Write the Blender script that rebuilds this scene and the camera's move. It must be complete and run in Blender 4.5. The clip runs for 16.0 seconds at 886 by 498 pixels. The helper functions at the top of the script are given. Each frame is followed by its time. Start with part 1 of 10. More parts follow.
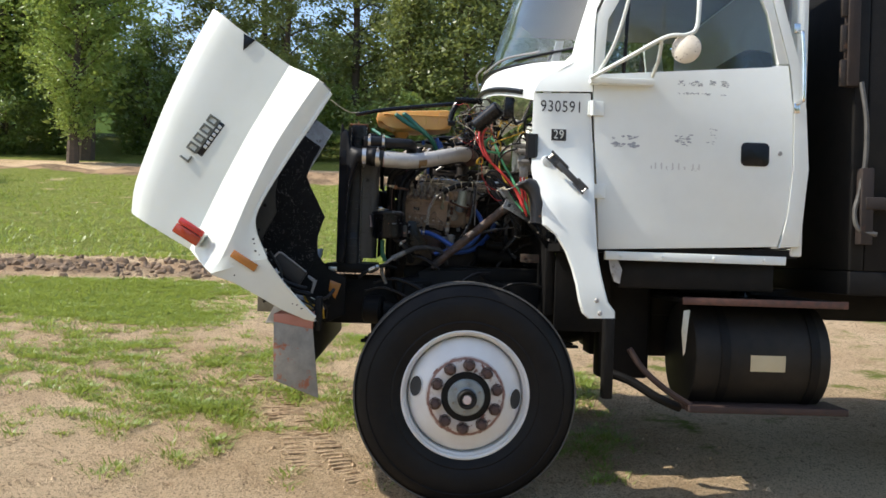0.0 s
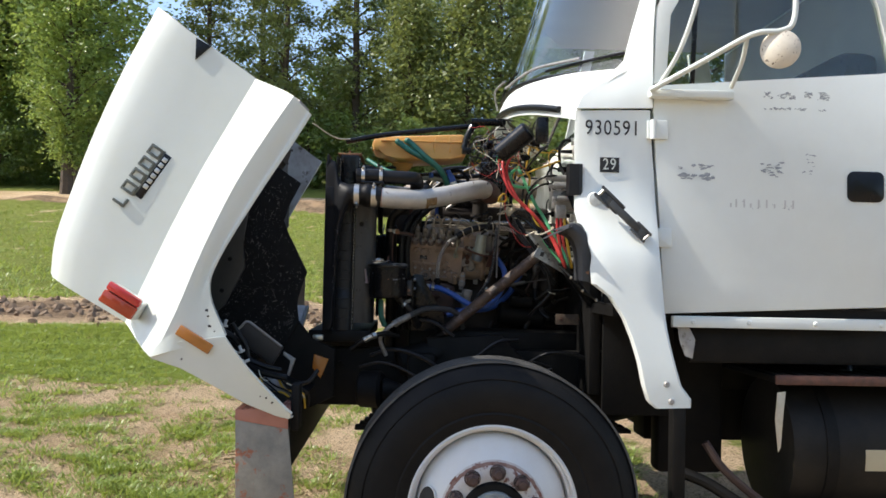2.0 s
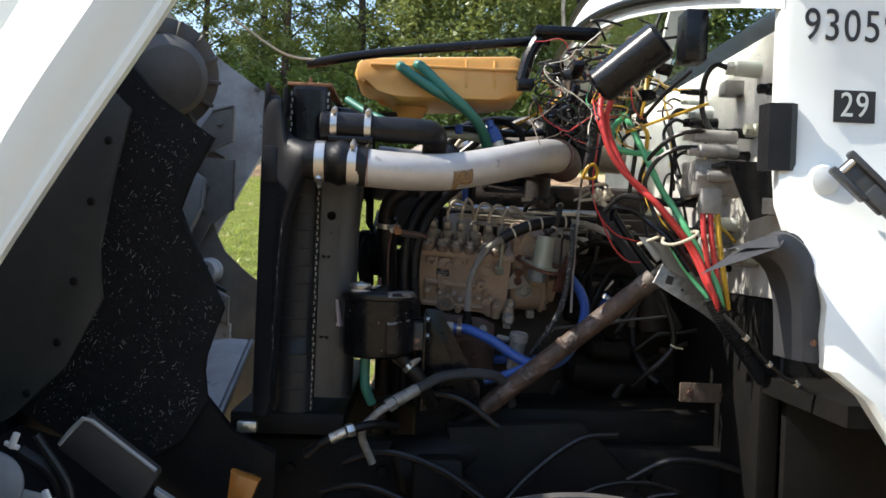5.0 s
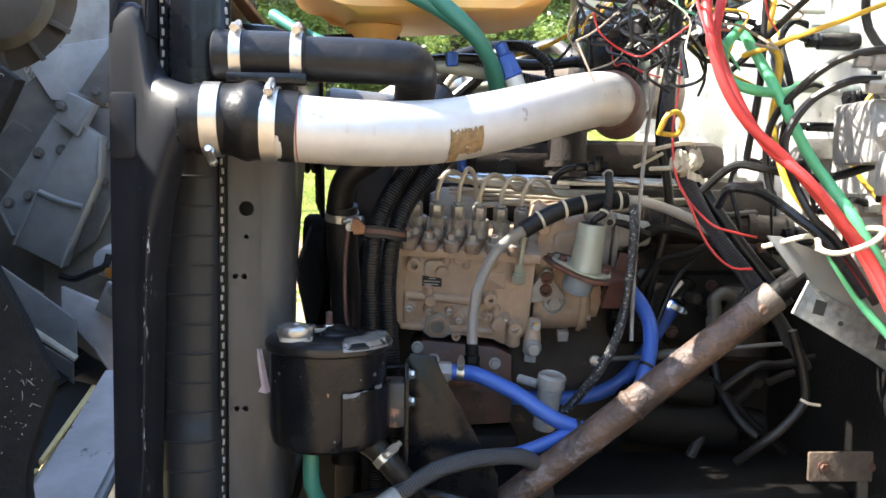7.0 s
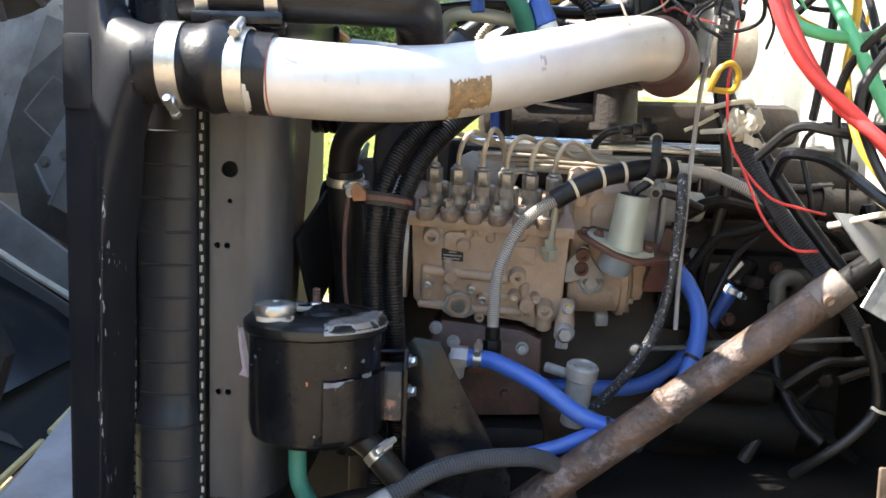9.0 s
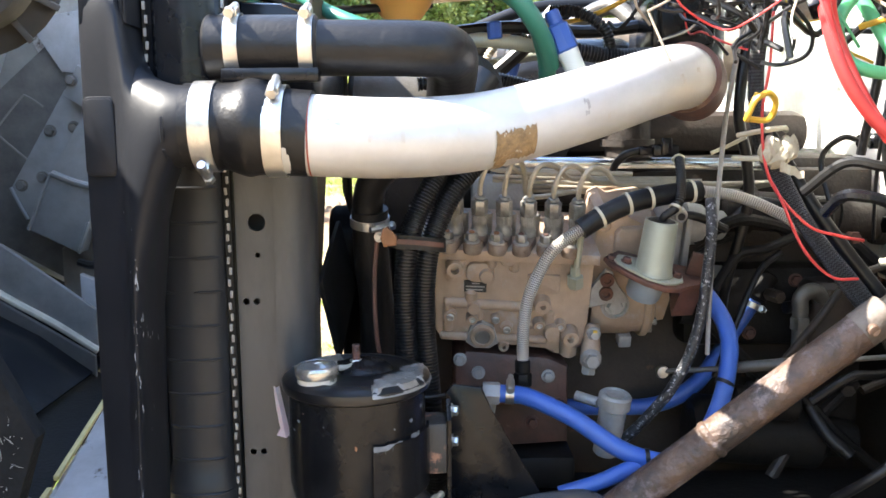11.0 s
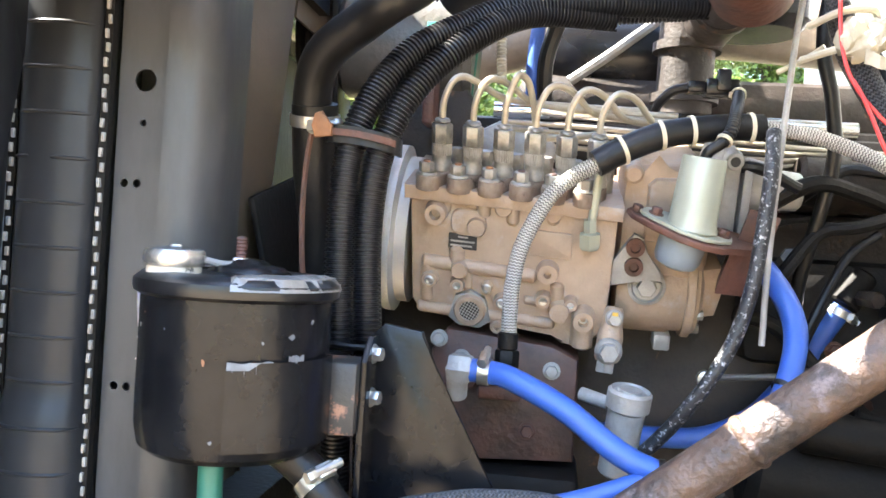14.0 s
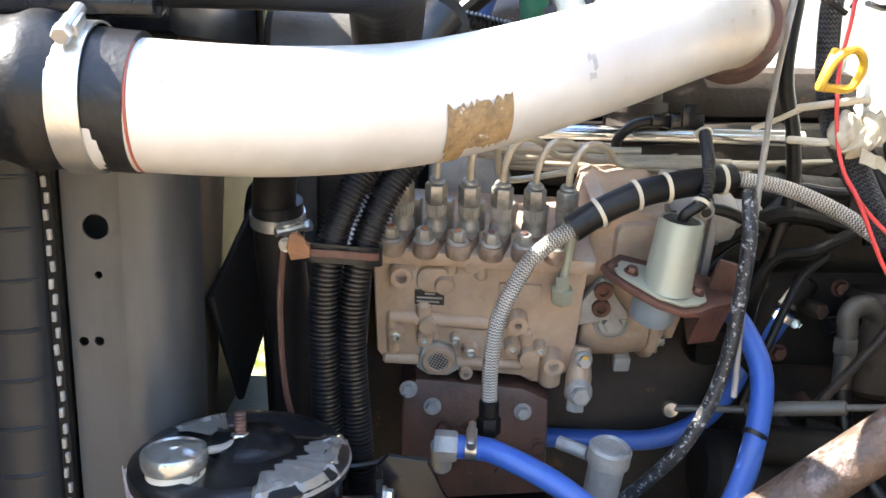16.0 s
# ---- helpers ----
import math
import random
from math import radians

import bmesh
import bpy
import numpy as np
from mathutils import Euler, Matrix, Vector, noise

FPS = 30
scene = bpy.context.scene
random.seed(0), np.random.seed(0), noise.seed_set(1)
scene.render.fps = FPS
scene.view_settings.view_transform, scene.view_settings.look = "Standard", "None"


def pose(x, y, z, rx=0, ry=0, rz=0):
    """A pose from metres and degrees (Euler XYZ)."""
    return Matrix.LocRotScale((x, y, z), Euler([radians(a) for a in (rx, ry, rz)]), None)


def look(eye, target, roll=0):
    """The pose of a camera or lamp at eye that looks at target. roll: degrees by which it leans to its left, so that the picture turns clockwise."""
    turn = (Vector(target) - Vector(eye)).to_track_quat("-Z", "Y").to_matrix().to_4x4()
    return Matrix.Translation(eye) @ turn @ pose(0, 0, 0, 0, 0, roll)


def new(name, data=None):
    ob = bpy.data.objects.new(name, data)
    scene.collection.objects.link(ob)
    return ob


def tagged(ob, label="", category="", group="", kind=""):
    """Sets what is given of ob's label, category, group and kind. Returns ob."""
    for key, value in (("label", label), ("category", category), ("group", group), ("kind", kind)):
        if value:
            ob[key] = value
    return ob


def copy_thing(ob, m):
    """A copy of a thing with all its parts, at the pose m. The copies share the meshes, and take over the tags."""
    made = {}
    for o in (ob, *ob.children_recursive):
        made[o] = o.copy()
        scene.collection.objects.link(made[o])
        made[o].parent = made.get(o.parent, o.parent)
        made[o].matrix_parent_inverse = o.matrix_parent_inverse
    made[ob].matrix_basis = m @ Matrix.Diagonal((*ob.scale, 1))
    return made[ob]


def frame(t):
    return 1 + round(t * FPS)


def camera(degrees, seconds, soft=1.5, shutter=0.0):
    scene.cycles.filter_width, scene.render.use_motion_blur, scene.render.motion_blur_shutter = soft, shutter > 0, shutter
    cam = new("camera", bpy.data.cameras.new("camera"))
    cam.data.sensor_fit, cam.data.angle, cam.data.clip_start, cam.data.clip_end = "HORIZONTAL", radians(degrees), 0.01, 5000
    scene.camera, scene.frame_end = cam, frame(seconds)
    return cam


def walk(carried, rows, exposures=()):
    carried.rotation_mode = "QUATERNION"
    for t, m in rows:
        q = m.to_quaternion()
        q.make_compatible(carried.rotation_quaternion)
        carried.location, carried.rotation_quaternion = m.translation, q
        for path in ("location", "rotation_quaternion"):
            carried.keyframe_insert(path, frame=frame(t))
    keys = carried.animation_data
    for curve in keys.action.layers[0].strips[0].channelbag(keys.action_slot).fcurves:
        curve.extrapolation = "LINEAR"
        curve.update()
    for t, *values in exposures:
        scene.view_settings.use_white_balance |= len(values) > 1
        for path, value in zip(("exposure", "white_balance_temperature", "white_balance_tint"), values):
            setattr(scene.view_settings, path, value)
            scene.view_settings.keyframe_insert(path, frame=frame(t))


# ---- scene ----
cam = camera(54.3, 16.0, soft=1.6)
PATH = [
    (0, (-0.187, -0.112, 1.236), (-0.102, 1.886, 1.248), 1.9),
    (0.5, (-0.098, 0.109, 1.29), (-0.007, 2.107, 1.303), 1.5),
    (1, (-0.134, 0.334, 1.303), (-0.057, 2.333, 1.325), 2.0),
    (1.5, (-0.223, 0.616, 1.372), (-0.142, 2.614, 1.414), 1.0),
    (2, (-0.202, 0.877, 1.398), (-0.124, 2.875, 1.466), 1.2),
    (2.5, (-0.173, 1.193, 1.437), (-0.109, 3.191, 1.52), 1.9),
    (3, (-0.234, 1.506, 1.466), (-0.166, 3.503, 1.554), 1.3),
    (3.5, (-0.201, 1.801, 1.49), (-0.144, 3.799, 1.567), 2.1),
    (4, (-0.179, 2.06, 1.52), (-0.144, 4.059, 1.571), 3.4),
    (4.2, (-0.208, 2.164, 1.526), (-0.166, 4.163, 1.568), 3.3),
    (6.3, (-0.225, 3.161, 1.641), (-0.137, 5.156, 1.539), 0.9),
    (6.5, (-0.232, 3.235, 1.647), (-0.134, 5.229, 1.534), 1.1),
    (7, (-0.207, 3.378, 1.66), (-0.087, 5.37, 1.514), 0.8),
    (7.5, (-0.086, 3.503, 1.67), (-0.071, 5.497, 1.514), 0.3),
    (8, (-0.075, 3.516, 1.672), (-0.138, 5.51, 1.523), 0.5),
    (8.5, (-0.094, 3.522, 1.669), (-0.17, 5.514, 1.5), 1.4),
    (8.7, (-0.099, 3.527, 1.653), (-0.172, 5.516, 1.454), 1.8),
    (10.8, (-0.193, 3.559, 1.716), (-0.169, 5.541, 1.448), -0.6),
    (11, (-0.202, 3.576, 1.734), (-0.175, 5.557, 1.456), -0.5),
    (11.5, (-0.163, 3.656, 1.736), (-0.221, 5.64, 1.485), 1.0),
    (12, (-0.038, 3.773, 1.703), (-0.269, 5.754, 1.553), 2.4),
    (12.5, (0.027, 3.846, 1.635), (-0.263, 5.822, 1.524), 2.0),
    (13, (0.026, 3.876, 1.569), (-0.259, 5.854, 1.486), 3.3),
    (13.5, (-0.011, 3.86, 1.5), (-0.284, 5.841, 1.451), 4.4),
    (14, (-0.026, 3.844, 1.498), (-0.282, 5.828, 1.47), 3.7),
    (14.5, (-0.018, 3.841, 1.506), (-0.24, 5.828, 1.462), 3.0),
    (15, (-0.041, 3.852, 1.529), (-0.181, 5.842, 1.387), 3.4),
    (15.5, (-0.103, 3.878, 1.631), (-0.091, 5.858, 1.343), 2.4),
    (16, (-0.157, 3.911, 1.753), (-0.083, 5.867, 1.342), 0.8),
]
EXPOSURES = [(0.0, 0.82), (2.0, 0.86), (4.2, 0.68), (6.3, 2.58), (8.7, 2.85), (11.0, 3.07), (12.0, 2.8), (12.5, 2.56), (13.0, 3.28), (14.0, 4.2), (14.5, 4.3), (15.5, 4.26), (16.0, 3.42)]
walk(cam, [(t, look(eye, target, roll)) for t, eye, target, roll in PATH], EXPOSURES)

SUN = Vector((-0.68, -0.03, 0.73)).normalized()
world = bpy.data.worlds.new("sky")
scene.world = world
world.use_nodes = True
wn = world.node_tree
sky = wn.nodes.new("ShaderNodeTexSky")
sky.sky_type, sky.sun_disc = "NISHITA", False
sky.sun_elevation = math.asin(SUN.z)
sky.sun_rotation = math.atan2(SUN.x, SUN.y)
wn.links.new(sky.outputs[0], wn.nodes["Background"].inputs[0])
wn.nodes["Background"].inputs[1].default_value = 0.15
sun = new("sun", bpy.data.lights.new("sun", "SUN"))
sun.data.energy, sun.data.angle, sun.data.color = 3.45, radians(0.53), (1.0, 0.94, 0.84)
sun.matrix_world = look(SUN * 60, (0, 0, 0))

# ---- materials ----
def mat(name, base, rough=0.5, metal=0.0, tint=None, scale=8.0, amount=0.5, bump=0.0, fine=0.0, wear=None, wear_at=0.62, wear_scale=6.0, coat=0.0, sharp=0.06, spec=0.5):
    """Principled material: base mixed with tint by a broad noise, wear patches with a hard edge, fine bump."""
    m = bpy.data.materials.new(name)
    m.use_nodes = True
    n, l = m.node_tree.nodes, m.node_tree.links
    b = n["Principled BSDF"]
    b.inputs["Roughness"].default_value, b.inputs["Metallic"].default_value = rough, metal
    b.inputs["Coat Weight"].default_value, b.inputs["Specular IOR Level"].default_value = coat, spec
    tc = n.new("ShaderNodeTexCoord")
    tint = tint or tuple(c * 0.7 for c in base)
    a = n.new("ShaderNodeTexNoise")
    a.inputs["Scale"].default_value, a.inputs["Detail"].default_value, a.inputs["Roughness"].default_value = scale, 6, 0.65
    l.new(tc.outputs["Object"], a.inputs["Vector"])
    r = n.new("ShaderNodeMapRange")
    r.inputs[1].default_value, r.inputs[2].default_value, r.inputs[4].default_value = 0.35, 0.7, amount
    l.new(a.outputs["Fac"], r.inputs[0])
    mix = n.new("ShaderNodeMix")
    mix.data_type = "RGBA"
    mix.inputs[6].default_value, mix.inputs[7].default_value = (*base, 1), (*tint, 1)
    l.new(r.outputs[0], mix.inputs[0])
    out = mix.outputs[2]
    if wear:
        w = n.new("ShaderNodeTexNoise")
        w.inputs["Scale"].default_value, w.inputs["Detail"].default_value, w.inputs["Roughness"].default_value = wear_scale, 9, 0.7
        l.new(tc.outputs["Object"], w.inputs["Vector"])
        wr = n.new("ShaderNodeMapRange")
        wr.inputs[1].default_value, wr.inputs[2].default_value = wear_at, wear_at + sharp
        l.new(w.outputs["Fac"], wr.inputs[0])
        wm = n.new("ShaderNodeMix")
        wm.data_type = "RGBA"
        wm.inputs[7].default_value = (*wear, 1)
        l.new(wr.outputs[0], wm.inputs[0])
        l.new(out, wm.inputs[6])
        out = wm.outputs[2]
        rr = n.new("ShaderNodeMix")
        rr.inputs[2].default_value, rr.inputs[3].default_value = rough, 0.8
        l.new(wr.outputs[0], rr.inputs[0])
        l.new(rr.outputs[0], b.inputs["Roughness"])
        if metal:
            mm = n.new("ShaderNodeMix")
            mm.inputs[2].default_value, mm.inputs[3].default_value = metal, 0.0
            l.new(wr.outputs[0], mm.inputs[0])
            l.new(mm.outputs[0], b.inputs["Metallic"])
    l.new(out, b.inputs["Base Color"])
    if bump:
        f = n.new("ShaderNodeTexNoise")
        f.inputs["Scale"].default_value, f.inputs["Detail"].default_value = fine or scale * 12, 5
        l.new(tc.outputs["Object"], f.inputs["Vector"])
        bp = n.new("ShaderNodeBump")
        bp.inputs["Strength"].default_value, bp.inputs["Distance"].default_value = bump, 0.004
        l.new(f.outputs["Fac"], bp.inputs["Height"])
        l.new(bp.outputs[0], b.inputs["Normal"])
    return m


def weave(name, light, dark, pitch):
    """Fine wire gauze."""
    m = mat(name, light, 0.4, 0.6)
    n, l = m.node_tree.nodes, m.node_tree.links
    tc, c, r, mix = n.new("ShaderNodeTexCoord"), n.new("ShaderNodeTexChecker"), n.new("ShaderNodeMapping"), n.new("ShaderNodeMix")
    c.inputs["Scale"].default_value = pitch
    r.inputs["Rotation"].default_value = (0.0, 0.3, 0.0)
    c.inputs[1].default_value, c.inputs[2].default_value = (*light, 1), (*dark, 1)
    l.new(tc.outputs["Object"], r.inputs[0])
    l.new(r.outputs[0], c.inputs[0])
    l.new(c.outputs[0], n["Principled BSDF"].inputs["Base Color"])
    return m


def braid(name, light, dark, strands=9, pitch=120.0):
    """Woven sleeve: two sets of strands that cross over and under, laid along the tube's own u, v."""
    m = mat(name, light, 0.36, 0.45)
    n, l = m.node_tree.nodes, m.node_tree.links
    b = n["Principled BSDF"]
    tc, sep = n.new("ShaderNodeTexCoord"), n.new("ShaderNodeSeparateXYZ")
    l.new(tc.outputs["UV"], sep.inputs[0])

    def calc(op, a, c, d=0.0):
        k = n.new("ShaderNodeMath")
        k.operation = op
        for i, q in enumerate((a, c, d)):
            if isinstance(q, float):
                k.inputs[i].default_value = q
            else:
                l.new(q, k.inputs[i])
        return k.outputs[0]

    tau = 2 * math.pi
    u, v = calc("MULTIPLY", sep.outputs[0], strands * tau), calc("MULTIPLY", sep.outputs[1], pitch * tau)
    p, q = calc("ADD", u, v), calc("SUBTRACT", u, v)
    over = calc("MULTIPLY", calc("SINE", p, 0.0), calc("SINE", q, 0.0))
    pick = calc("GREATER_THAN", over, 0.0)
    wp, wq = calc("SINE", calc("MULTIPLY", p, 2.0), 0.0), calc("SINE", calc("MULTIPLY", q, 2.0), 0.0)
    h = calc("ADD", calc("MULTIPLY", wp, pick), calc("MULTIPLY", wq, calc("SUBTRACT", 1.0, pick)))
    r = n.new("ShaderNodeMapRange")
    r.inputs[1].default_value, r.inputs[2].default_value = -0.9, 0.3
    l.new(h, r.inputs[0])
    mix = n.new("ShaderNodeMix")
    mix.data_type = "RGBA"
    mix.inputs[6].default_value, mix.inputs[7].default_value = (*dark, 1), (*light, 1)
    l.new(r.outputs[0], mix.inputs[0])
    l.new(mix.outputs[2], b.inputs["Base Color"])
    bp = n.new("ShaderNodeBump")
    bp.inputs["Strength"].default_value, bp.inputs["Distance"].default_value = 0.7, 0.001
    l.new(h, bp.inputs["Height"])
    l.new(bp.outputs[0], b.inputs["Normal"])
    return m


def glass(name, tint, rough=0.02):
    m = bpy.data.materials.new(name)
    m.use_nodes = True
    b = m.node_tree.nodes["Principled BSDF"]
    b.inputs["Base Color"].default_value = (*tint, 1)
    b.inputs["Transmission Weight"].default_value, b.inputs["Roughness"].default_value, b.inputs["IOR"].default_value = 1.0, rough, 1.45
    return m


WHITE = mat("white_paint", (0.64, 0.67, 0.63), 0.38, 0, (0.58, 0.60, 0.53), 3, 0.55, 0.05, 60, coat=0.15)
CABWHITE = mat("chalky_white_paint", (0.745, 0.775, 0.74), 0.5, 0, (0.64, 0.66, 0.615), 2.5, 0.5, 0.06, 80, (0.23, 0.21, 0.17), 0.735, 7)
UNDERWHITE = mat("dirty_white_underside", (0.42, 0.42, 0.42), 0.5, 0, (0.20, 0.18, 0.16), 7, 0.9, 0.2, 60, (0.09, 0.07, 0.055), 0.62, 10)
FELT = mat("black_insulation", (0.014, 0.014, 0.0145), 0.95, 0, (0.024, 0.024, 0.024), 40, 0.5, 0.8, 90, spec=0.1)
BLACKPL = mat("black_plastic", (0.0038, 0.0042, 0.0055), 0.24, 0, (0.015, 0.015, 0.017), 9, 0.7, 0.3, 20, (0.09, 0.088, 0.085), 0.69, 26, spec=0.28)
BLACKPAINT = mat("black_paint_on_steel", (0.0034, 0.0038, 0.005), 0.24, 0, (0.012, 0.012, 0.013), 12, 0.9, 0.4, 22, (0.16, 0.13, 0.11), 0.67, 34, spec=0.24)
RUBBER = mat("rubber", (0.005, 0.005, 0.006), 0.4, 0, (0.016, 0.0155, 0.015), 14, 0.7, 0.2, 120, (0.06, 0.056, 0.05), 0.70, 20, spec=0.3)
TYRE = mat("tyre_rubber", (0.005, 0.005, 0.0055), 0.55, 0, (0.014, 0.013, 0.012), 5, 0.7, 0.25, 90, spec=0.18)
LOOM = mat("corrugated_conduit", (0.007, 0.0075, 0.009), 0.38, 0, (0.014, 0.014, 0.015), 25, 0.6, spec=0.4)
STEEL = mat("zinc_steel", (0.62, 0.61, 0.58), 0.32, 0.9, (0.42, 0.40, 0.36), 30, 0.6, 0.1, 200)
CHROME = mat("chrome", (0.75, 0.75, 0.74), 0.15, 1.0, (0.6, 0.6, 0.6), 30, 0.4)
GREYSTEEL = mat("grey_side_plate", (0.068, 0.069, 0.070), 0.36, 0.1, (0.024, 0.0245, 0.026), 9, 0.95, 0.10, 60, (0.22, 0.20, 0.18), 0.69, 26, sharp=0.14, spec=0.35)


def drawn_down(m, k):
    """Stretch a material's stains along z."""
    n, l = m.node_tree.nodes, m.node_tree.links
    tc = next(x for x in n if x.type == "TEX_COORD")
    mp = n.new("ShaderNodeMapping")
    mp.inputs["Scale"].default_value = (1, 1, k)
    ends = [x.to_socket for x in tc.outputs["Object"].links]
    l.new(tc.outputs["Object"], mp.inputs["Vector"])
    for e in ends:
        l.new(mp.outputs["Vector"], e)


drawn_down(GREYSTEEL, 0.3)
COOLERBLACK = mat("moulded_black_plastic", (0.008, 0.009, 0.012), 0.46, 0, (0.015, 0.016, 0.019), 9, 0.8, 0.05, 120, (0.05, 0.05, 0.052), 0.70, 30, spec=0.22)
ALU = mat("dull_aluminium", (0.57, 0.56, 0.54), 0.42, 0.35, (0.43, 0.41, 0.38), 10, 0.85, 0.05, 90, (0.30, 0.24, 0.17), 0.735, 16)
CAST = mat("beige_engine_paint", (0.40, 0.295, 0.215), 0.45, 0, (0.27, 0.20, 0.15), 16, 0.9, 0.3, 200, (0.39, 0.37, 0.365), 0.55, 15, sharp=0.16)
CASTDARK = mat("dirty_engine_block", (0.040, 0.030, 0.024), 0.55, 0, (0.011, 0.010, 0.009), 14, 0.9, 0.3, 160, (0.12, 0.065, 0.04), 0.62, 18, spec=0.35)
DULLNUT = mat("dull_plated_nut", (0.30, 0.285, 0.26), 0.4, 0.2, (0.15, 0.13, 0.11), 60, 0.9, 0.1, 200)
GREASY = mat("greasy_casting", (0.11, 0.105, 0.095), 0.45, 0.2, (0.045, 0.04, 0.035), 14, 0.8, 0.25, 160)
GREYCAST = mat("grey_casting", (0.37, 0.36, 0.345), 0.45, 0.2, (0.20, 0.19, 0.175), 24, 0.8, 0.25, 220, (0.24, 0.17, 0.12), 0.66, 40)
RUSTRED = mat("red_brown_primer", (0.12, 0.048, 0.032), 0.6, 0, (0.04, 0.024, 0.019), 26, 0.9, 0.3, 160, (0.30, 0.25, 0.20), 0.70, 40)
RUSTPIPE = mat("rusty_painted_shaft", (0.115, 0.068, 0.045), 0.5, 0, (0.020, 0.017, 0.017), 22, 1.0, 0.9, 130, (0.165, 0.13, 0.125), 0.54, 26, sharp=0.08)
BRAIDGREY = braid("braided_grey", (0.10, 0.104, 0.112), (0.03, 0.03, 0.032))
ZINC = mat("spangled_zinc", (0.25, 0.255, 0.245), 0.38, 0.5, (0.12, 0.12, 0.115), 70, 1.0, 0.1, 200)
FIREWALL = mat("grimy_white_firewall", (0.52, 0.51, 0.48), 0.5, 0, (0.34, 0.32, 0.28), 8, 0.9, 0.15, 80, (0.16, 0.13, 0.10), 0.62, 14)
TANKBLACK = mat("dusty_black_tank", (0.011, 0.010, 0.009), 0.55, 0, (0.026, 0.022, 0.017), 5, 0.9, 0.15, 60, (0.07, 0.05, 0.035), 0.70, 20, spec=0.22)
RUST = mat("orange_rust", (0.28, 0.13, 0.06), 0.8, 0, (0.14, 0.07, 0.04), 24, 0.8, 0.4, 180)
BLUE = mat("blue_silicone_hose", (0.03, 0.10, 0.43), 0.42, 0, (0.055, 0.115, 0.33), 14, 0.8, 0.12, 140)
GREENHOSE = mat("green_hose", (0.04, 0.20, 0.15), 0.45, 0, (0.03, 0.12, 0.09), 10, 0.5)
GREENWIRE = mat("green_wire", (0.11, 0.44, 0.20), 0.42, 0, (0.06, 0.30, 0.15), 16, 0.7)
REDWIRE = mat("red_cable", (0.60, 0.05, 0.045), 0.42, 0, (0.42, 0.035, 0.035), 18, 0.7)
YELLOWWIRE = mat("yellow_wire", (0.60, 0.37, 0.03), 0.45, 0, (0.42, 0.25, 0.03), 30, 0.8)
WHITEWIRE = mat("pale_tie", (0.58, 0.53, 0.41), 0.5, 0, (0.42, 0.37, 0.28), 40, 0.8)
BLACKWIRE = mat("black_wire", (0.006, 0.006, 0.0066), 0.36, 0, (0.014, 0.0135, 0.013), 30, 0.7, spec=0.35)
TANKPL = mat("yellowed_plastic", (0.72, 0.40, 0.12), 0.42, 0, (0.62, 0.33, 0.09), 6, 0.6)
TANKPL.node_tree.nodes["Principled BSDF"].inputs["Subsurface Weight"].default_value = 0.25
TANKPL.node_tree.nodes["Principled BSDF"].inputs["Subsurface Radius"].default_value = (0.02, 0.01, 0.004)
OLIVEGREY = mat("pale_olive_plating", (0.33, 0.345, 0.28), 0.42, 0.25, (0.27, 0.27, 0.20), 12, 0.6)
BRAID = braid("braided_steel", (0.70, 0.66, 0.595), (0.06, 0.055, 0.047), 6, 150.0)
SCREEN = weave("strainer_mesh", (0.50, 0.48, 0.44), (0.06, 0.05, 0.045), 420)
BRAIDBLK = braid("braided_black", (0.060, 0.062, 0.066), (0.005, 0.005, 0.006))
REDLENS = mat("red_lens", (0.56, 0.035, 0.03), 0.2, 0, (0.38, 0.02, 0.015), 20, 0.4, coat=0.6)
AMBERLENS = mat("amber_lens", (0.40, 0.15, 0.025), 0.25, 0, (0.24, 0.085, 0.015), 20, 0.4, coat=0.5)
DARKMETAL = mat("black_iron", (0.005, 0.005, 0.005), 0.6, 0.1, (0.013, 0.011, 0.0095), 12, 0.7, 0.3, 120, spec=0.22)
GREYBADGE = mat("dark_pewter", (0.14, 0.15, 0.13), 0.4, 0.4)
BLACKINK = mat("black_lettering", (0.02, 0.02, 0.02), 0.6)
GLASS = glass("window_glass", (0.86, 0.95, 0.95))
CLEARCAP = mat("clear_sight_cap", (0.55, 0.54, 0.52), 0.2, 0.5, (0.36, 0.34, 0.31), 40, 0.7, coat=0.5)
CLEARCAP.node_tree.nodes["Principled BSDF"].inputs["Transmission Weight"].default_value = 0.65
RIBBED = mat("worn_black_plastic", (0.017, 0.018, 0.020), 0.36, 0, (0.026, 0.027, 0.029), 7, 0.9, 0.15, 30, (0.085, 0.085, 0.085), 0.70, 22, spec=0.22)


# ---- mesh tools ----
def put(name, bm, material, parent=None, label="", smooth=True):
    me = bpy.data.meshes.new(name)
    bmesh.ops.recalc_face_normals(bm, faces=bm.faces)
    bm.to_mesh(me)
    bm.free()
    me.materials.append(material)
    if smooth:
        for p in me.polygons:
            p.use_smooth = True
        me.set_sharp_from_angle(angle=radians(35))
    ob = new(name, me)
    if parent:
        ob.parent = parent
        ob.matrix_parent_inverse = parent.matrix_world.inverted() if parent.type == "EMPTY" else Matrix()
    return tagged(ob, label)


def part(name, bm, material, parent, label="", smooth=True):
    return put(name, bm, material, parent, label, smooth)


def thing(name, label, category, at=(0, 0, 0), group="", kind=""):
    ob = new(name)
    ob.empty_display_size = 0.05
    ob.matrix_world = Matrix.Translation(at)
    return tagged(ob, label, category, group, kind)


def xform(verts, m):
    for v in verts:
        v.co = m @ v.co


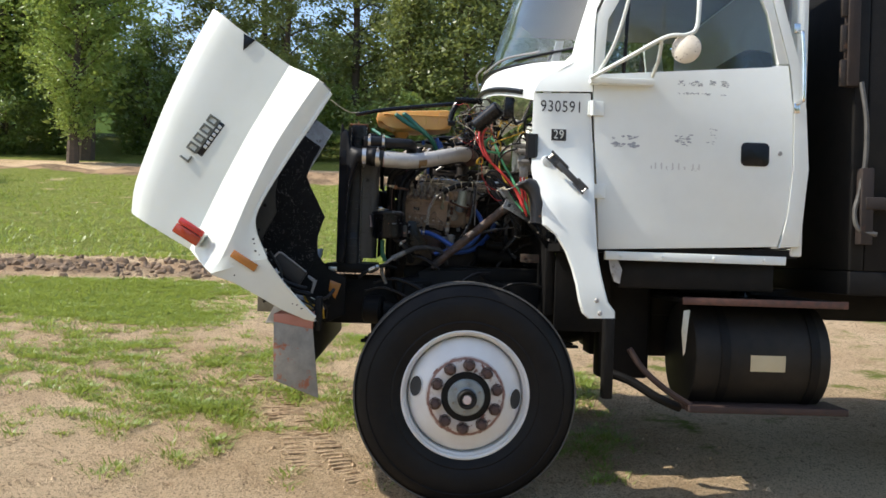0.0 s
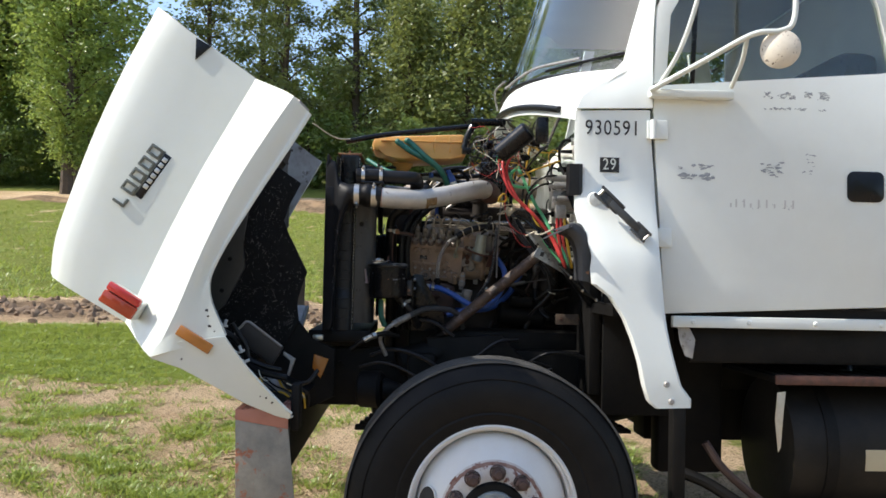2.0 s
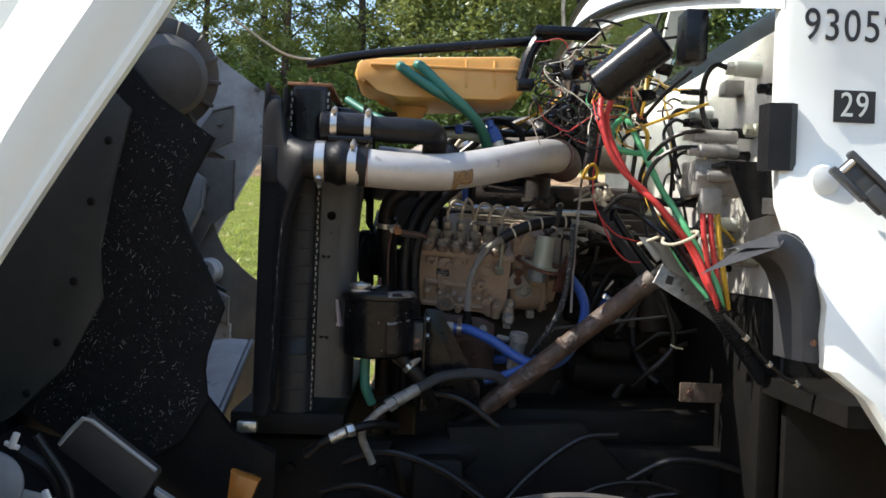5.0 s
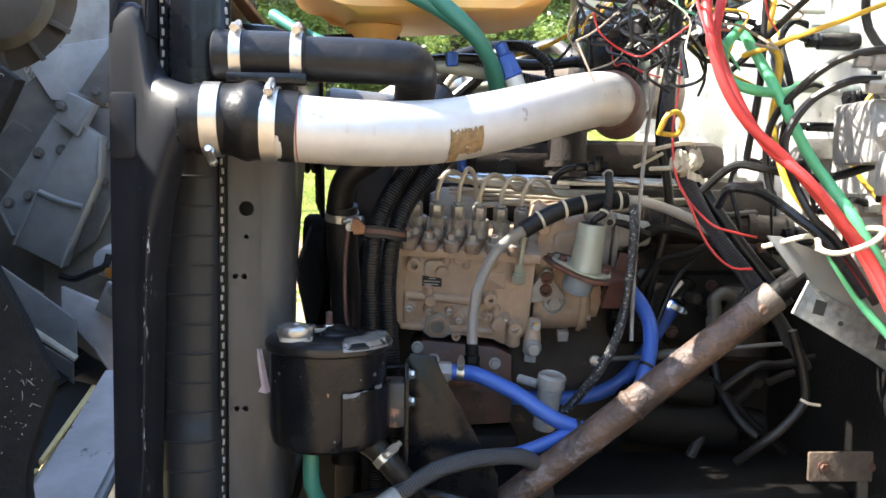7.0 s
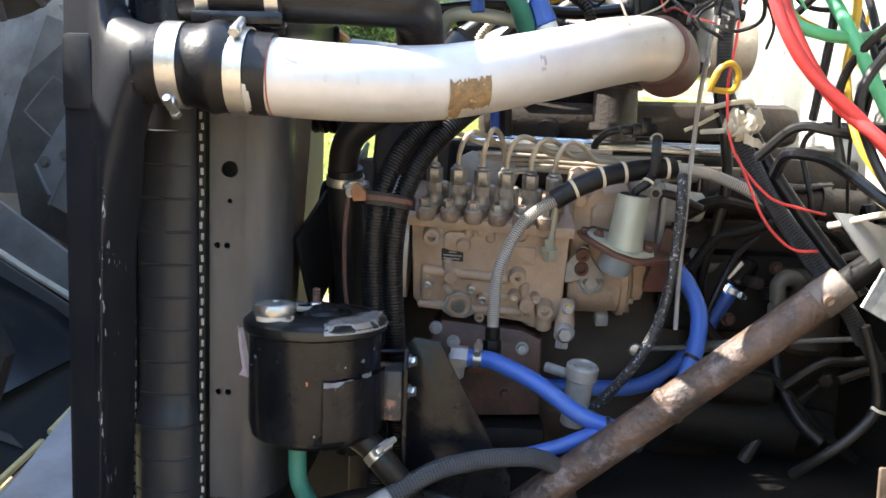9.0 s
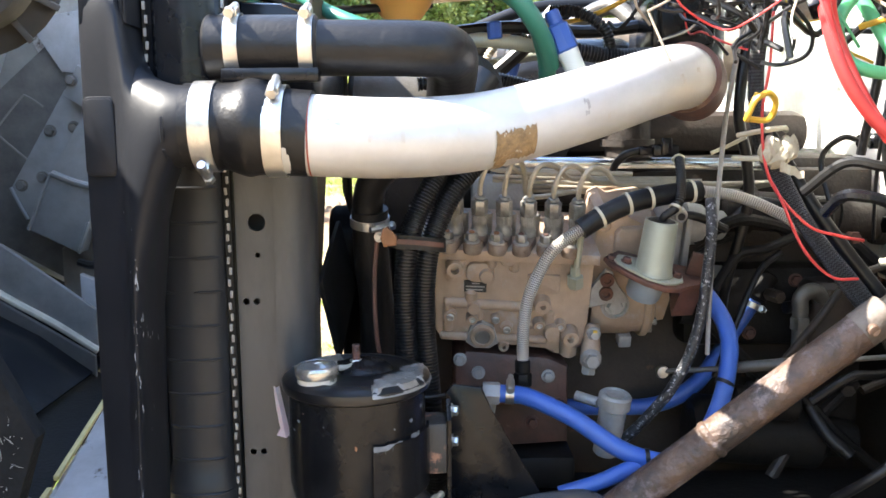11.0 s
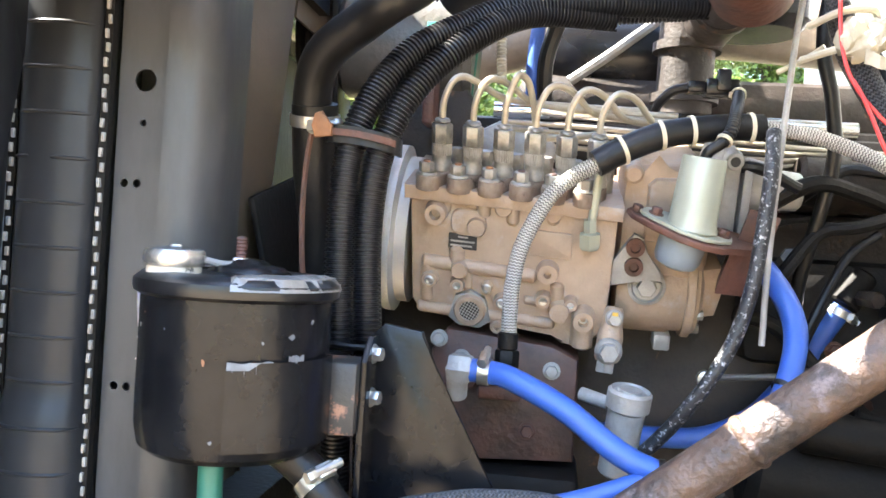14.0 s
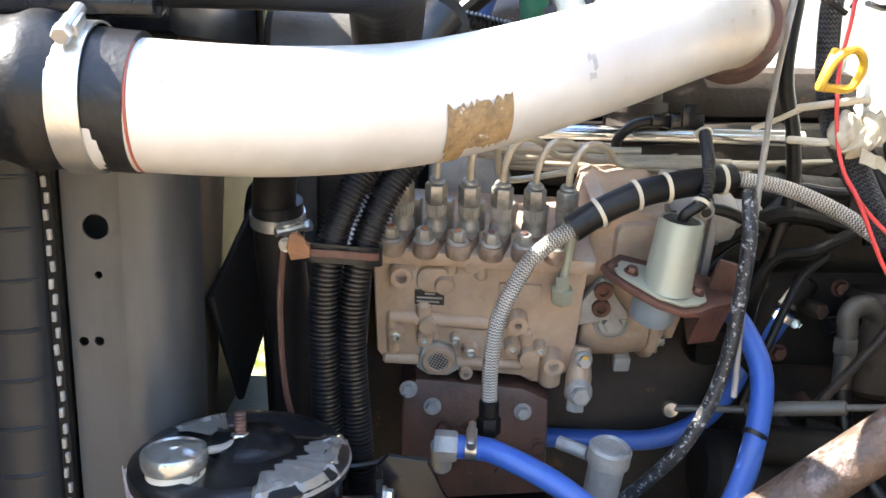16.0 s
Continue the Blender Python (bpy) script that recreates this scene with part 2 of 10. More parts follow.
def box(bm, x0, x1, y0, y1, z0, z1, bevel=0.0, m=None, seg=2):
    r = bmesh.ops.create_cube(bm, size=1.0)
    vs = r["verts"]
    for v in vs:
        v.co = Vector(((x0 + x1) / 2 + v.co.x * (x1 - x0), (y0 + y1) / 2 + v.co.y * (y1 - y0), (z0 + z1) / 2 + v.co.z * (z1 - z0)))
    if bevel:
        es = list({e for v in vs for e in v.link_edges})
        r = bmesh.ops.bevel(bm, geom=es, offset=bevel, segments=seg, profile=0.5, affect="EDGES")
        vs = list({v for f in r["faces"] for v in f.verts} | {v for v in vs if v.is_valid})
    if m:
        xform(vs, m)
    return bm


def frame_to(p0, p1):
    p0, p1 = Vector(p0), Vector(p1)
    return Matrix.Translation(p0) @ (p1 - p0).to_track_quat("Z", "Y").to_matrix().to_4x4()


def lathe(bm, profile, m=None, seg=32, closed=False):
    """Turn a list of (radius, height) round z."""
    rings = []
    for r, h in profile:
        if r < 1e-6:
            rings.append([bm.verts.new((0, 0, h))])
        else:
            rings.append([bm.verts.new((r * math.cos(2 * math.pi * i / seg), r * math.sin(2 * math.pi * i / seg), h)) for i in range(seg)])
    pairs = list(zip(rings, rings[1:]))
    if closed:
        pairs.append((rings[-1], rings[0]))
    for a, b in pairs:
        for i in range(seg):
            j = (i + 1) % seg
            if len(a) == 1 and len(b) == 1:
                continue
            if len(a) == 1:
                bm.faces.new((a[0], b[i], b[j]))
            elif len(b) == 1:
                bm.faces.new((a[i], a[j], b[0]))
            else:
                bm.faces.new((a[i], a[j], b[j], b[i]))
    if m:
        xform([v for r in rings for v in r], m)
    return bm


def cyl(bm, p0, p1, r0, r1=None, seg=20, bevel=0.0):
    r1 = r0 if r1 is None else r1
    h = (Vector(p1) - Vector(p0)).length
    b = min(bevel, h / 3, r0 * 0.6, r1 * 0.6) if bevel else 0
    prof = [(0, 0), (r0 - b, 0), (r0, b), (r1, h - b), (r1 - b, h), (0, h)] if b else [(0, 0), (r0, 0), (r1, h), (0, h)]
    return lathe(bm, prof, frame_to(p0, p1), seg)


def hexnut(bm, p0, p1, r, hole=0.0):
    lathe(bm, [(0, 0), (r * 0.92, 0), (r, 0.1 * r), (r, (Vector(p1) - Vector(p0)).length - 0.15 * r), (r * 0.88, (Vector(p1) - Vector(p0)).length), (0, (Vector(p1) - Vector(p0)).length)], frame_to(p0, p1), 6)
    return bm


def smooth_line(pts, n=10):
    """Catmull-Rom through the points."""
    P = [Vector(p) for p in pts]
    P = [P[0] * 2 - P[1]] + P + [P[-1] * 2 - P[-2]]
    out = []
    for a, b, c, d in zip(P, P[1:], P[2:], P[3:]):
        for i in range(n):
            t = i / n
            out.append(0.5 * ((2 * b) + (c - a) * t + (2 * a - 5 * b + 4 * c - d) * t * t + (3 * b - a - 3 * c + d) * t ** 3))
    out.append(P[-2].copy())
    return out


def tube(bm, pts, r, seg=10, n=8, cap=True, flat=False):
    """A round tube along a smooth line; r is a number or a function of 0..1."""
    line = smooth_line(pts, n) if not flat else [Vector(p) for p in pts]
    rings, run = [], [0.0]
    uv = bm.loops.layers.uv.verify()
    up = Vector((0.13, 0.2, 0.97))
    for p, q in zip(line, line[1:]):
        run.append(run[-1] + (q - p).length)
    for i, p in enumerate(line):
        d = (line[min(i + 1, len(line) - 1)] - line[max(i - 1, 0)]).normalized()
        side = d.cross(up).normalized()
        up = side.cross(d).normalized()
        rad = r(i / (len(line) - 1)) if callable(r) else r
        rings.append([bm.verts.new(p + rad * (math.cos(2 * math.pi * k / seg) * side + math.sin(2 * math.pi * k / seg) * up)) for k in range(seg)])
    for i, (a, b) in enumerate(zip(rings, rings[1:])):
        for k in range(seg):
            j = (k + 1) % seg
            f = bm.faces.new((a[k], a[j], b[j], b[k]))
            for loop, (s, t) in zip(f.loops, ((k, i), (k + 1, i), (k + 1, i + 1), (k, i + 1))):
                loop[uv].uv = (s / seg, run[t])
    if cap:
        bm.faces.new(rings[0][::-1])
        bm.faces.new(rings[-1])
    return bm


def loom_tube(bm, pts, r, pitch=0.006, seg=14):
    """Corrugated conduit."""
    line = smooth_line(pts, 16)
    length = sum((b - a).length for a, b in zip(line, line[1:]))
    n = max(8, int(length / pitch)) * 4
    acc, out, want, i = 0.0, [], 0.0, 0
    for k in range(n + 1):
        want = length * k / n
        while i < len(line) - 2 and acc + (line[i + 1] - line[i]).length < want:
            acc += (line[i + 1] - line[i]).length
            i += 1
        s = (line[i + 1] - line[i]).length
        out.append(line[i].lerp(line[i + 1], min(1, (want - acc) / s if s else 0)))
    return tube(bm, out, lambda t: r * (1.0 if int(round(t * n)) % 4 in (0, 1) else 0.82), seg, flat=True)


def slab(bm, outline, y0, y1, bevel=0.0, axis="y"):
    """A plate: an outline in x, z given thickness along y (axis 'y'), or in y, z along x (axis 'x'), or x, y along z."""
    def at(a, b, d):
        return (a, d, b) if axis == "y" else (d, a, b) if axis == "x" else (a, b, d)
    f0 = [bm.verts.new(at(a, b, y0)) for a, b in outline]
    f1 = [bm.verts.new(at(a, b, y1)) for a, b in outline]
    fs = [bm.faces.new(f0), bm.faces.new(f1[::-1])]
    k = len(outline)
    for i in range(k):
        fs.append(bm.faces.new((f0[i], f1[i], f1[(i + 1) % k], f0[(i + 1) % k])))
    if bevel:
        es = list({e for f in fs[:2] for e in f.edges})
        bmesh.ops.bevel(bm, geom=es, offset=bevel, segments=2, profile=0.5, affect="EDGES")
    return bm


def arc(cx, cz, r, a0, a1, n=8):
    return [(cx + r * math.cos(radians(a0 + (a1 - a0) * i / n)), cz + r * math.sin(radians(a0 + (a1 - a0) * i / n))) for i in range(n + 1)]


def rounded(x0, x1, z0, z1, r, n=4):
    return arc(x1 - r, z1 - r, r, 0, 90, n) + arc(x0 + r, z1 - r, r, 90, 180, n) + arc(x0 + r, z0 + r, r, 180, 270, n) + arc(x1 - r, z0 + r, r, 270, 360, n)


def sheet(bm, grid, thick=0.0):
    """Faces over rows of points; closed to a shell if thick."""
    vs = [[bm.verts.new(p) for p in row] for row in grid]
    fs = []
    for a, b in zip(vs, vs[1:]):
        for i in range(len(a) - 1):
            fs.append(bm.faces.new((a[i], a[i + 1], b[i + 1], b[i])))
    if thick:
        bmesh.ops.recalc_face_normals(bm, faces=fs)
        bmesh.ops.solidify(bm, geom=fs, thickness=thick)
    return bm


def B():
    return bmesh.new()

# ---- ground, sky edge, trees ----
def ground_z(x, y):
    d = y - 4.0
    if d < 0:
        z = 0.045 + 0.03 * d
    elif d < 50:
        z = 0.045 + 0.10 * d + 0.0012 * d * d
    else:
        z = 8.045 + 0.02 * (d - 50)
    bank = math.exp(-((y - 31 - 0.06 * x) / 1.6) ** 2) * 0.45 * (1 if x < 6 else 0.3)
    if -7.5 < x < 2.5 and 3.0 < y < 10.8:
        # trodden earth: hollows, clumps and crumbs
        z += 0.014 * noise.noise((x * 3.3, y * 3.3, 6)) + 0.013 * noise.noise((x * 8.5, y * 8.5, 1)) + 0.011 * max(0, noise.noise((x * 17, y * 17, 8))) + 0.005 * noise.noise((x * 33, y * 33, 12))
    return z + bank * (0.7 + 0.5 * noise.noise((x * 0.6, y * 0.6, 0))) + 0.02 * noise.noise((x * 1.3, y * 1.3, 2)) * (1 if d > -3 else 0)


def grass_amount(x, y):
    """How grassy the ground is: sparse tufts in the yard, a band beside it, a dug strip, lawn, then the bank and track."""
    n = 0.5 + 0.5 * (0.40 * noise.noise((x * 0.9, y * 0.9, 7)) + 0.50 * noise.noise((x * 2.8, y * 2.8, 3)) + 0.50 * noise.noise((x * 7, y * 7, 5)))
    def hump(lo, hi, soft):
        return min(max((y - lo) / soft + 0.5, 0), 1) * min(max((hi - y) / soft + 0.5, 0), 1)
    left = min(max((-1.6 - x) / 1.2, 0), 1)
    want = 0.335 + 0.36 * hump(8.4, 10.9, 0.7) * left + 0.05 * hump(5.8, 7.4, 0.6)
    want -= 0.12 * hump(3.0, 5.0, 0.5)
    edge = 0.35 * noise.noise((x * 0.8, 0, 11))
    want -= 0.28 * hump(11.0 + edge, 12.6 + edge, 0.5)
    want += 0.42 * min(max((y - 12.9) / 0.8, 0), 1)
    want -= 1.0 * hump(29.6, 36.5, 0.8)
    return n + want - 0.5


def ground_material():
    m = bpy.data.materials.new("dirt_and_grass")
    m.use_nodes = True
    n, l = m.node_tree.nodes, m.node_tree.links
    b = n["Principled BSDF"]
    b.inputs["Roughness"].default_value = 0.95
    b.inputs["Specular IOR Level"].default_value = 0.15
    tc = n.new("ShaderNodeTexCoord")

    def ns(scale, detail=6, rough=0.6):
        t = n.new("ShaderNodeTexNoise")
        t.inputs["Scale"].default_value, t.inputs["Detail"].default_value, t.inputs["Roughness"].default_value = scale, detail, rough
        l.new(tc.outputs["Object"], t.inputs["Vector"])
        return t.outputs["Fac"]

    def ramp(fac, lo, hi, c0, c1):
        r = n.new("ShaderNodeMapRange")
        r.inputs[1].default_value, r.inputs[2].default_value = lo, hi
        l.new(fac, r.inputs[0])
        x = n.new("ShaderNodeMix")
        x.data_type = "RGBA"
        for i, c in ((6, c0), (7, c1)):
            if isinstance(c, tuple):
                x.inputs[i].default_value = (*c, 1)
            else:
                l.new(c, x.inputs[i])
        l.new(r.outputs[0], x.inputs[0])
        return x.outputs[2]

    dirt = ramp(ns(2.6, 8, 0.7), 0.36, 0.66, (0.66, 0.485, 0.30), (0.45, 0.305, 0.175))
    dirt = ramp(ns(0.7, 6, 0.6), 0.42, 0.62, dirt, (0.72, 0.545, 0.35))
    dirt = ramp(ns(11, 8, 0.75), 0.57, 0.66, dirt, (0.30, 0.20, 0.11))
    dirt = ramp(ns(45, 5, 0.7), 0.52, 0.66, dirt, (0.74, 0.57, 0.37))
    dirt = ramp(ns(28, 9, 0.8), 0.58, 0.62, dirt, (0.20, 0.135, 0.08))
    dirt = ramp(ns(75, 5, 0.8), 0.54, 0.59, dirt, (0.19, 0.13, 0.075))
    ct_ = n.new("ShaderNodeAttribute")
    ct_.attribute_name = "clay"
    cl = ramp(ns(5, 9, 0.75), 0.42, 0.6, (0.30, 0.205, 0.125), (0.15, 0.10, 0.062))
    cl = ramp(ns(1.2, 4, 0.5), 0.5, 0.62, cl, (0.44, 0.29, 0.17))
    dirt = ramp(ct_.outputs["Fac"], 0.25, 0.75, dirt, cl)
    grass = ramp(ns(4), 0.3, 0.7, (0.17, 0.205, 0.035), (0.28, 0.29, 0.07))
    grass = ramp(ns(50, 4, 0.7), 0.45, 0.72, grass, (0.045, 0.075, 0.014))
    grass = ramp(ns(22, 4, 0.7), 0.58, 0.76, grass, (0.27, 0.235, 0.10))
    at = n.new("ShaderNodeAttribute")
    at.attribute_name = "grassy"
    add = n.new("ShaderNodeMath")
    l.new(at.outputs["Fac"], add.inputs[0])
    j = n.new("ShaderNodeMath")
    j.operation = "MULTIPLY_ADD"
    l.new(ns(16, 8, 0.75), j.inputs[0])
    j.inputs[1].default_value, j.inputs[2].default_value = 0.7, -0.35
    l.new(j.outputs[0], add.inputs[1])
    col = ramp(add.outputs[0], 0.46, 0.60, dirt, grass)
    l.new(col, b.inputs["Base Color"])
    bp = n.new("ShaderNodeBump")
    bp.inputs["Strength"].default_value, bp.inputs["Distance"].default_value = 1.0, 0.07
    l.new(ns(14, 12, 0.85), bp.inputs["Height"])
    l.new(bp.outputs[0], b.inputs["Normal"])
    return m


def steps(*spans):
    out = []
    for a, b, n in spans:
        out += [a + (b - a) * i / n for i in range(n)]
    return out + [spans[-1][1]]


gx = steps((-400, -60, 8), (-60, -16, 18), (-16, -6, 34), (-6, 1.5, 240), (1.5, 6, 30), (6, 60, 18), (60, 400, 8))
gy = steps((-300, -20, 8), (-20, -5, 22), (-5, 4, 60), (4, 9, 190), (9, 14, 70), (14, 40, 70), (40, 60, 14), (60, 900, 14))
verts = [(x, y, ground_z(x, y) + (0.05 * max(0, noise.noise((x * 3.1, y * 3.1, 9))) + 0.03 * max(0, noise.noise((x * 8, y * 8, 4))) if 10.8 < y < 12.9 and -16 < x < 1.5 else 0)) for y in gy for x in gx]
nx = len(gx)
faces = [(j * nx + i, j * nx + i + 1, (j + 1) * nx + i + 1, (j + 1) * nx + i) for j in range(len(gy) - 1) for i in range(nx - 1)]
me = bpy.data.meshes.new("ground")
me.from_pydata(verts, [], faces)
att = me.attributes.new("grassy", "FLOAT", "POINT")
att.data.foreach_set("value", [grass_amount(v[0], v[1]) for v in verts])
att = me.attributes.new("clay", "FLOAT", "POINT")
att.data.foreach_set("value", [max(math.exp(-((v[1] - 11.85) / 0.75) ** 2) * (1.1 if v[0] < -4.2 else 0.75), math.exp(-((v[1] - 31.2 - 0.06 * v[0]) / 2.2) ** 2)) + 0.35 * noise.noise((v[0] * 1.5, v[1] * 1.5, 20)) for v in verts])
me.materials.append(ground_material())
for p in me.polygons:
    p.use_smooth = True
tagged(new("ground", me), "bare sandy dirt and patchy green grass yard rising to a lawn", "ground", kind="structure")

LEAF = {}
for key, c, d in (("broad", (0.13, 0.21, 0.04), (0.34, 0.42, 0.12)), ("dark", (0.09, 0.15, 0.04), (0.20, 0.27, 0.075)), ("pine", (0.12, 0.16, 0.05), (0.24, 0.27, 0.09)), ("grass", (0.10, 0.17, 0.022), (0.37, 0.43, 0.11))):
    m = mat("leaves_" + key, c, 0.38, 0, d, 60.0 if key == "grass" else 14.0, 1.0)
    b = m.node_tree.nodes["Principled BSDF"]
    b.inputs["Transmission Weight"].default_value = 0.0
    tr = m.node_tree.nodes.new("ShaderNodeBsdfTranslucent")
    tr.inputs[0].default_value = (d[0] * 1.3, d[1] * 1.3, d[2], 1)
    ms = m.node_tree.nodes.new("ShaderNodeMixShader")
    ms.inputs[0].default_value = 0.30
    m.node_tree.links.new(b.outputs[0], ms.inputs[1])
    m.node_tree.links.new(tr.outputs[0], ms.inputs[2])
    m.node_tree.links.new(ms.outputs[0], m.node_tree.nodes["Material Output"].inputs[0])
    LEAF[key] = m
BARK = mat("bark", (0.10, 0.075, 0.055), 0.9, 0, (0.05, 0.04, 0.03), 6, 0.8, 0.8, 20)


def leaf_cloud(rng, centres, count, size, spread):
    """Small leaf cards round each clump centre."""
    verts, faces = [], []
    for c, rad in centres:
        for _ in range(count):
            v = Vector((rng.gauss(0, 1), rng.gauss(0, 1), rng.gauss(0, 0.75)))
            p = Vector(c) + v * rad * spread
            a = Vector((rng.uniform(-1, 1), rng.uniform(-1, 1), rng.uniform(-0.6, 0.6))).normalized()
            b = a.cross(Vector((rng.uniform(-1, 1), rng.uniform(-1, 1), rng.uniform(-1, 1)))).normalized()
            s = size * rng.uniform(0.6, 1.3)
            k = len(verts)
            verts += [p - a * s, p + b * s * 0.45, p + a * s, p - b * s * 0.45]
            faces.append((k, k + 1, k + 2, k + 3))
    return verts, faces


def tree(name, label, seed, height, kind, bare, radius, trunk_r, clumps, per, size):
    rng = random.Random(seed)
    root = thing(name, label, "tree", (0, 0, 0))
    bm = B()
    bend = [(rng.uniform(-0.2, 0.2), rng.uniform(-0.2, 0.2)) for _ in range(5)]
    line = [(bend[i][0] * i / 4, bend[i][1] * i / 4, height * i / 4 * 0.97 - 0.3 * (i == 0)) for i in range(5)]
    tube(bm, line, lambda t: trunk_r * (1.12 - t) + 0.02, 8, 4)
    centres = []
    for i in range(clumps):
        f = bare + (1 - bare) * (i + 0.5) / clumps
        z = height * f
        ang = i * 2.399 + rng.uniform(-0.5, 0.5)
        shape = math.sin(math.pi * min(1, 0.18 + 0.82 * (1 - (f - bare) / (1 - bare)))) if kind != "pine" else (1.0 - 0.75 * (f - bare) / (1 - bare))
        reach = radius * max(0.15, shape) * rng.uniform(0.55, 1.05)
        end = (reach * math.cos(ang), reach * math.sin(ang), z + reach * (0.25 if kind != "pine" else -0.08))
        tube(bm, [(0, 0, z - 0.3 * reach), (end[0] * 0.5, end[1] * 0.5, z), end], lambda t: trunk_r * 0.22 * (1.1 - t) + 0.012, 5, 3)
        centres.append((end, 0.55 * radius * rng.uniform(0.4, 0.7)))
        centres.append(((end[0] * 0.55, end[1] * 0.55, z + 0.2), 0.5 * radius * rng.uniform(0.35, 0.6)))
    part("trunk", bm, BARK, root)
    me = bpy.data.meshes.new("crown")
    v, f = leaf_cloud(rng, centres, per, size, 0.48)
    me.from_pydata(v, [], f)
    me.materials.append(LEAF["pine" if kind == "pine" else "dark" if kind == "dark" else "broad"])
    ob = new("crown", me)
    ob.parent = root
    return root


rng = random.Random(4)
protos = [
    tree("oak_tree", "tall broadleaf tree with a spreading sunlit crown", 1, 14, "broad", 0.16, 4.4, 0.40, 30, 260, 0.14),
    tree("pine_tree", "tall slender pine tree with sparse needle clumps", 2, 19, "pine", 0.20, 2.9, 0.22, 40, 170, 0.13),
    tree("oak_tree", "dark green broadleaf tree in the wood behind the yard", 3, 15, "dark", 0.04, 4.4, 0.24, 40, 240, 0.17),
    tree("young_pine_tree", "bushy young pine tree at the edge of the yard", 5, 9.5, "pine", 0.02, 3.0, 0.15, 46, 150, 0.12),
    tree("shrub", "low leafy shrub in the undergrowth", 6, 3.2, "dark", 0.0, 2.4, 0.06, 16, 150, 0.12),
]
homes = [
    (0, -14.3, 37.8, 1.15), (0, -14.0, 36.0, 0.56), (0, -19.0, 40.0, 0.9), (2, -20.5, 42, 0.85), (2, -25, 44, 1.0), (0, -29, 41, 1.0), (1, -10.2, 43, 0.8),
    (1, -6.3, 42, 0.8), (1, -3.0, 43, 0.95), (3, -0.3, 40.5, 0.95), (3, 2.4, 40, 1.02), (1, 4.0, 43, 0.95), (3, 5.6, 42, 0.9), (2, 9, 45, 0.9), (1, 11.5, 43, 1.0),
    (2, 15, 46, 1.0), (1, 19, 44, 1.0), (2, 24, 47, 1.1), (2, -34, 45, 1.1), (2, -15, 50, 0.45), (2, -4.5, 54, 0.45), (2, 1, 55, 0.7), (1, -8.4, 48, 0.9), (2, -22, 53, 0.8), (2, 8, 56, 0.9),
    (2, -30, 54, 1.2), (2, -39, 52, 1.2), (1, -19, 46, 1.0), (2, 31, 49, 1.1), (2, 39, 52, 1.1), (2, -11.5, 57, 0.4), (2, 15, 58, 1.0), (1, -1.2, 48, 0.85), (1, 7.2, 47, 0.95), (2, -48, 54, 1.2),
    (0, -23.5, 20.5, 0.85), (2, -27, 25, 0.9), (0, -21, 14.5, 0.62),
    (2, 2, -42, 1.0), (2, -14, -38, 1.1), (2, 15, -40, 1.0), (2, -28, -30, 1.1), (2, 28, -32, 1.1),
]
# unseen trees behind the camera, added to darken reflections in black paint
for i in range(15):
    homes.append((2 if i % 3 else 0, -42 + 6 * i + rng.uniform(-1.5, 1.5), -37 + rng.uniform(-4, 3), rng.uniform(0.6, 0.85)))
for i in range(26):
    homes.append((4, -40 + 2.7 * i + rng.uniform(-0.8, 0.8), 39.5 + rng.uniform(-1.2, 2.5), rng.uniform(0.7, 1.2)))
for i in range(18):
    homes.append((4, -44 + 4.6 * i + rng.uniform(-1, 1), 49 + rng.uniform(-2, 4), rng.uniform(1.0, 1.6)))
used = set()
for k, x, y, s in homes:
    m = Matrix.Translation((x, y, ground_z(x, y) - 0.1)) @ Matrix.Rotation(rng.uniform(0, 6.28), 4, "Z")
    if k in used:
        t = copy_thing(protos[k], m)
    else:
        used.add(k)
        t = protos[k]
        t.matrix_world = m
    t.scale = (s, s, s)
    if k == 4:
        t["group"] = "undergrowth"
far = B()
sheet(far, [[(x, 75 + 0.002 * x * x, ground_z(0, 75) - 1 + h * (1 + 0.35 * noise.noise((x * 0.13, h, 1)))) for x in range(-160, 161, 4)] for h in (0, 4, 8)])
tagged(put("backdrop", far, LEAF["dark"]), "distant dark green tree line beyond the wood", "backdrop", kind="structure")


def blades(rng, spots, per, height, width):
    verts, faces = [], []
    for x, y, s in spots:
        z = ground_z(x, y)
        for _ in range(per):
            a = rng.uniform(0, 6.283)
            r = rng.uniform(0, 0.10) * s
            lean = rng.uniform(0.4, 2.2)
            h = height * s * rng.uniform(0.5, 1.2)
            bx, by = x + r * math.cos(a), y + r * math.sin(a)
            tx, ty = bx + lean * h * math.cos(a), by + lean * h * math.sin(a)
            px, py = -math.sin(a) * width, math.cos(a) * width
            k = len(verts)
            verts += [(bx - px, by - py, z), (bx + px, by + py, z), ((bx + tx) / 2 + px * 0.7, (by + ty) / 2 + py * 0.7, z + 0.62 * h), ((bx + tx) / 2 - px * 0.7, (by + ty) / 2 - py * 0.7, z + 0.62 * h), (tx, ty, z + h * 0.9)]
            faces += [(k, k + 1, k + 2, k + 3), (k + 3, k + 2, k + 4)]
    return verts, faces


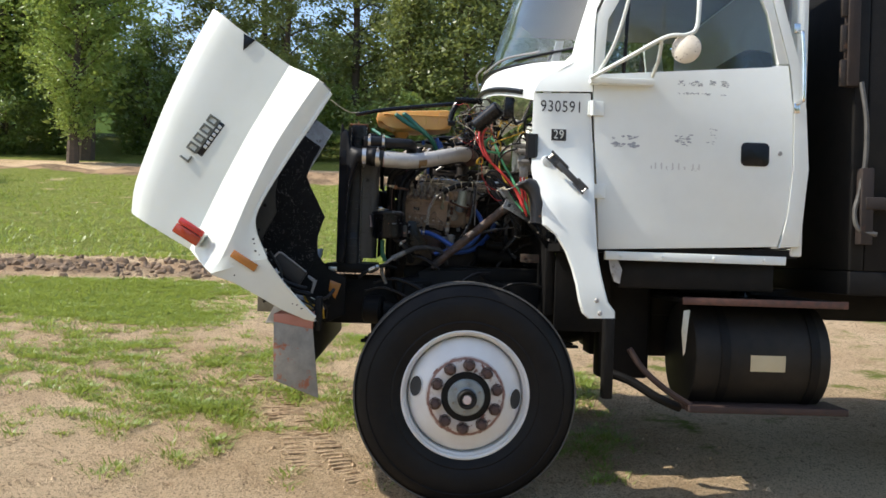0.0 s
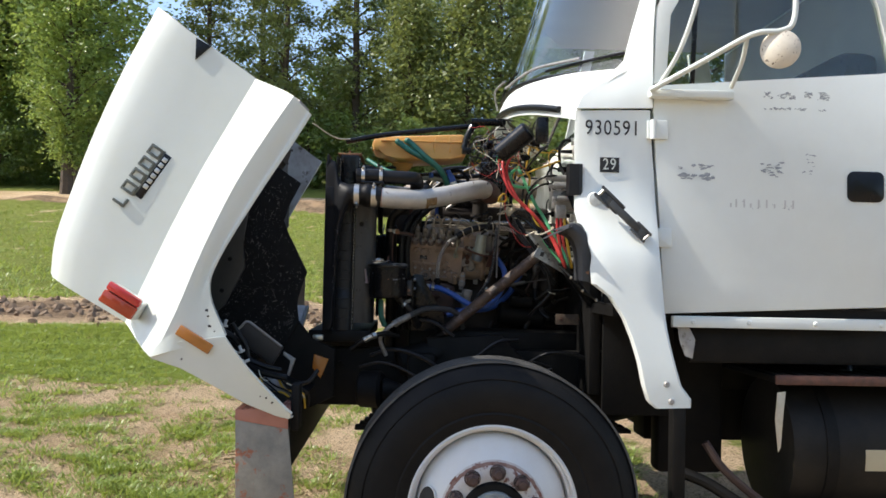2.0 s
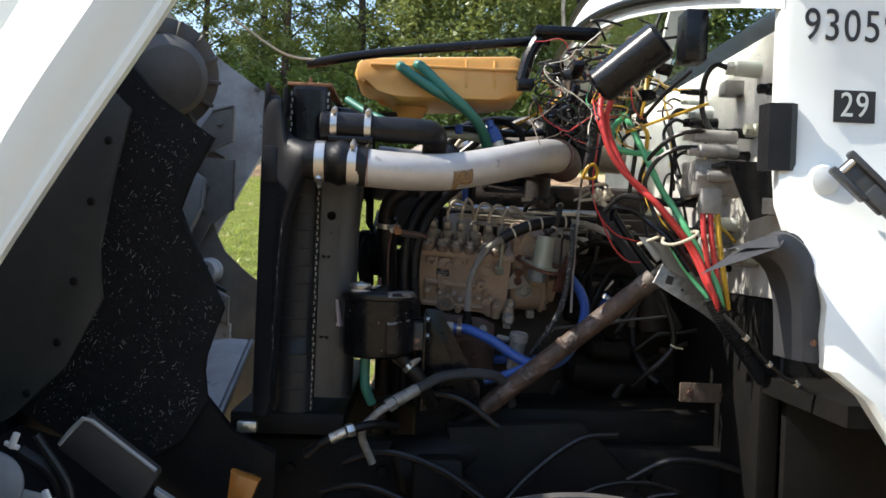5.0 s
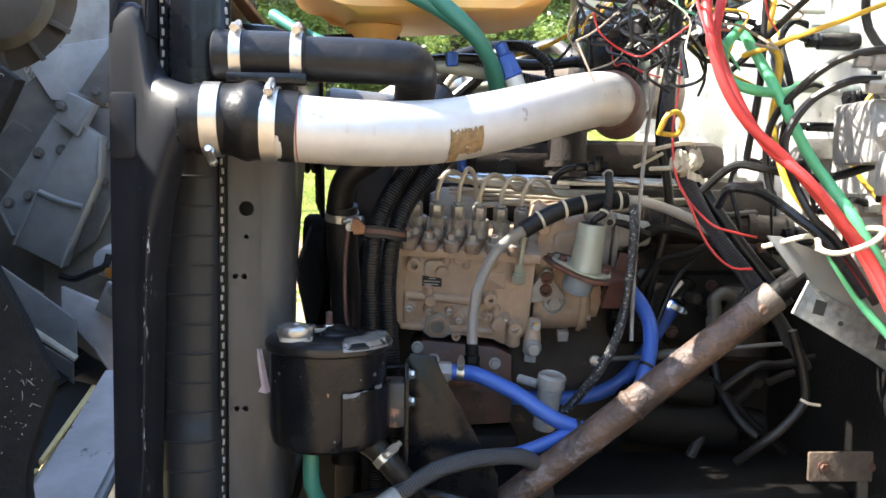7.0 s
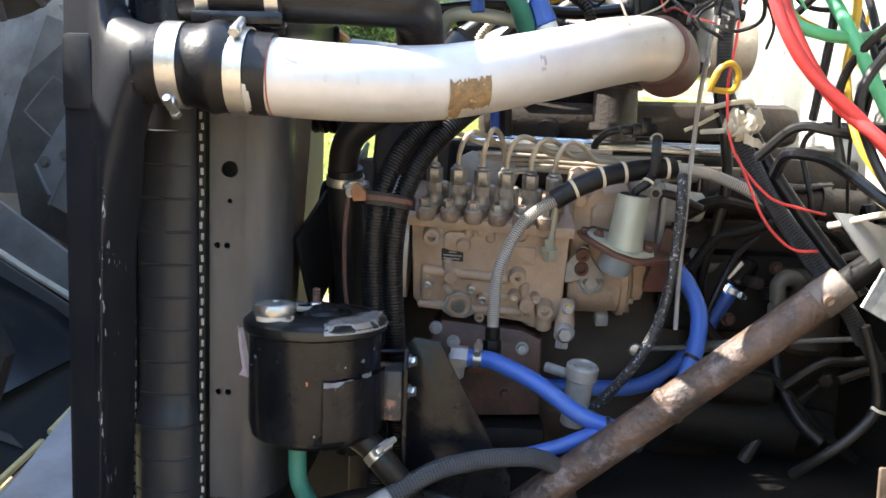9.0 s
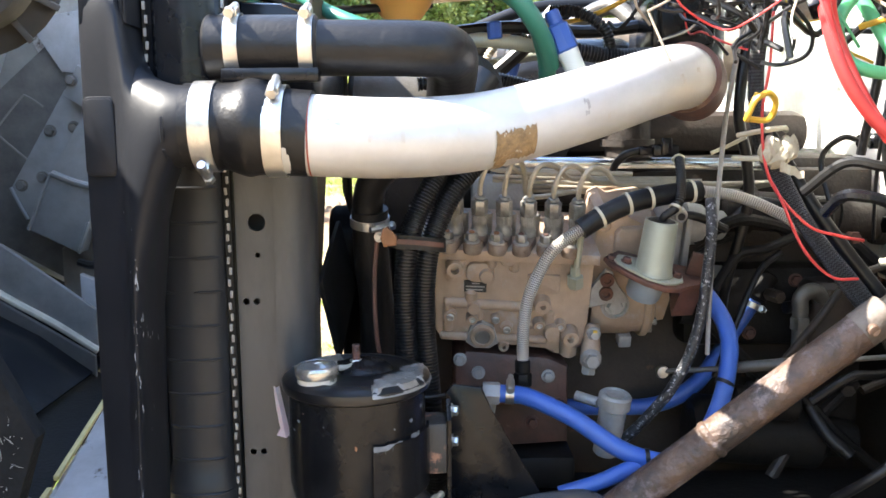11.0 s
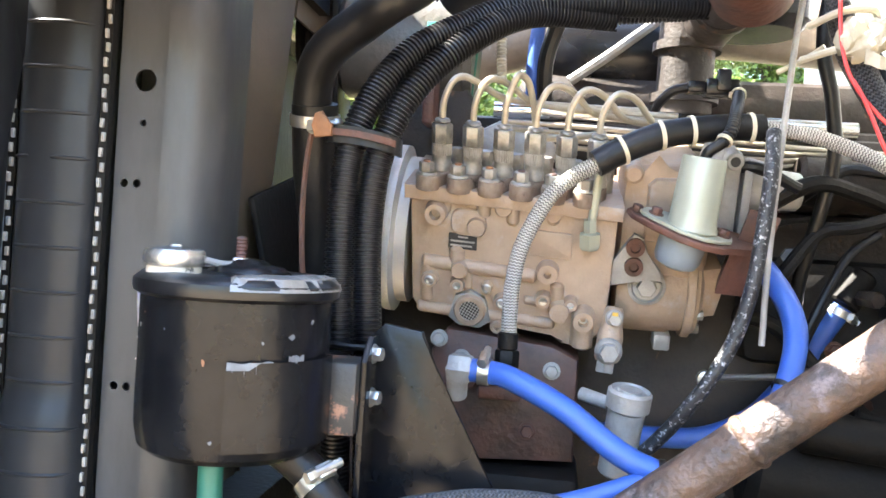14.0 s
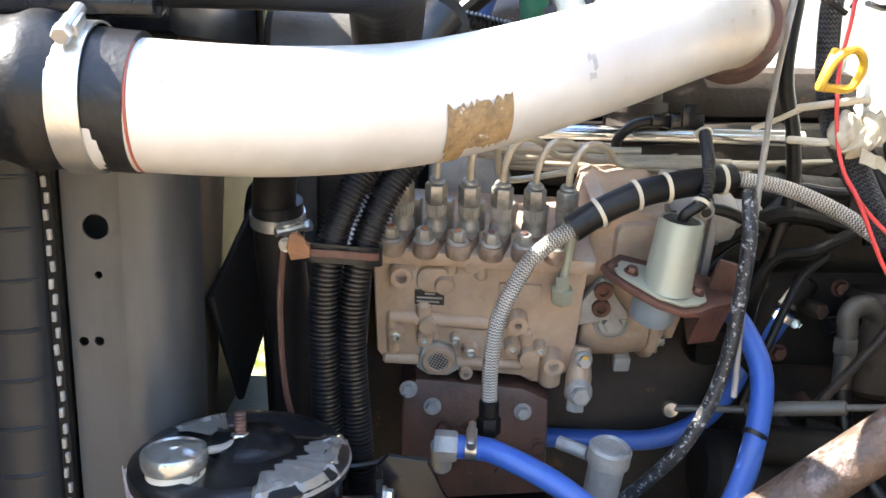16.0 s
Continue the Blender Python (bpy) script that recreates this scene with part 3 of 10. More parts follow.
rg = random.Random(12)
spots = []
while len(spots) < 9500:
    y = 4.2 + 9.0 * rg.random() ** 1.3
    x = rg.uniform(-1.0 - 0.62 * y, 1.2)
    if grass_amount(x, y) + rg.gauss(0, 0.10) > 0.52:
        spots.append((x, y, rg.uniform(0.5, 1.3)))
for _ in range(1300):
    y = 4.2 + 5.5 * rg.random()
    x = rg.uniform(-1.0 - 0.62 * y, 1.2)
    if grass_amount(x, y) > 0.27:
        spots.append((x, y, rg.uniform(0.4, 1.1)))
for _ in range(420):
    y = 4.2 + 6.5 * rg.random()
    x = rg.uniform(-1.0 - 0.62 * y, 1.0)
    if grass_amount(x, y) > 0.36:
        spots.append((x, y, rg.uniform(1.2, 2.0)))
v, f = blades(rg, spots, 20, 0.036, 0.0042)
me = bpy.data.meshes.new("grass_tufts")
me.from_pydata(v, [], f)
me.materials.append(LEAF["grass"])
tagged(new("grass_tufts", me), "scattered green weeds and grass tufts on the dirt", "grass", kind="stuff")
spots = [(rg.uniform(-16, 6), 12.8 + 16 * rg.random() ** 1.6, rg.uniform(0.7, 1.5)) for _ in range(5200)]
v, f = blades(rg, spots, 7, 0.085, 0.008)
me = bpy.data.meshes.new("lawn_grass")
me.from_pydata(v, [], f)
me.materials.append(LEAF["grass"])
tagged(new("lawn_grass", me), "short green grass on the lawn beyond the yard", "grass", kind="stuff")
clod = B()
for _ in range(620):
    x, y = rg.uniform(-9, -0.8), rg.gauss(11.8, 0.42)
    r = rg.uniform(0.015, 0.085) * (1.3 if x < -6 else 0.9)
    bmesh.ops.create_icosphere(clod, subdivisions=1, radius=1, matrix=Matrix.Translation((x, y, ground_z(x, y) + 0.25 * r)) @ Euler((rg.random() * 6, rg.random() * 6, 0)).to_matrix().to_4x4() @ Matrix.Diagonal((r, r * rg.uniform(0.6, 1), r * rg.uniform(0.4, 0.8), 1)))
for vtx in clod.verts:
    vtx.co += 0.012 * Vector((noise.noise(vtx.co * 20), noise.noise(vtx.co * 21), noise.noise(vtx.co * 22)))
tagged(put("dirt_clods", clod, mat("dry_clod", (0.27, 0.185, 0.12), 0.95, 0, (0.13, 0.088, 0.055), 8, 0.8, 0.5, 60)), "dug-up dirt clods along the lawn edge", "dirt", kind="stuff")

# dry straw and crumbs of earth on the yard
v, f = [], []
for _ in range(4600):
    y = 4.1 + 7.0 * rg.random() ** 1.4
    x = rg.uniform(-1.0 - 0.62 * y, 1.6)
    z = ground_z(x, y) + 0.004
    a, h, w = rg.uniform(0, 6.28), rg.uniform(0.01, 0.07) * rg.random() + 0.008, rg.uniform(0.0012, 0.004)
    dx, dy = math.cos(a) * h, math.sin(a) * h
    px, py = -math.sin(a) * w, math.cos(a) * w
    k = len(v)
    v += [(x - px, y - py, z), (x + px, y + py, z), (x + dx, y + dy, z + rg.uniform(0, 0.012))]
    f.append((k, k + 1, k + 2))
me = bpy.data.meshes.new("dry_straw")
me.from_pydata(v, [], f)
me.materials.append(mat("dry_straw", (0.34, 0.25, 0.13), 0.9, 0, (0.07, 0.05, 0.03), 40, 1.0))
tagged(new("dry_straw", me), "bits of dry straw and twigs on the dirt", "straw", kind="stuff")
v, f = [], []
for _ in range(9500):
    y = 4.1 + 7.5 * rg.random() ** 1.3
    x = rg.uniform(-1.0 - 0.62 * y, 1.8)
    if noise.noise((x * 1.7, y * 1.7, 8)) < -0.1 + rg.gauss(0, 0.15):
        continue
    r = rg.uniform(0.003, 0.011) * (1 + 0.9 * (rg.random() > 0.94))
    z = ground_z(x, y)
    k, a = len(v), rg.uniform(0, 6.28)
    v += [(x + r * math.cos(a + q) * rg.uniform(0.7, 1.3), y + r * math.sin(a + q) * rg.uniform(0.7, 1.3), z - 0.002) for q in (0, 1.57, 3.14, 4.71)] + [(x + rg.uniform(-0.3, 0.3) * r, y + rg.uniform(-0.3, 0.3) * r, z + r * rg.uniform(0.5, 1.1))]
    f += [(k, k + 1, k + 4), (k + 1, k + 2, k + 4), (k + 2, k + 3, k + 4), (k + 3, k, k + 4)]
me = bpy.data.meshes.new("earth_crumbs")
me.from_pydata(v, [], f)
me.materials.append(mat("earth_crumb", (0.58, 0.42, 0.26), 0.95, 0, (0.20, 0.13, 0.075), 30, 1.0))
tagged(new("earth_crumbs", me), "loose crumbs of sandy earth on the yard", "dirt", kind="stuff")

bm = B()
rt_ = random.Random(8)
for (xa, ya), (xb, yb), w in (((-1.45, 6.9), (-0.66, 4.5), 0.10), ((-1.12, 6.0), (-0.36, 4.25), 0.09)):
    for k in range(46):
        f = k / 45
        x, y = xa + (xb - xa) * f + 0.02 * math.sin(5 * f), ya + (yb - ya) * f
        if rt_.random() < 0.22:
            continue
        z = ground_z(x, y)
        a = math.atan2(yb - ya, xb - xa) + math.pi / 2 + rt_.uniform(-0.1, 0.1)
        m = Matrix.Translation((x, y, z)) @ Matrix.Rotation(a, 4, "Z")
        box(bm, -w * rt_.uniform(0.5, 1), w * rt_.uniform(0.5, 1), -0.007, 0.007, -0.02, 0.007 * rt_.uniform(0.5, 1.2), 0.003, m, 1)
tagged(put("tyre_prints", bm, bpy.data.materials["earth_crumb"]), "ridges of tyre prints pressed into the sandy dirt", "tracks", kind="stuff")

# ---- the truck ----
CY = 5.06  # the truck's middle line
truck = thing("dump_truck", "old white diesel dump truck with its hood tilted forward", "truck", (0.11, CY, 0.05))


def side(bm, outline, y, t=0.03, bevel=0.004):
    return slab(bm, outline, y, y + t, bevel)


# wheel
# tread ribs are coloured paler than the tyre, as if sun lies on them
TREADLIT = mat("sunlit_tread", (0.085, 0.081, 0.075), 0.75, 0, (0.04, 0.038, 0.035), 9, 0.9, 0.3, 80)


WHEELWHITE = mat("chalky_wheel_white", (0.70, 0.70, 0.69), 0.42, 0, (0.58, 0.56, 0.53), 5, 0.6, 0.1, 90, (0.30, 0.17, 0.12), 0.735, 16)


def wheel_at(x, y, z, out=-1):
    m = Matrix.Translation((x, y, z)) @ Matrix.Rotation(radians(-90 * out), 4, "X")
    # local z runs towards -y, that is outwards
    hub = B()
    lathe(hub, [(0.090, 0.150), (0.090, 0.174), (0.150, 0.174), (0.166, 0.172), (0.178, 0.163), (0.200, 0.148), (0.235, 0.124), (0.255, 0.108), (0.266, 0.094), (0.272, 0.074), (0.272, 0.0), (0.262, 0.0), (0.262, 0.070), (0.240, 0.100), (0.17, 0.150), (0.10, 0.150)], m, 72, True)
    wh = part("wheel", hub, WHEELWHITE, truck, "white steel disc wheel with rust-stained nut circle")
    b = B()
    lathe(b, [(0.292, 0.128), (0.300, 0.133), (0.308, 0.128), (0.312, 0.112), (0.300, 0.104), (0.285, 0.10), (0.272, 0.06), (0.262, 0.0), (0.262, -0.12), (0.305, -0.13), (0.30, -0.12), (0.273, -0.10), (0.277, 0.06), (0.280, 0.098), (0.289, 0.106)], m, 72, True)
    part("rim", b, WHEELWHITE, wh)
    b = B()
    lathe(b, [(0.3085, 0.128), (0.3135, 0.124), (0.3145, 0.113), (0.310, 0.110), (0.306, 0.118)], m, 72, True)
    part("bead_edge", b, mat("rusty_rim_edge", (0.46, 0.42, 0.38), 0.6, 0, (0.16, 0.08, 0.05), 22, 1.0, 0.2, 90), wh, "rusty rim bead edge")
    b = B()
    R = 0.53
    prof = [(0.285, -0.125), (0.33, -0.145), (0.42, -0.15), (0.48, -0.14), (0.512, -0.115), (R - 0.004, -0.095)]
    for g in (-0.07, -0.025, 0.025, 0.07):
        prof += [(R, g - 0.016), (R, g - 0.006), (R - 0.012, g - 0.004), (R - 0.012, g + 0.004), (R, g + 0.006), (R, g + 0.016)]
    prof += [(R - 0.004, 0.095), (0.512, 0.115), (0.48, 0.14), (0.47, 0.143), (0.466, 0.139), (0.455, 0.145), (0.42, 0.15), (0.36, 0.148), (0.352, 0.143), (0.345, 0.146), (0.33, 0.14), (0.305, 0.128), (0.290, 0.112)]
    lathe(b, prof, m, 80)
    part("tyre", b, TYRE, wh, "worn black truck tyre with ribbed tread")
    for g in (-0.0925, -0.0475, 0.0, 0.0475, 0.0925):
        b = B()
        lathe(b, [(R - 0.006, g - 0.0165), (R + 0.0025, g - 0.0145), (R + 0.0025, g + 0.0145), (R - 0.006, g + 0.0165)], m, 80)
        part("tread_rib", b, TREADLIT, wh, "worn tread rib greyed to look sunlit")
    b = B()
    lathe(b, [(0.086, 0.15), (0.086, 0.196), (0.080, 0.203), (0.050, 0.206), (0.047, 0.214), (0.044, 0.226), (0, 0.226)], m, 48)
    hb_ = part("hub", b, mat("blue_grey_hub", (0.30, 0.33, 0.33), 0.45, 0.3, (0.19, 0.20, 0.20), 20, 0.8, 0.2, 160), wh, "grey greasy hub cap")
    for i in range(6):
        a = 2 * math.pi * i / 6 + 0.4
        c = m @ Vector((0.066 * math.cos(a), 0.066 * math.sin(a), 0.2035))
        b = B()
        hexnut(b, c, c + Vector((0, 0.007 * out, 0)), 0.007)
        part("cap_bolt", b, DULLNUT, hb_)
    b = B()
    lathe(b, [(0.044, 0.222), (0.044, 0.268), (0.038, 0.275), (0.026, 0.273), (0.026, 0.266)], m, 36)
    part("hub_seal", b, DARKMETAL, wh, "black greasy ring round the hub centre")
    b = B()
    cyl(b, m @ Vector((0, 0, 0.22)), m @ Vector((0, 0, 0.273)), 0.0225, 0.0215, 24, 0.003)
    part("sight_plug", b, mat("dusty_pink_plug", (0.55, 0.45, 0.42), 0.5, 0, (0.42, 0.34, 0.31), 30, 0.6), wh, "dusty pale sight plug")
    b = B()
    lathe(b, [(0.084, 0.176), (0.088, 0.188), (0.110, 0.186), (0.117, 0.1765)], m, 48)
    part("seal_ring", b, DARKMETAL, wh, "black greasy ring round the hub")
    b = B()
    lathe(b, [(0.1165, 0.1752), (0.150, 0.1752), (0.166, 0.1733), (0.178, 0.1645), (0.189, 0.1568)], m, 72)
    part("nut_ring", b, mat("rust_stained_white", (0.60, 0.57, 0.54), 0.6, 0, (0.44, 0.36, 0.32), 10, 0.7, 0.2, 120, (0.17, 0.065, 0.045), 0.545, 22, sharp=0.06), wh, "rust-stained nut circle")
    b = B()
    rows = []
    for k in range(121):
        a = 2 * math.pi * k / 120
        w = 0.5 + 0.5 * noise.noise((3 * math.cos(a), 3 * math.sin(a), 4)) + 0.5 * noise.noise((14 * math.cos(a), 14 * math.sin(a), 1))
        rows.append([m @ Vector(((r + 0.006 * w * s) * math.cos(a), (r + 0.006 * w * s) * math.sin(a), h)) for r, h, s in ((0.172, 0.1705, -1), (0.176, 0.1672, 0), (0.180, 0.1648, 1))])
    sheet(b, rows)
    part("rust_band", b, mat("dark_red_rust", (0.17, 0.065, 0.045), 0.8, 0, (0.36, 0.26, 0.22), 60, 0.9, 0.3, 160), wh, "ring of dark red rust")
    for i in range(10):
        a = 2 * math.pi * i / 10 + 0.24
        n_ = m @ Matrix.Translation((0.148 * math.cos(a), 0.148 * math.sin(a), 0)) @ Matrix.Rotation(a * 3.7, 4, "Z")
        b = B()
        lathe(b, [(0.029, 0.174), (0.029, 0.179), (0.0255, 0.182)], n_, 18)
        lathe(b, [(0.0255, 0.180), (0.0245, 0.205), (0.019, 0.211), (0, 0.211)], n_, 6)
        lathe(b, [(0.0145, 0.209), (0.0145, 0.219), (0.012, 0.221), (0, 0.221)], n_, 12)
        part("wheel_nut", b, mat("red_brown_nut", (0.085, 0.045, 0.036), 0.6, 0, (0.04, 0.026, 0.022), 40, 0.9, 0.3, 160) if i == 0 else bpy.data.materials["red_brown_nut"], wh)
    # hand holes are black discs that paint in the dark of an opening
    for a in (171, -3):
        n_ = m @ Matrix.Rotation(radians(a), 4, "Z") @ Matrix.Translation((0.2365, 0, 0.1245)) @ Matrix.Rotation(radians(35), 4, "Y") @ Matrix.Diagonal((0.033, 0.048, 1, 1))
        b = B()
        lathe(b, [(0, 0.0), (1, 0.0), (1.0, 0.0035), (0, 0.0035)], n_, 28)
        hh = part("hand_hole_disc", b, BLACKINK, wh, "black oval disc for the dark hand hole")
        b = B()
        lathe(b, [(1.0, 0.001), (1.0, 0.005), (1.09, 0.0045), (1.10, 0.001)], n_, 28, True)
        part("pressed_lip", b, WHEELWHITE, hh)
    return wh


wheel_at(0.115, 4.10, 0.573)
wheel_at(0.115, 2 * CY - 4.10, 0.573 + 0.19, 1)
for y, out in ((4.22, -1), (2 * CY - 4.22, 1)):
    wheel_at(4.25, y, 0.573 + 0.10 * (y - 4.1), out)

# cab
# cowl side: flat above, flaring out into the fender leg below
cowl_front = [(0.403, 4.035, 2.029), (0.402, 4.035, 1.899), (0.404, 4.035, 1.749), (0.4, 4.005, 1.656), (0.41, 3.975, 1.594), (0.438, 3.951, 1.543), (0.45, 3.929, 1.493), (0.444, 3.923, 1.444), (0.448, 3.915, 1.39), (0.507, 3.91, 1.346), (0.556, 3.899, 1.269), (0.586, 3.889, 1.192), (0.608, 3.879, 1.115), (0.622, 3.87, 1.038), (0.64, 3.87, 0.983), (0.668, 3.87, 0.96)]
cowl_rear = [(0.683, 4.035, 2.039), (0.689, 4.035, 1.929), (0.699, 4.035, 1.799), (0.703, 4.015, 1.677), (0.7, 3.975, 1.594), (0.696, 3.941, 1.523), (0.697, 3.926, 1.473), (0.701, 3.919, 1.415), (0.704, 3.911, 1.356), (0.707, 3.903, 1.298), (0.715, 3.894, 1.23), (0.728, 3.885, 1.163), (0.744, 3.876, 1.096), (0.76, 3.87, 1.038), (0.794, 3.87, 0.995), (0.794, 3.87, 0.964)]
bm = B()
rows = []
for a, b in zip(cowl_front, cowl_rear):
    a, b = Vector(a), Vector(b)
    rows.append([a + Vector((0.006, 0.05, 0))] + [a.lerp(b, t) + Vector((0, 0.008 if t in (0, 1) else 0, 0)) for t in (0, 0.06, 0.35, 0.65, 0.94, 1)] + [b + Vector((-0.004, 0.03, 0))])
sheet(bm, rows, 0.006)
cowl = part("cowl_side_panel", bm, CABWHITE, truck, "chalky white cowl side panel flaring into a fender leg")
# the door with its window opening: panels round the opening
bm = B()
side(bm, [(0.694, 2.035), (0.735, 1.42), (0.742, 1.285), (1.625, 1.325), (1.665, 1.48), (1.686, 1.71), (1.682, 2.0), (1.655, 2.215), (1.60, 2.215), (1.55, 2.195), (0.745, 2.135), (0.692, 2.135)], 4.035, 0.04, 0.006)
door = part("door", bm, CABWHITE, truck, "white cab door with faded scraped lettering")
bm = B()
side(bm, [(0.692, 2.139), (0.742, 2.139), (0.75, 2.40), (0.90, 2.68), (1.44, 2.70), (1.545, 2.46), (1.598, 2.25), (1.60, 2.219), (1.655, 2.219), (1.575, 2.48), (1.50, 2.78), (0.86, 2.78), (0.70, 2.42)], 4.035, 0.035, 0.004)
part("window_frame", bm, CABWHITE, door)
bm = B()
side(bm, [(0.74, 2.13), (1.598, 2.20), (1.545, 2.46), (1.44, 2.70), (0.90, 2.68), (0.75, 2.40)], 4.055, 0.004, 0)
gl = part("window_glass", bm, GLASS, door)
gl.visible_shadow = False
bm = B()
side(bm, [(0.835, 2.14), (0.85, 2.14), (0.87, 2.66), (0.855, 2.66)], 4.045, 0.02, 0.002)
part("vent_bar", bm, BLACKPL, door)
bm = B()
side(bm, rounded(1.428, 1.568, 1.715, 1.83, 0.025), 4.03, 0.012, 0.002)
part("door_handle", bm, BLACKPL, door, "black recessed door handle")
bm = B()
cyl(bm, (1.621, 4.04, 1.782), (1.621, 4.028, 1.782), 0.012, 0.011, 16, 0.002)
part("lock", bm, GREYCAST, door)
for z in (1.965, 1.565):
    bm = B()
    side(bm, rounded(0.668, 0.745 if z > 1.7 else 0.765, z - 0.035, z + 0.035, 0.006), 4.022, 0.016, 0.003)
    cyl(bm, (0.69, 4.02, z - 0.036), (0.69, 4.02, z + 0.036), 0.011, seg=12)
    part("hinge", bm, CABWHITE, door, "white-painted strap hinge")
bm = B()
box(bm, 0.775, 1.668, 4.03, 4.06, 1.236, 1.278, 0.004, Matrix.Shear("XY", 4, (0, 0)))
part("sill", bm, CABWHITE, truck, "white sill strip with bolts")
bm = B()
side(bm, [(1.69, 1.71), (1.668, 1.48), (1.63, 1.32), (1.735, 1.33), (1.765, 1.71), (1.745, 2.0), (1.71, 2.2), (1.61, 2.54), (1.55, 2.78), (1.505, 2.78), (1.58, 2.48), (1.664, 2.20), (1.686, 2.0)], 4.03, 0.04, 0.005)
part("rear_pillar", bm, CABWHITE, truck)
bm = B()
box(bm, 1.70, 1.76, 4.06, 2 * CY - 4.06, 1.28, 2.85, 0.01)
part("cab_rear_wall", bm, CABWHITE, truck)
bm = B()
box(bm, 0.80, 1.70, 4.06, 2 * CY - 4.06, 2.86, 2.97, 0.05)
part("roof", bm, CABWHITE, truck)
bm = B()
slab(bm, [(0.70, 1.30), (1.70, 1.30), (1.76, 1.7), (1.70, 2.12), (0.70, 2.10)], 2 * CY - 4.06, 2 * CY - 4.03)
slab(bm, [(1.56, 2.12), (1.70, 2.12), (1.60, 2.80), (1.48, 2.80)], 2 * CY - 4.06, 2 * CY - 4.03)
slab(bm, [(0.70, 2.10), (0.75, 2.10), (0.90, 2.80), (0.84, 2.80)], 2 * CY - 4.06, 2 * CY - 4.03)
part("far_side_panel", bm, CABWHITE, truck)
bm = B()
box(bm, 0.56, 1.74, 4.07, 2 * CY - 4.07, 1.27, 1.31)
part("cab_floor", bm, DARKMETAL, truck)
bm = B()
box(bm, 0.55, 0.58, 4.06, 2 * CY - 4.06, 1.478, 2.06, 0.004)
firewall = part("firewall", bm, FIREWALL, truck, "sunlit white firewall crowded with wiring")
# windscreen, bowed forward in the middle
def screen_x(y, f):
    u = (y - CY) / 0.95
    return 0.25 + 0.36 * abs(u) ** 2.4 + f * (0.16 + 0.04 * u * u)


def screen_z(y, f):
    u = (y - CY) / 0.95
    return 2.28 - 0.08 * u * u + f * 0.52


ys = [CY - 0.95 + 1.9 * i / 20 for i in range(21)]
bm = B()
sheet(bm, [[(screen_x(y, f), y, screen_z(y, f)) for y in ys] for f in (0, 0.25, 0.5, 0.75, 1)], 0.006)
ws = part("windscreen", bm, GLASS, truck, "curved tinted windscreen with a dark seal")
ws.visible_shadow = False
bm = B()
tube(bm, [(screen_x(y, 0) - 0.004, y, screen_z(y, 0)) for y in ys] + [(screen_x(ys[-1], 1), ys[-1], screen_z(ys[-1], 1))], 0.011, 8, 2)
tube(bm, [(screen_x(ys[0], f) - 0.004, ys[0], screen_z(ys[0], f)) for f in (0, 0.5, 1)], 0.011, 8, 3)
part("screen_seal", bm, RUBBER, ws)


def cowl_edge(y):
    u = (y - CY) / 1.02
    return (0.215 + 0.19 * abs(u) ** 2.2, y, 2.175 - 0.145 * u * u)


yw = [CY - 1.02 + 2.04 * i / 20 for i in range(21)]
bm = B()
rows = []
for k, f in enumerate((0, 0.0, 0.35, 0.7, 1.0)):
    row = []
    for i, y in enumerate(yw):
        a, b = Vector(cowl_edge(y)), Vector((screen_x(ys[i], 0) + 0.01, CY + (y - CY) * 0.985, screen_z(ys[i], 0)))
        p = a.lerp(b, f) + Vector((0, 0, 0.022 * math.sin(math.pi * f)))
        row.append(p - Vector((0, 0, 0.035)) if k == 0 else p)
    rows.append(row)
sheet(bm, rows, 0.006)
ct = part("cowl_top", bm, CABWHITE, truck, "white cowl below the windscreen with peeling paint")
bm = B()
tube(bm, [Vector(cowl_edge(y)) + Vector((-0.006, 0, -0.004)) for y in yw[1:-1]], 0.013, 10, 2)
part("hood_seal", bm, RUBBER, ct, "black rubber hood seal")
# corner skin between cowl side, screen and door
bm = B()
sheet(bm, [[(0.404, 4.034, 2.035), (0.55, 4.034, 2.04), (0.688, 4.034, 2.045)], [(0.43, 4.05, 2.085), (0.56, 4.045, 2.11), (0.690, 4.036, 2.12)], [(0.52, 4.09, 2.15), (0.60, 4.065, 2.19), (0.690, 4.037, 2.22)], [(0.595, 4.112, 2.20), (0.635, 4.075, 2.27), (0.692, 4.038, 2.35)], [(0.63, 4.115, 2.35), (0.66, 4.08, 2.42), (0.70, 4.04, 2.45)], [(0.70, 4.12, 2.60), (0.74, 4.09, 2.62), (0.78, 4.05, 2.62)], [(0.79, 4.12, 2.84), (0.82, 4.1, 2.84), (0.86, 4.05, 2.84)]], 0.008)
part("windscreen_pillar", bm, CABWHITE, truck, "white windscreen pillar")
# wipers
for y0, y1 in ((4.85, 4.28), (5.35, 4.95)):
    bm = B()
    a = Vector((screen_x(y0, 0) - 0.03, y0, screen_z(y0, 0) + 0.01))
    b = Vector((screen_x(y1, 0.10) - 0.03, y1, screen_z(y1, 0.12)))
    tube(bm, [a, a.lerp(b, 0.5) + Vector((-0.03, 0, 0.02)), b], 0.006, 8)
    wp = part("wiper_arm", bm, GREYCAST, truck)
    bm = B()
    c = Vector((screen_x(y1 - 0.15, 0.12) - 0.012, y1 - 0.15, screen_z(y1 - 0.15, 0.14)))
    d = Vector((screen_x(y1 + 0.2, 0.05) - 0.012, y1 + 0.2, screen_z(y1 + 0.2, 0.06)))
    tube(bm, [c, c.lerp(d, 0.5) + Vector((-0.01, 0, 0)), d], 0.006, 6)
    part("blade", bm, RUBBER, wp)

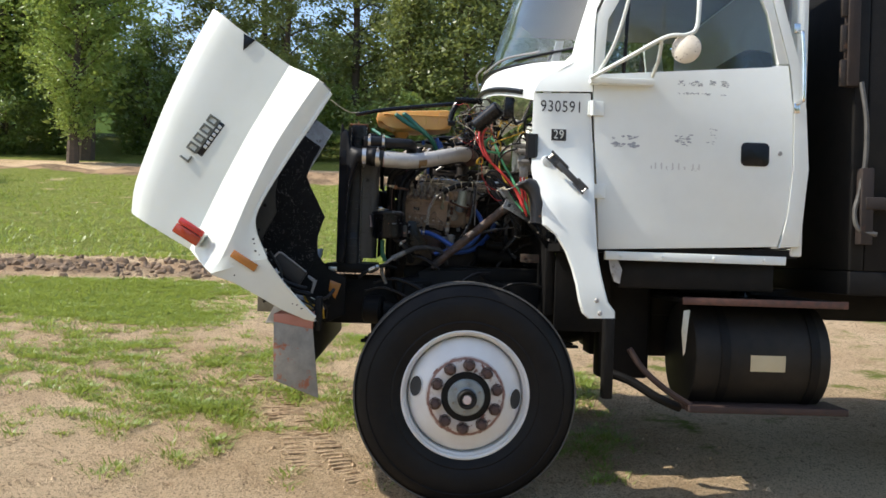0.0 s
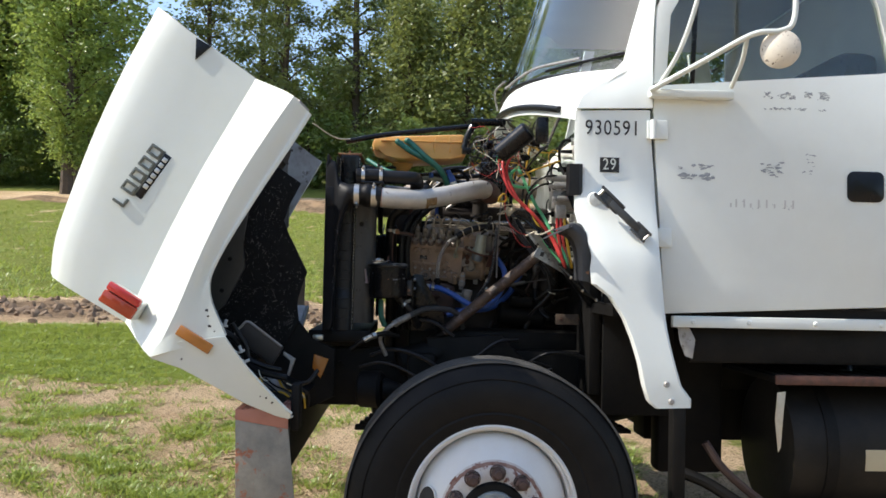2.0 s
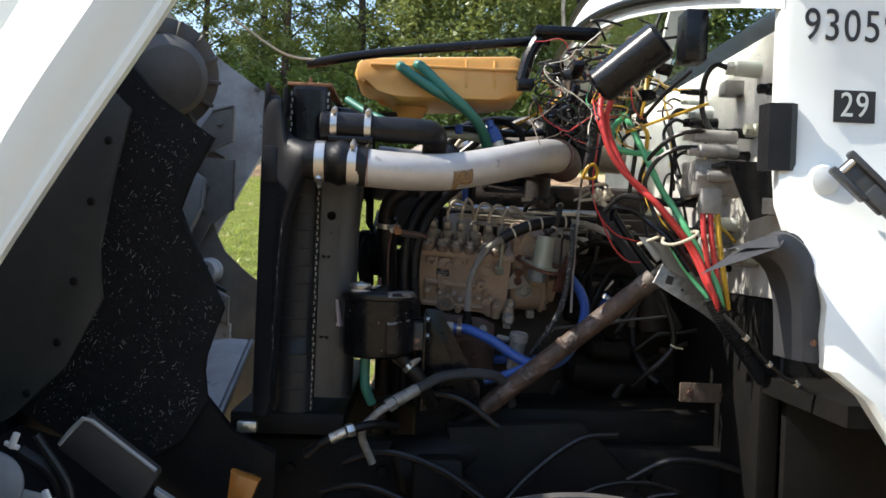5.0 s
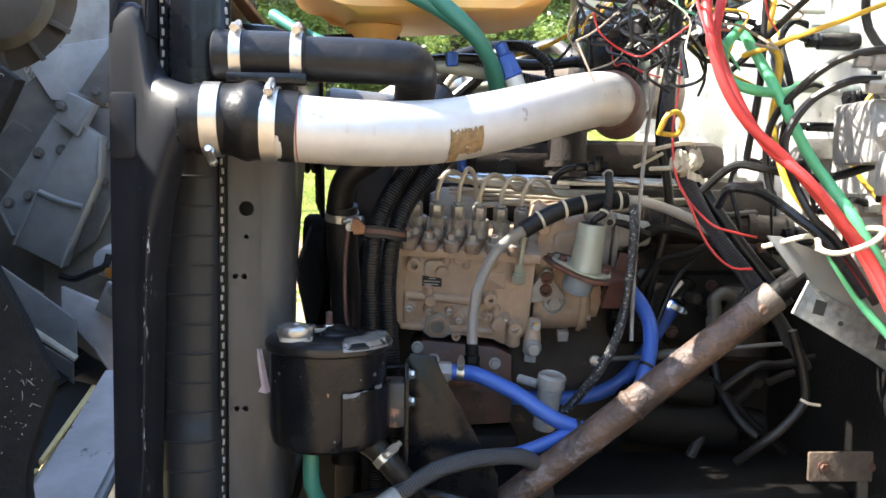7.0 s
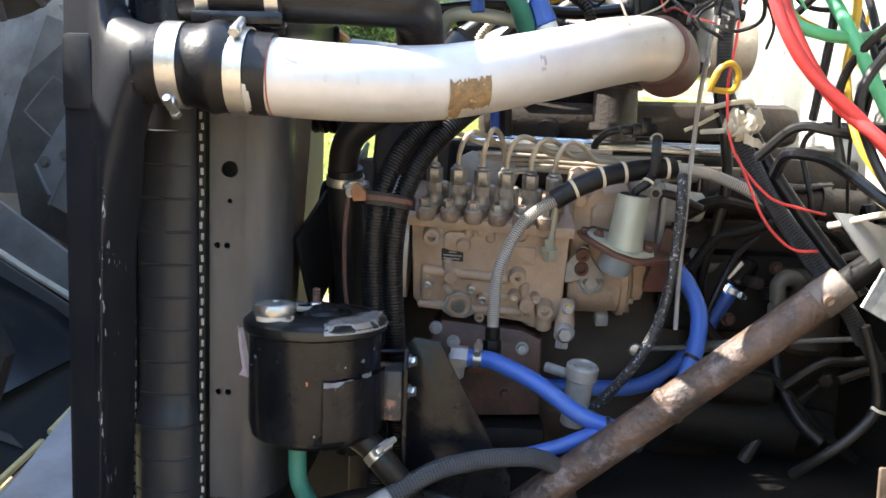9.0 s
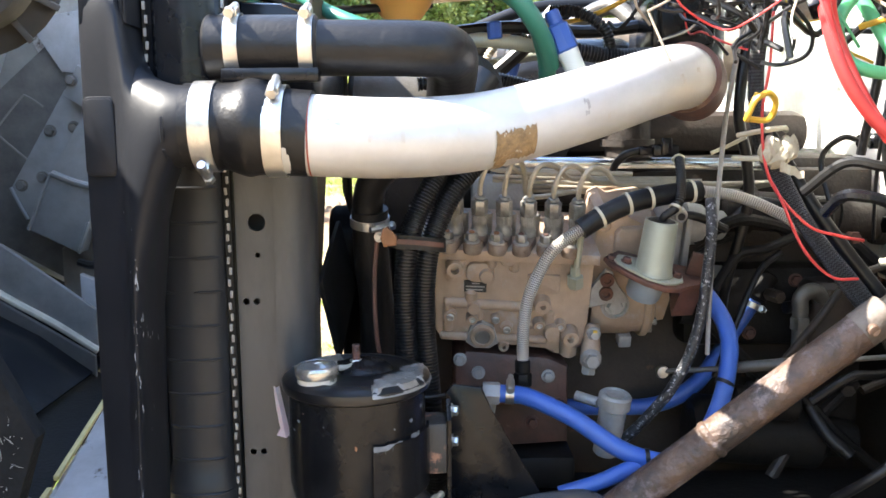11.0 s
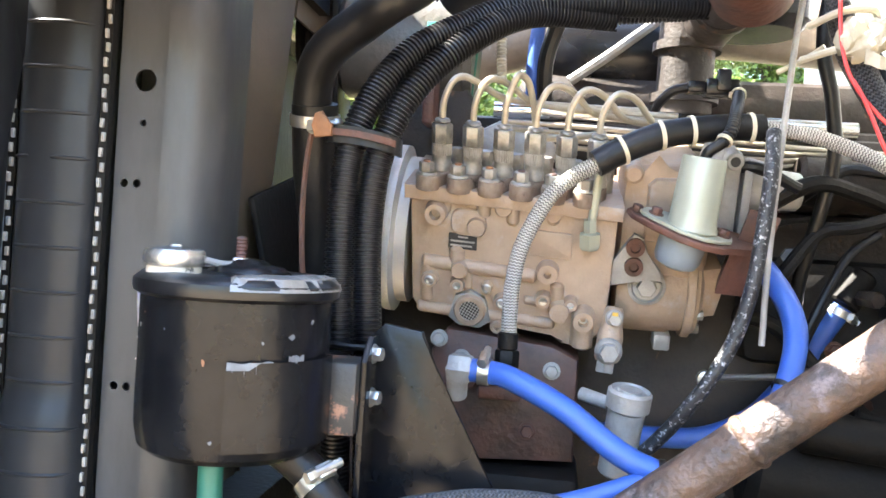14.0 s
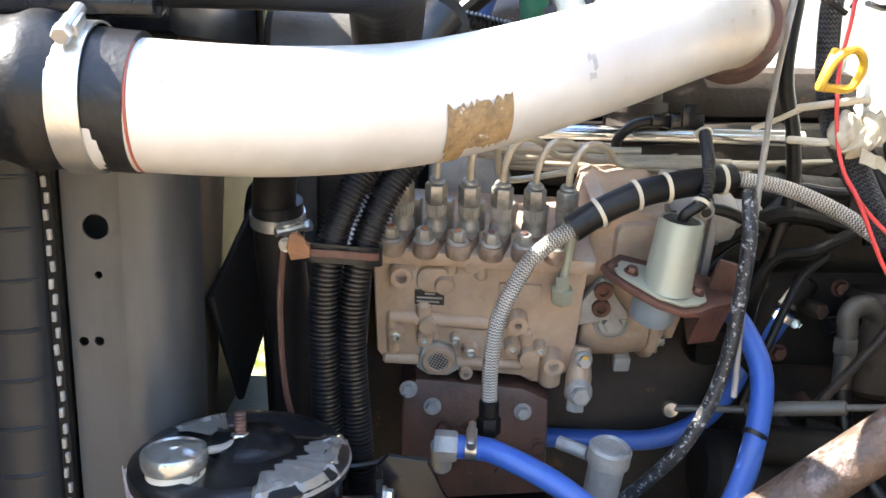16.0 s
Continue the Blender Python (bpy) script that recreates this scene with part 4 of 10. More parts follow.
# cab inside
# pale lining colour stands in for sky brightness behind the windscreen
PALECLOTH = mat("pale_grey_lining", (0.34, 0.345, 0.35), 0.8, 0, (0.26, 0.26, 0.26), 6, 0.6, 0.2, 60)
bm = B()
box(bm, 1.15, 1.65, 4.25, 4.85, 1.31, 1.75, 0.05)
box(bm, 1.50, 1.68, 4.25, 4.85, 1.70, 2.35, 0.05)
part("driver_seat", bm, BLACKPL, truck)
bm = B()
slab(bm, [(4.12, 1.32), (2 * CY - 4.12, 1.32), (2 * CY - 4.12, 2.78), (4.12, 2.78)], 1.685, 1.695, 0, "x")
part("cab_lining", bm, PALECLOTH, truck)
bm = B()
box(bm, 0.46, 1.69, 4.13, 2 * CY - 4.13, 2.79, 2.84, 0.01)
part("headliner", bm, PALECLOTH, truck, "pale grey headliner")
bm = B()
box(bm, 0.62, 0.80, 4.10, 2 * CY - 4.10, 1.85, 2.17, 0.03)
part("dashboard", bm, BLACKPL, truck)
bm = B()
lathe(bm, [(0.215 + 0.014 * math.cos(a), 0.014 * math.sin(a)) for a in [2 * math.pi * k / 8 for k in range(8)]], frame_to((0.98, 4.55, 2.12), (0.80, 4.55, 1.75)), 32, True)
part("steering_wheel", bm, BLACKPL, truck)

# writing on the cowl
def letters(text, size, at, material, parent, name, wide=0.8):
    c = bpy.data.curves.new(name, "FONT")
    c.body, c.size, c.extrude, c.align_x, c.align_y = text, size, 0.0006, "LEFT", "CENTER"
    c.space_character = 1.12
    tmp = bpy.data.objects.new(name, c)
    scene.collection.objects.link(tmp)
    me = bpy.data.meshes.new_from_object(tmp.evaluated_get(bpy.context.evaluated_depsgraph_get()))
    bpy.data.objects.remove(tmp)
    me.transform(Matrix.Translation(at) @ Matrix.Rotation(radians(90), 4, "X") @ Matrix.Diagonal((wide, 1, 1, 1)))
    me.materials.clear()
    me.materials.append(material)
    ob = new(name, me)
    ob.parent = parent
    ob.matrix_parent_inverse = Matrix()
    return ob


letters("930591", 0.078, (0.437, 4.0335, 1.966), BLACKINK, cowl, "fleet_number")
bm = B()
slab(bm, [(0.495, 1.803), (0.567, 1.803), (0.567, 1.858), (0.495, 1.858)], 4.0325, 4.0345)
tagb = part("number_tag", bm, BLACKINK, cowl, "black square tag with white numerals")
letters("29", 0.060, (0.505, 4.0315, 1.831), WHITE, tagb, "tag_number")
# hood latch strap
LATCH = mat("worn_grey_rubber", (0.036, 0.039, 0.042), 0.42, 0, (0.02, 0.021, 0.022), 20, 0.8, 0.1, 120, (0.10, 0.10, 0.10), 0.70, 40)
m = frame_to((0.490, 3.965, 1.716), (0.650, 3.925, 1.552))
bm = B()
box(bm, -0.009, 0.009, -0.0145, 0.0145, 0.045, 0.185, 0.005, m)
box(bm, -0.006, 0.008, -0.020, 0.020, -0.012, 0.090, 0.006, m)
latch = part("hood_latch", bm, LATCH, truck, "black rubber hood latch strap")
for s in (-1, 1):
    bm = B()
    box(bm, -0.016, 0.012, 0.0185 * s - 0.006, 0.0185 * s + 0.006, -0.020, 0.075 + 0.02 * s, 0.005, m)
    part("cheek", bm, LATCH, latch)
    bm = B()
    box(bm, -0.011, 0.012, 0.0165 * s - 0.0055, 0.0165 * s + 0.0055, 0.160, 0.230, 0.004, m)
    part("fork", bm, LATCH, latch)
for l0, r in ((-0.004, 0.006), (0.222, 0.0045)):
    bm = B()
    cyl(bm, m @ Vector((-0.006, -0.021, l0)), m @ Vector((-0.006, 0.021, l0)), r, seg=14, bevel=0.001)
    part("pin", bm, STEEL, latch, "steel cross pin")
bm = B()
box(bm, -0.007, 0.010, -0.018, 0.018, 0.172, 0.226, 0.004, m)
part("fork_web", bm, LATCH, latch)
bm = B()
lathe(bm, [(0, 0), (0.03, 0.0), (0.024, 0.02), (0, 0.025)], frame_to((0.475, 4.03, 1.70), (0.475, 3.9, 1.70)), 24)
part("latch_base", bm, CABWHITE, latch)
bm = B()
sheet(bm, [[(0.385, 4.06, z), (0.39, 4.035, z), (0.415, 4.030, z), (0.425, 4.036, z)] for z in (1.715, 1.77, 1.83)], 0.01)
part("edge_seal", bm, RUBBER, truck, "black rubber edge seal")
FLAP = mat("greying_rubber", (0.040, 0.041, 0.044), 0.55, 0, (0.022, 0.022, 0.023), 9, 0.8, 0.15, 60, (0.10, 0.085, 0.065), 0.70, 18)
fl_in = smooth_line([(0.343, 0, 1.575), (0.370, 0, 1.566), (0.392, 0, 1.542), (0.406, 0, 1.496), (0.410, 0, 1.44), (0.411, 0, 1.401)], 4)
fl_out = smooth_line([(0.369, 0, 1.593), (0.392, 0, 1.605), (0.424, 0, 1.586), (0.443, 0, 1.545), (0.452, 0, 1.47), (0.454, 0, 1.395)], 4)
fl_far = smooth_line([(0.385, 0, 1.603), (0.415, 0, 1.608), (0.452, 0, 1.572), (0.474, 0, 1.522), (0.478, 0, 1.468), (0.462, 0, 1.405)], 4)
bm = B()
sheet(bm, [[(p.x, 4.03, p.z)] + [(p.x + (q.x - p.x) * u, y, p.z + (q.z - p.z) * u) for u, y in ((0, 3.985), (0.08, 3.970), (0.3, 3.962), (0.6, 3.961), (0.88, 3.966), (0.97, 3.975), (1, 3.99))] for p, q in zip(fl_in, fl_out)], 0.006)
flap = part("splash_flap", bm, FLAP, truck, "greying black rubber splash flap")
bm = B()
sheet(bm, [[(p.x + (q.x - p.x) * u, y, p.z + (q.z - p.z) * u) for u, y in ((-0.1, 3.996), (0.05, 3.990), (0.2, 3.980), (0.6, 3.975), (0.9, 3.982), (1, 4.00))] for p, q in zip(fl_out, fl_far)], 0.006)
part("outer_lip", bm, FLAP, flap)
bm = B()
cyl(bm, (0.4385, 3.968, 1.43), (0.4385, 3.955, 1.43), 0.009, 0.007, 14, 0.002)
part("rivet", bm, RUST, flap)
for x, z in ((0.705, 1.045), (0.722, 0.985)):
    bolt_bm = B()
    cyl(bolt_bm, (x, 3.874, z), (x, 3.862, z), 0.012, 0.010, 14, 0.003)
    part("bolt", bolt_bm, GREYCAST, cowl)
for x in (0.85, 1.06, 1.31, 1.56):
    bolt_bm = B()
    zc = 1.257
    cyl(bolt_bm, (x, 4.032, zc), (x, 4.024, zc), 0.010, 0.008, 12, 0.002)
    part("bolt", bolt_bm, CABWHITE, truck)
# worn lettering on the door: bare scuffs and bars
rs = random.Random(5)
SCUFF = mat("bare_grey_scuff", (0.27, 0.29, 0.315), 0.6, 0, (0.40, 0.42, 0.43), 90, 0.9)
for x, z, w, h, n, big in ((0.79, 1.785, 0.15, 0.055, 60, 0.009), (1.10, 1.80, 0.09, 0.06, 40, 0.0075), (1.11, 2.095, 0.25, 0.028, 150, 0.0045), (1.11, 2.053, 0.26, 0.008, 70, 0.0035), (1.24, 1.81, 0.07, 0.08, 16, 0.005), (1.02, 1.68, 0.2, 0.03, 26, 0.0025)):
    bm = B()
    for _ in range(n):
        cx, cz = x + rs.random() * w, z + rs.random() * h
        if noise.noise((cx * 22, 0, cz * 30)) < -0.12:
            continue
        r = rs.uniform(0.25, 1.0) * big
        tilt = rs.uniform(-0.5, 0.5)
        ring = [(cx + 1.7 * r * rs.uniform(0.5, 1.4) * math.cos(k), cz + tilt * r * math.cos(k) + 0.7 * r * rs.uniform(0.4, 1.4) * math.sin(k)) for k in (0, 0.8, 1.6, 2.4, 3.2, 4.0, 4.8, 5.6)]
        vs = [bm.verts.new((p[0], 4.0338 - rs.uniform(0, 0.0006), p[1])) for p in ring]
        bm.faces.new(vs)
    tagged(part("paint_scuff", bm, SCUFF, door, "worn-through paint scuffs"), kind="stuff")
for i, x in enumerate((0.985, 1.005, 1.035, 1.06, 1.09, 1.12, 1.15, 1.19, 1.22)):
    bm = B()
    box(bm, x, x + 0.006, 4.0336, 4.0346, 1.685, 1.715 if i % 3 else 1.70)
    part("faded_bar", bm, mat("faded_grey", (0.55, 0.55, 0.53), 0.6) if i == 0 else bpy.data.materials["faded_grey"], door)

# mirror
mr = B()
tube(mr, [(0.665, 3.98, 2.10), (0.83, 3.88, 2.19), (0.97, 3.80, 2.265), (1.06, 3.78, 2.275), (1.105, 3.78, 2.31), (1.115, 3.78, 2.44), (1.115, 3.78, 2.75)], 0.0100, 12)
tube(mr, [(0.70, 3.99, 2.12), (0.76, 3.92, 2.25), (0.81, 3.87, 2.45), (0.86, 3.85, 2.75)], 0.0085, 10)
tube(mr, [(0.955, 3.81, 2.255), (0.965, 3.88, 2.19), (0.965, 3.98, 2.12)], 0.0085, 10)
arm = part("mirror_arm", mr, WHITE, truck, "white tubular mirror arm")
bm = B()
box(bm, 0.67, 0.98, 3.985, 4.03, 2.08, 2.11, 0.006)
part("mirror_mount", bm, CABWHITE, arm)
bm = B()
lathe(bm, [(0, 0.022), (0.012, 0.022), (0.03, 0.019), (0.058, 0.010), (0.066, 0.004), (0.067, 0.0), (0.062, -0.004), (0, -0.006)], frame_to((1.062, 3.785, 2.212), (0.80, 3.30, 2.19)), 40)
cyl(bm, (1.062, 3.79, 2.212), (1.062, 3.79, 2.28), 0.006, 0.006, 10, 0.001)
part("round_mirror", bm, mat("spotted_mirror", (0.66, 0.60, 0.50), 0.45, 0.1, (0.52, 0.46, 0.37), 20, 0.7, 0.1, 60, (0.09, 0.05, 0.03), 0.60, 70, sharp=0.05), arm, "round rust-spotted cream mirror back")
# grab handle
bm = B()
tube(bm, [(1.695, 4.035, 2.025), (1.705, 3.995, 2.035), (1.708, 3.985, 2.06), (1.705, 3.985, 2.22), (1.695, 3.985, 2.35), (1.692, 3.995, 2.37), (1.685, 4.035, 2.385)], 0.0095, 12)
gh = part("grab_handle", bm, CHROME, truck, "bright vertical grab handle")
for x, z in ((1.695, 2.01), (1.685, 2.40)):
    bm = B()
    box(bm, x - 0.016, x + 0.016, 4.022, 4.034, z - 0.03, z + 0.02, 0.004)
    part("foot", bm, CHROME, gh)

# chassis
# added near-black boards fill the shaded gap below the firewall and block light
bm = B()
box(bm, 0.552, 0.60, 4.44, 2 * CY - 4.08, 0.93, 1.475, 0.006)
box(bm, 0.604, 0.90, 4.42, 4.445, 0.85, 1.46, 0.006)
part("dark_toe_fill", bm, DARKMETAL, truck)
# unseen gearbox shape, added to stop light coming through under the truck
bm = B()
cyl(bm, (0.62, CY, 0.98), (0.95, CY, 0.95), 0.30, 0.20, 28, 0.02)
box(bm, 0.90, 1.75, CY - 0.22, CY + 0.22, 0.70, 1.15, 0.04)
part("underbody_light_block", bm, DARKMETAL, truck, "black gearbox shape added to block light underneath")
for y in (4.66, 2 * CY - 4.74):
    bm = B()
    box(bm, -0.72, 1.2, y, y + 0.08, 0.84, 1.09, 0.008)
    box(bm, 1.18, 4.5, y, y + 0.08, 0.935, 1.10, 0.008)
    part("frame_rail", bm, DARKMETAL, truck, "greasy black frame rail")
bm = B()
cyl(bm, (0.115, 4.26, 0.573), (0.115, 2 * CY - 4.26, 0.573), 0.065)
box(bm, 0.06, 0.17, 4.5, 4.7, 0.55, 0.74, 0.02)
part("front_axle", bm, DARKMETAL, truck)
bm = B()
for k in range(6):
    box(bm, -0.42 + 0.02 * k, 0.78 - 0.03 * k, 4.62, 4.70, 0.74 + 0.016 * k, 0.754 + 0.016 * k, 0.003)
part("leaf_spring", bm, DARKMETAL, truck)
# greasy fittings along the near frame rail
def chassis_bit(name, material, label=""):
    return part(name, bm, material, truck, label)


bm = B()
cyl(bm, (-0.40, 4.52, 0.93), (-0.30, 4.50, 0.93), 0.075, 0.078, 28, 0.012)
cyl(bm, (-0.30, 4.50, 0.93), (-0.22, 4.49, 0.93), 0.05, 0.03, 20, 0.008)
chassis_bit("brake_chamber", DARKMETAL)
bm = B()
cyl(bm, (0.30, 4.50, 1.02), (0.30, 4.52, 0.70), 0.028, 0.034, 18, 0.006)
chassis_bit("shock_absorber", DARKMETAL)
bm = B()
slab(bm, [(-0.12, 1.14), (0.20, 1.16), (0.34, 1.02), (0.30, 0.88), (0.02, 0.84), (-0.10, 0.95)], 4.60, 4.655, 0.012)
chassis_bit("suspension_bracket", DARKMETAL)
rc = random.Random(17)
for k in range(9):
    p = Vector((rc.uniform(-0.5, 0.45), rc.uniform(4.42, 4.58), rc.uniform(0.95, 1.16)))
    d = Vector((rc.uniform(-1, 1), rc.uniform(-0.2, 0.2), rc.uniform(-0.5, 0.4))).normalized()
    bm = B()
    tube(bm, [p, p + d * 0.10 + Vector((0, 0, 0.03)), p + d * 0.22, p + d * 0.32 - Vector((0, 0, 0.06))], rc.uniform(0.004, 0.009), 8, 5)
    chassis_bit("brake_hose", BLACKWIRE)
for k in range(12):
    p = Vector((-0.6 + 0.11 * k, 4.655, 0.90 + 0.12 * (k % 2)))
    bm = B()
    hexnut(bm, p, p + Vector((0, -0.018, 0)), 0.014)
    chassis_bit("frame_bolt", RUSTRED if k % 4 == 0 else DARKMETAL)
bm = B()
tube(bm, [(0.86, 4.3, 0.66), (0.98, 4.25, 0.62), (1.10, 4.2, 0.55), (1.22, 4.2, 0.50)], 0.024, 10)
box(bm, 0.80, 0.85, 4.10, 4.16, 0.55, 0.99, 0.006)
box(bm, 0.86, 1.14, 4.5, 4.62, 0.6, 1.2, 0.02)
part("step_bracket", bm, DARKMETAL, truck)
# near-black plates stand in for the shaded space under the cab
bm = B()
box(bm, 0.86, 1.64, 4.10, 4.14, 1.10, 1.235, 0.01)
part("dark_sill_fill", bm, DARKMETAL, truck)
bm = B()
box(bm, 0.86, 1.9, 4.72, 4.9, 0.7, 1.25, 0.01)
part("dark_under_cab_fill", bm, DARKMETAL, truck)
bm = B()
sheet(bm, [[(0.80, 4.06, 1.24), (0.84, 4.05, 1.24)], [(0.81, 4.06, 1.18), (0.865, 4.05, 1.19)], [(0.83, 4.06, 1.13), (0.855, 4.05, 1.12)]], 0.003)
part("torn_flap", bm, UNDERWHITE, truck)

# fuel tank
bm = B()
lathe(bm, [(0, 0), (0.23, 0.0), (0.262, 0.008), (0.27, 0.03), (0.27, 0.66), (0.262, 0.682), (0.23, 0.69), (0, 0.69)], frame_to((1.25, 4.345, 0.765), (2.0, 4.345, 0.765)), 56)
ft = part("fuel_tank", bm, TANKBLACK, truck, "round black steel fuel tank under the cab")
for x in (1.38, 1.83):
    bm = B()
    lathe(bm, [(0.271, 0), (0.276, 0), (0.276, 0.045), (0.271, 0.045)], frame_to((x, 4.345, 0.765), (2.5, 4.345, 0.765)), 56, True)
    part("strap", bm, DARKMETAL, ft)
bm = B()
sheet(bm, [[(x, 4.345 - 0.2715 * math.cos(radians(a)), 0.765 + 0.2715 * math.sin(radians(a))) for x in (1.525, 1.70)] for a in (-12, -6, 0, 5)], 0.001)
part("label", bm, mat("blank_tan_label", (0.50, 0.43, 0.28), 0.7, 0, (0.42, 0.35, 0.22), 8, 0.5), ft, "blank tan label")
bm = B()
box(bm, 1.17, 1.985, 4.05, 4.62, 1.035, 1.06, 0.005)
stp = part("tank_step", bm, DARKMETAL, ft, "black steel tread plate step")
for k in range(12):
    bm = B()
    box(bm, 1.20 + 0.065 * k, 1.235 + 0.065 * k, 4.07, 4.6, 1.0605, 1.065, 0.002)
    part("tread_bar", bm, DARKMETAL, ft)
bm = B()
box(bm, 1.165, 1.99, 4.036, 4.052, 1.03, 1.066, 0.004)
part("step_edge", bm, bpy.data.materials["rusty_black_post"] if "rusty_black_post" in bpy.data.materials else RUSTRED, ft)
bm = B()
cyl(bm, (1.55, 4.3, 1.06), (1.55, 4.3, 1.10), 0.05, 0.045, 24, 0.006)
part("tank_cap", bm, BLACKPAINT, ft)
bm = B()
box(bm, 1.22, 2.02, 4.06, 4.30, 0.50, 0.535, 0.005)
part("lower_step", bm, mat("rusted_step", (0.045, 0.022, 0.016), 0.7, 0, (0.02, 0.014, 0.012), 14, 0.8, 0.3, 90), ft, "red-brown lower step")
bm = B()
tube(bm, [(0.93, 4.12, 0.80), (1.0, 4.10, 0.70), (1.12, 4.09, 0.60), (1.24, 4.10, 0.53)], 0.016, 8)
part("step_hanger", bm, bpy.data.materials["rusted_step"], ft)
bm = B()
sheet(bm, [[(1.175, 4.05, 1.0), (1.205, 4.045, 1.005)], [(1.165, 4.045, 0.90), (1.195, 4.04, 0.93)], [(1.175, 4.04, 0.78), (1.185, 4.04, 0.80)]], 0.003)
part("bent_tab", bm, STEEL, ft)

# dump body
bm = B()
box(bm, 1.98, 2.05, 4.02, 2 * CY - 4.02, 1.22, 3.2, 0.01)
box(bm, 1.98, 5.5, 4.02, 2 * CY - 4.02, 1.10, 1.22, 0.01)
box(bm, 2.05, 5.5, 4.02, 4.06, 1.22, 3.0, 0.01)
db = part("dump_body", bm, DARKMETAL, truck, "rust-streaked black steel dump body")
bm = B()
box(bm, 1.93, 1.99, 4.0, 4.05, 2.12, 2.95, 0.006)
part("corner_post", bm, mat("rusty_black_post", (0.03, 0.018, 0.013), 0.7, 0, (0.012, 0.010, 0.009), 9, 0.9, 0.3, 60, (0.17, 0.07, 0.04), 0.60, 9, sharp=0.2), db, "rust-streaked black corner post")
for k in range(5):
    bm = B()
    box(bm, 1.90, 1.935, 4.01, 4.03, 2.12 + 0.17 * k, 2.25 + 0.17 * k, 0.004)
    part("edge_strip", bm, CASTDARK, db)
bm = B()
tube(bm, [(2.0, 4.0, 2.14), (2.02, 3.98, 1.95), (2.02, 3.98, 1.75), (2.0, 3.99, 1.6), (1.98, 3.99, 1.50), (2.0, 3.98, 1.42), (2.08, 3.97, 1.40)], 0.012, 8)
part("tarp_chain", bm, GREASY, db, "grey hanging tie bar")
bm = B()
box(bm, 2.02, 2.4, 3.96, 4.02, 1.52, 1.58, 0.006)
box(bm, 2.0, 2.06, 3.965, 4.02, 1.35, 1.72, 0.004)
part("side_bracket", bm, bpy.data.materials["rusty_black_post"], db)

# bumper end with its tread plate
bm = B()
slab(bm, [(-0.779, 0.905), (-0.60, 0.875), (-0.565, 0.56), (-0.772, 0.638)], 3.85, 3.862, 0.003)
bumper = part("bumper_end", bm, mat("faded_red_paint", (0.27, 0.25, 0.21), 0.6, 0, (0.15, 0.14, 0.12), 14, 0.9, 0.3, 60, (0.30, 0.11, 0.06), 0.52, 11, sharp=0.05), truck, "faded red and grey bumper end plate")
bm = B()
slab(bm, [(-0.779, 3.85), (-0.60, 3.85), (-0.60, 4.3), (-0.779, 4.3)], 0.93, 0.94, 0, "z")
for i in range(9):
    for j in range(10):
        box(bm, -0.77 + 0.019 * i, -0.758 + 0.019 * i, 3.853 + 0.022 * j, 3.858 + 0.022 * j, 0.94, 0.944)
slab(bm, [(-0.779, 0.905), (-0.60, 0.875), (-0.603, 0.93), (-0.779, 0.94)], 3.848, 3.86, 0.001)
part("tread_plate", bm, mat("red_tread_paint", (0.40, 0.17, 0.12), 0.6, 0, (0.30, 0.12, 0.08), 12, 0.7), bumper, "red diamond tread plate")
bm = B()
box(bm, -0.765, -0.63, 4.0, 2 * CY - 4.0, 0.66, 0.88, 0.02)
part("bumper_beam", bm, DARKMETAL, bumper)
bm = B()
box(bm, -0.60, -0.57, 3.90, 3.98, 0.86, 1.02, 0.006)
part("hood_pivot", bm, DARKMETAL, truck)
bm = B()
slab(bm, [(-0.575, 1.085), (-0.515, 1.065), (-0.545, 0.985), (-0.58, 1.03)], 4.36, 4.40, 0.006)
part("marker_lamp", bm, AMBERLENS, truck, "amber corner marker lamp")

# hood, tilted forward: lines from nose to rear edge
top = [(-1.535, 1.40), (-1.525, 1.53), (-1.465, 1.73), (-1.40, 1.92), (-1.30, 2.165), (-1.18, 2.405)]
crease = [(-1.40, 1.33), (-1.375, 1.48), (-1.31, 1.68), (-1.235, 1.88), (-1.145, 2.08), (-1.04, 2.29)]
foot = [(-1.20, 1.22), (-1.13, 1.38), (-1.05, 1.56), (-0.955, 1.755), (-0.865, 1.92), (-0.765, 2.10)]
# added dark plate so the gap behind the conduits stays dark
flank = [(-1.06, 1.115), (-0.985, 1.265), (-0.90, 1.48), (-0.80, 1.70), (-0.70, 1.87), (-0.61, 2.01)]
arch = [(-0.81, 1.19), (-0.868, 1.33), (-0.845, 1.44), (-0.72, 1.66), (-0.62, 1.82), (-0.545, 1.945)]


def spread(line, n=4):
    pts = smooth_line([(a, 0, b) for a, b in line], n)
    return [(p.x, p.z) for p in pts]


def mixed(p, q, t):
    return (p[0] + (q[0] - p[0]) * t, p[1] + (q[1] - p[1]) * t)


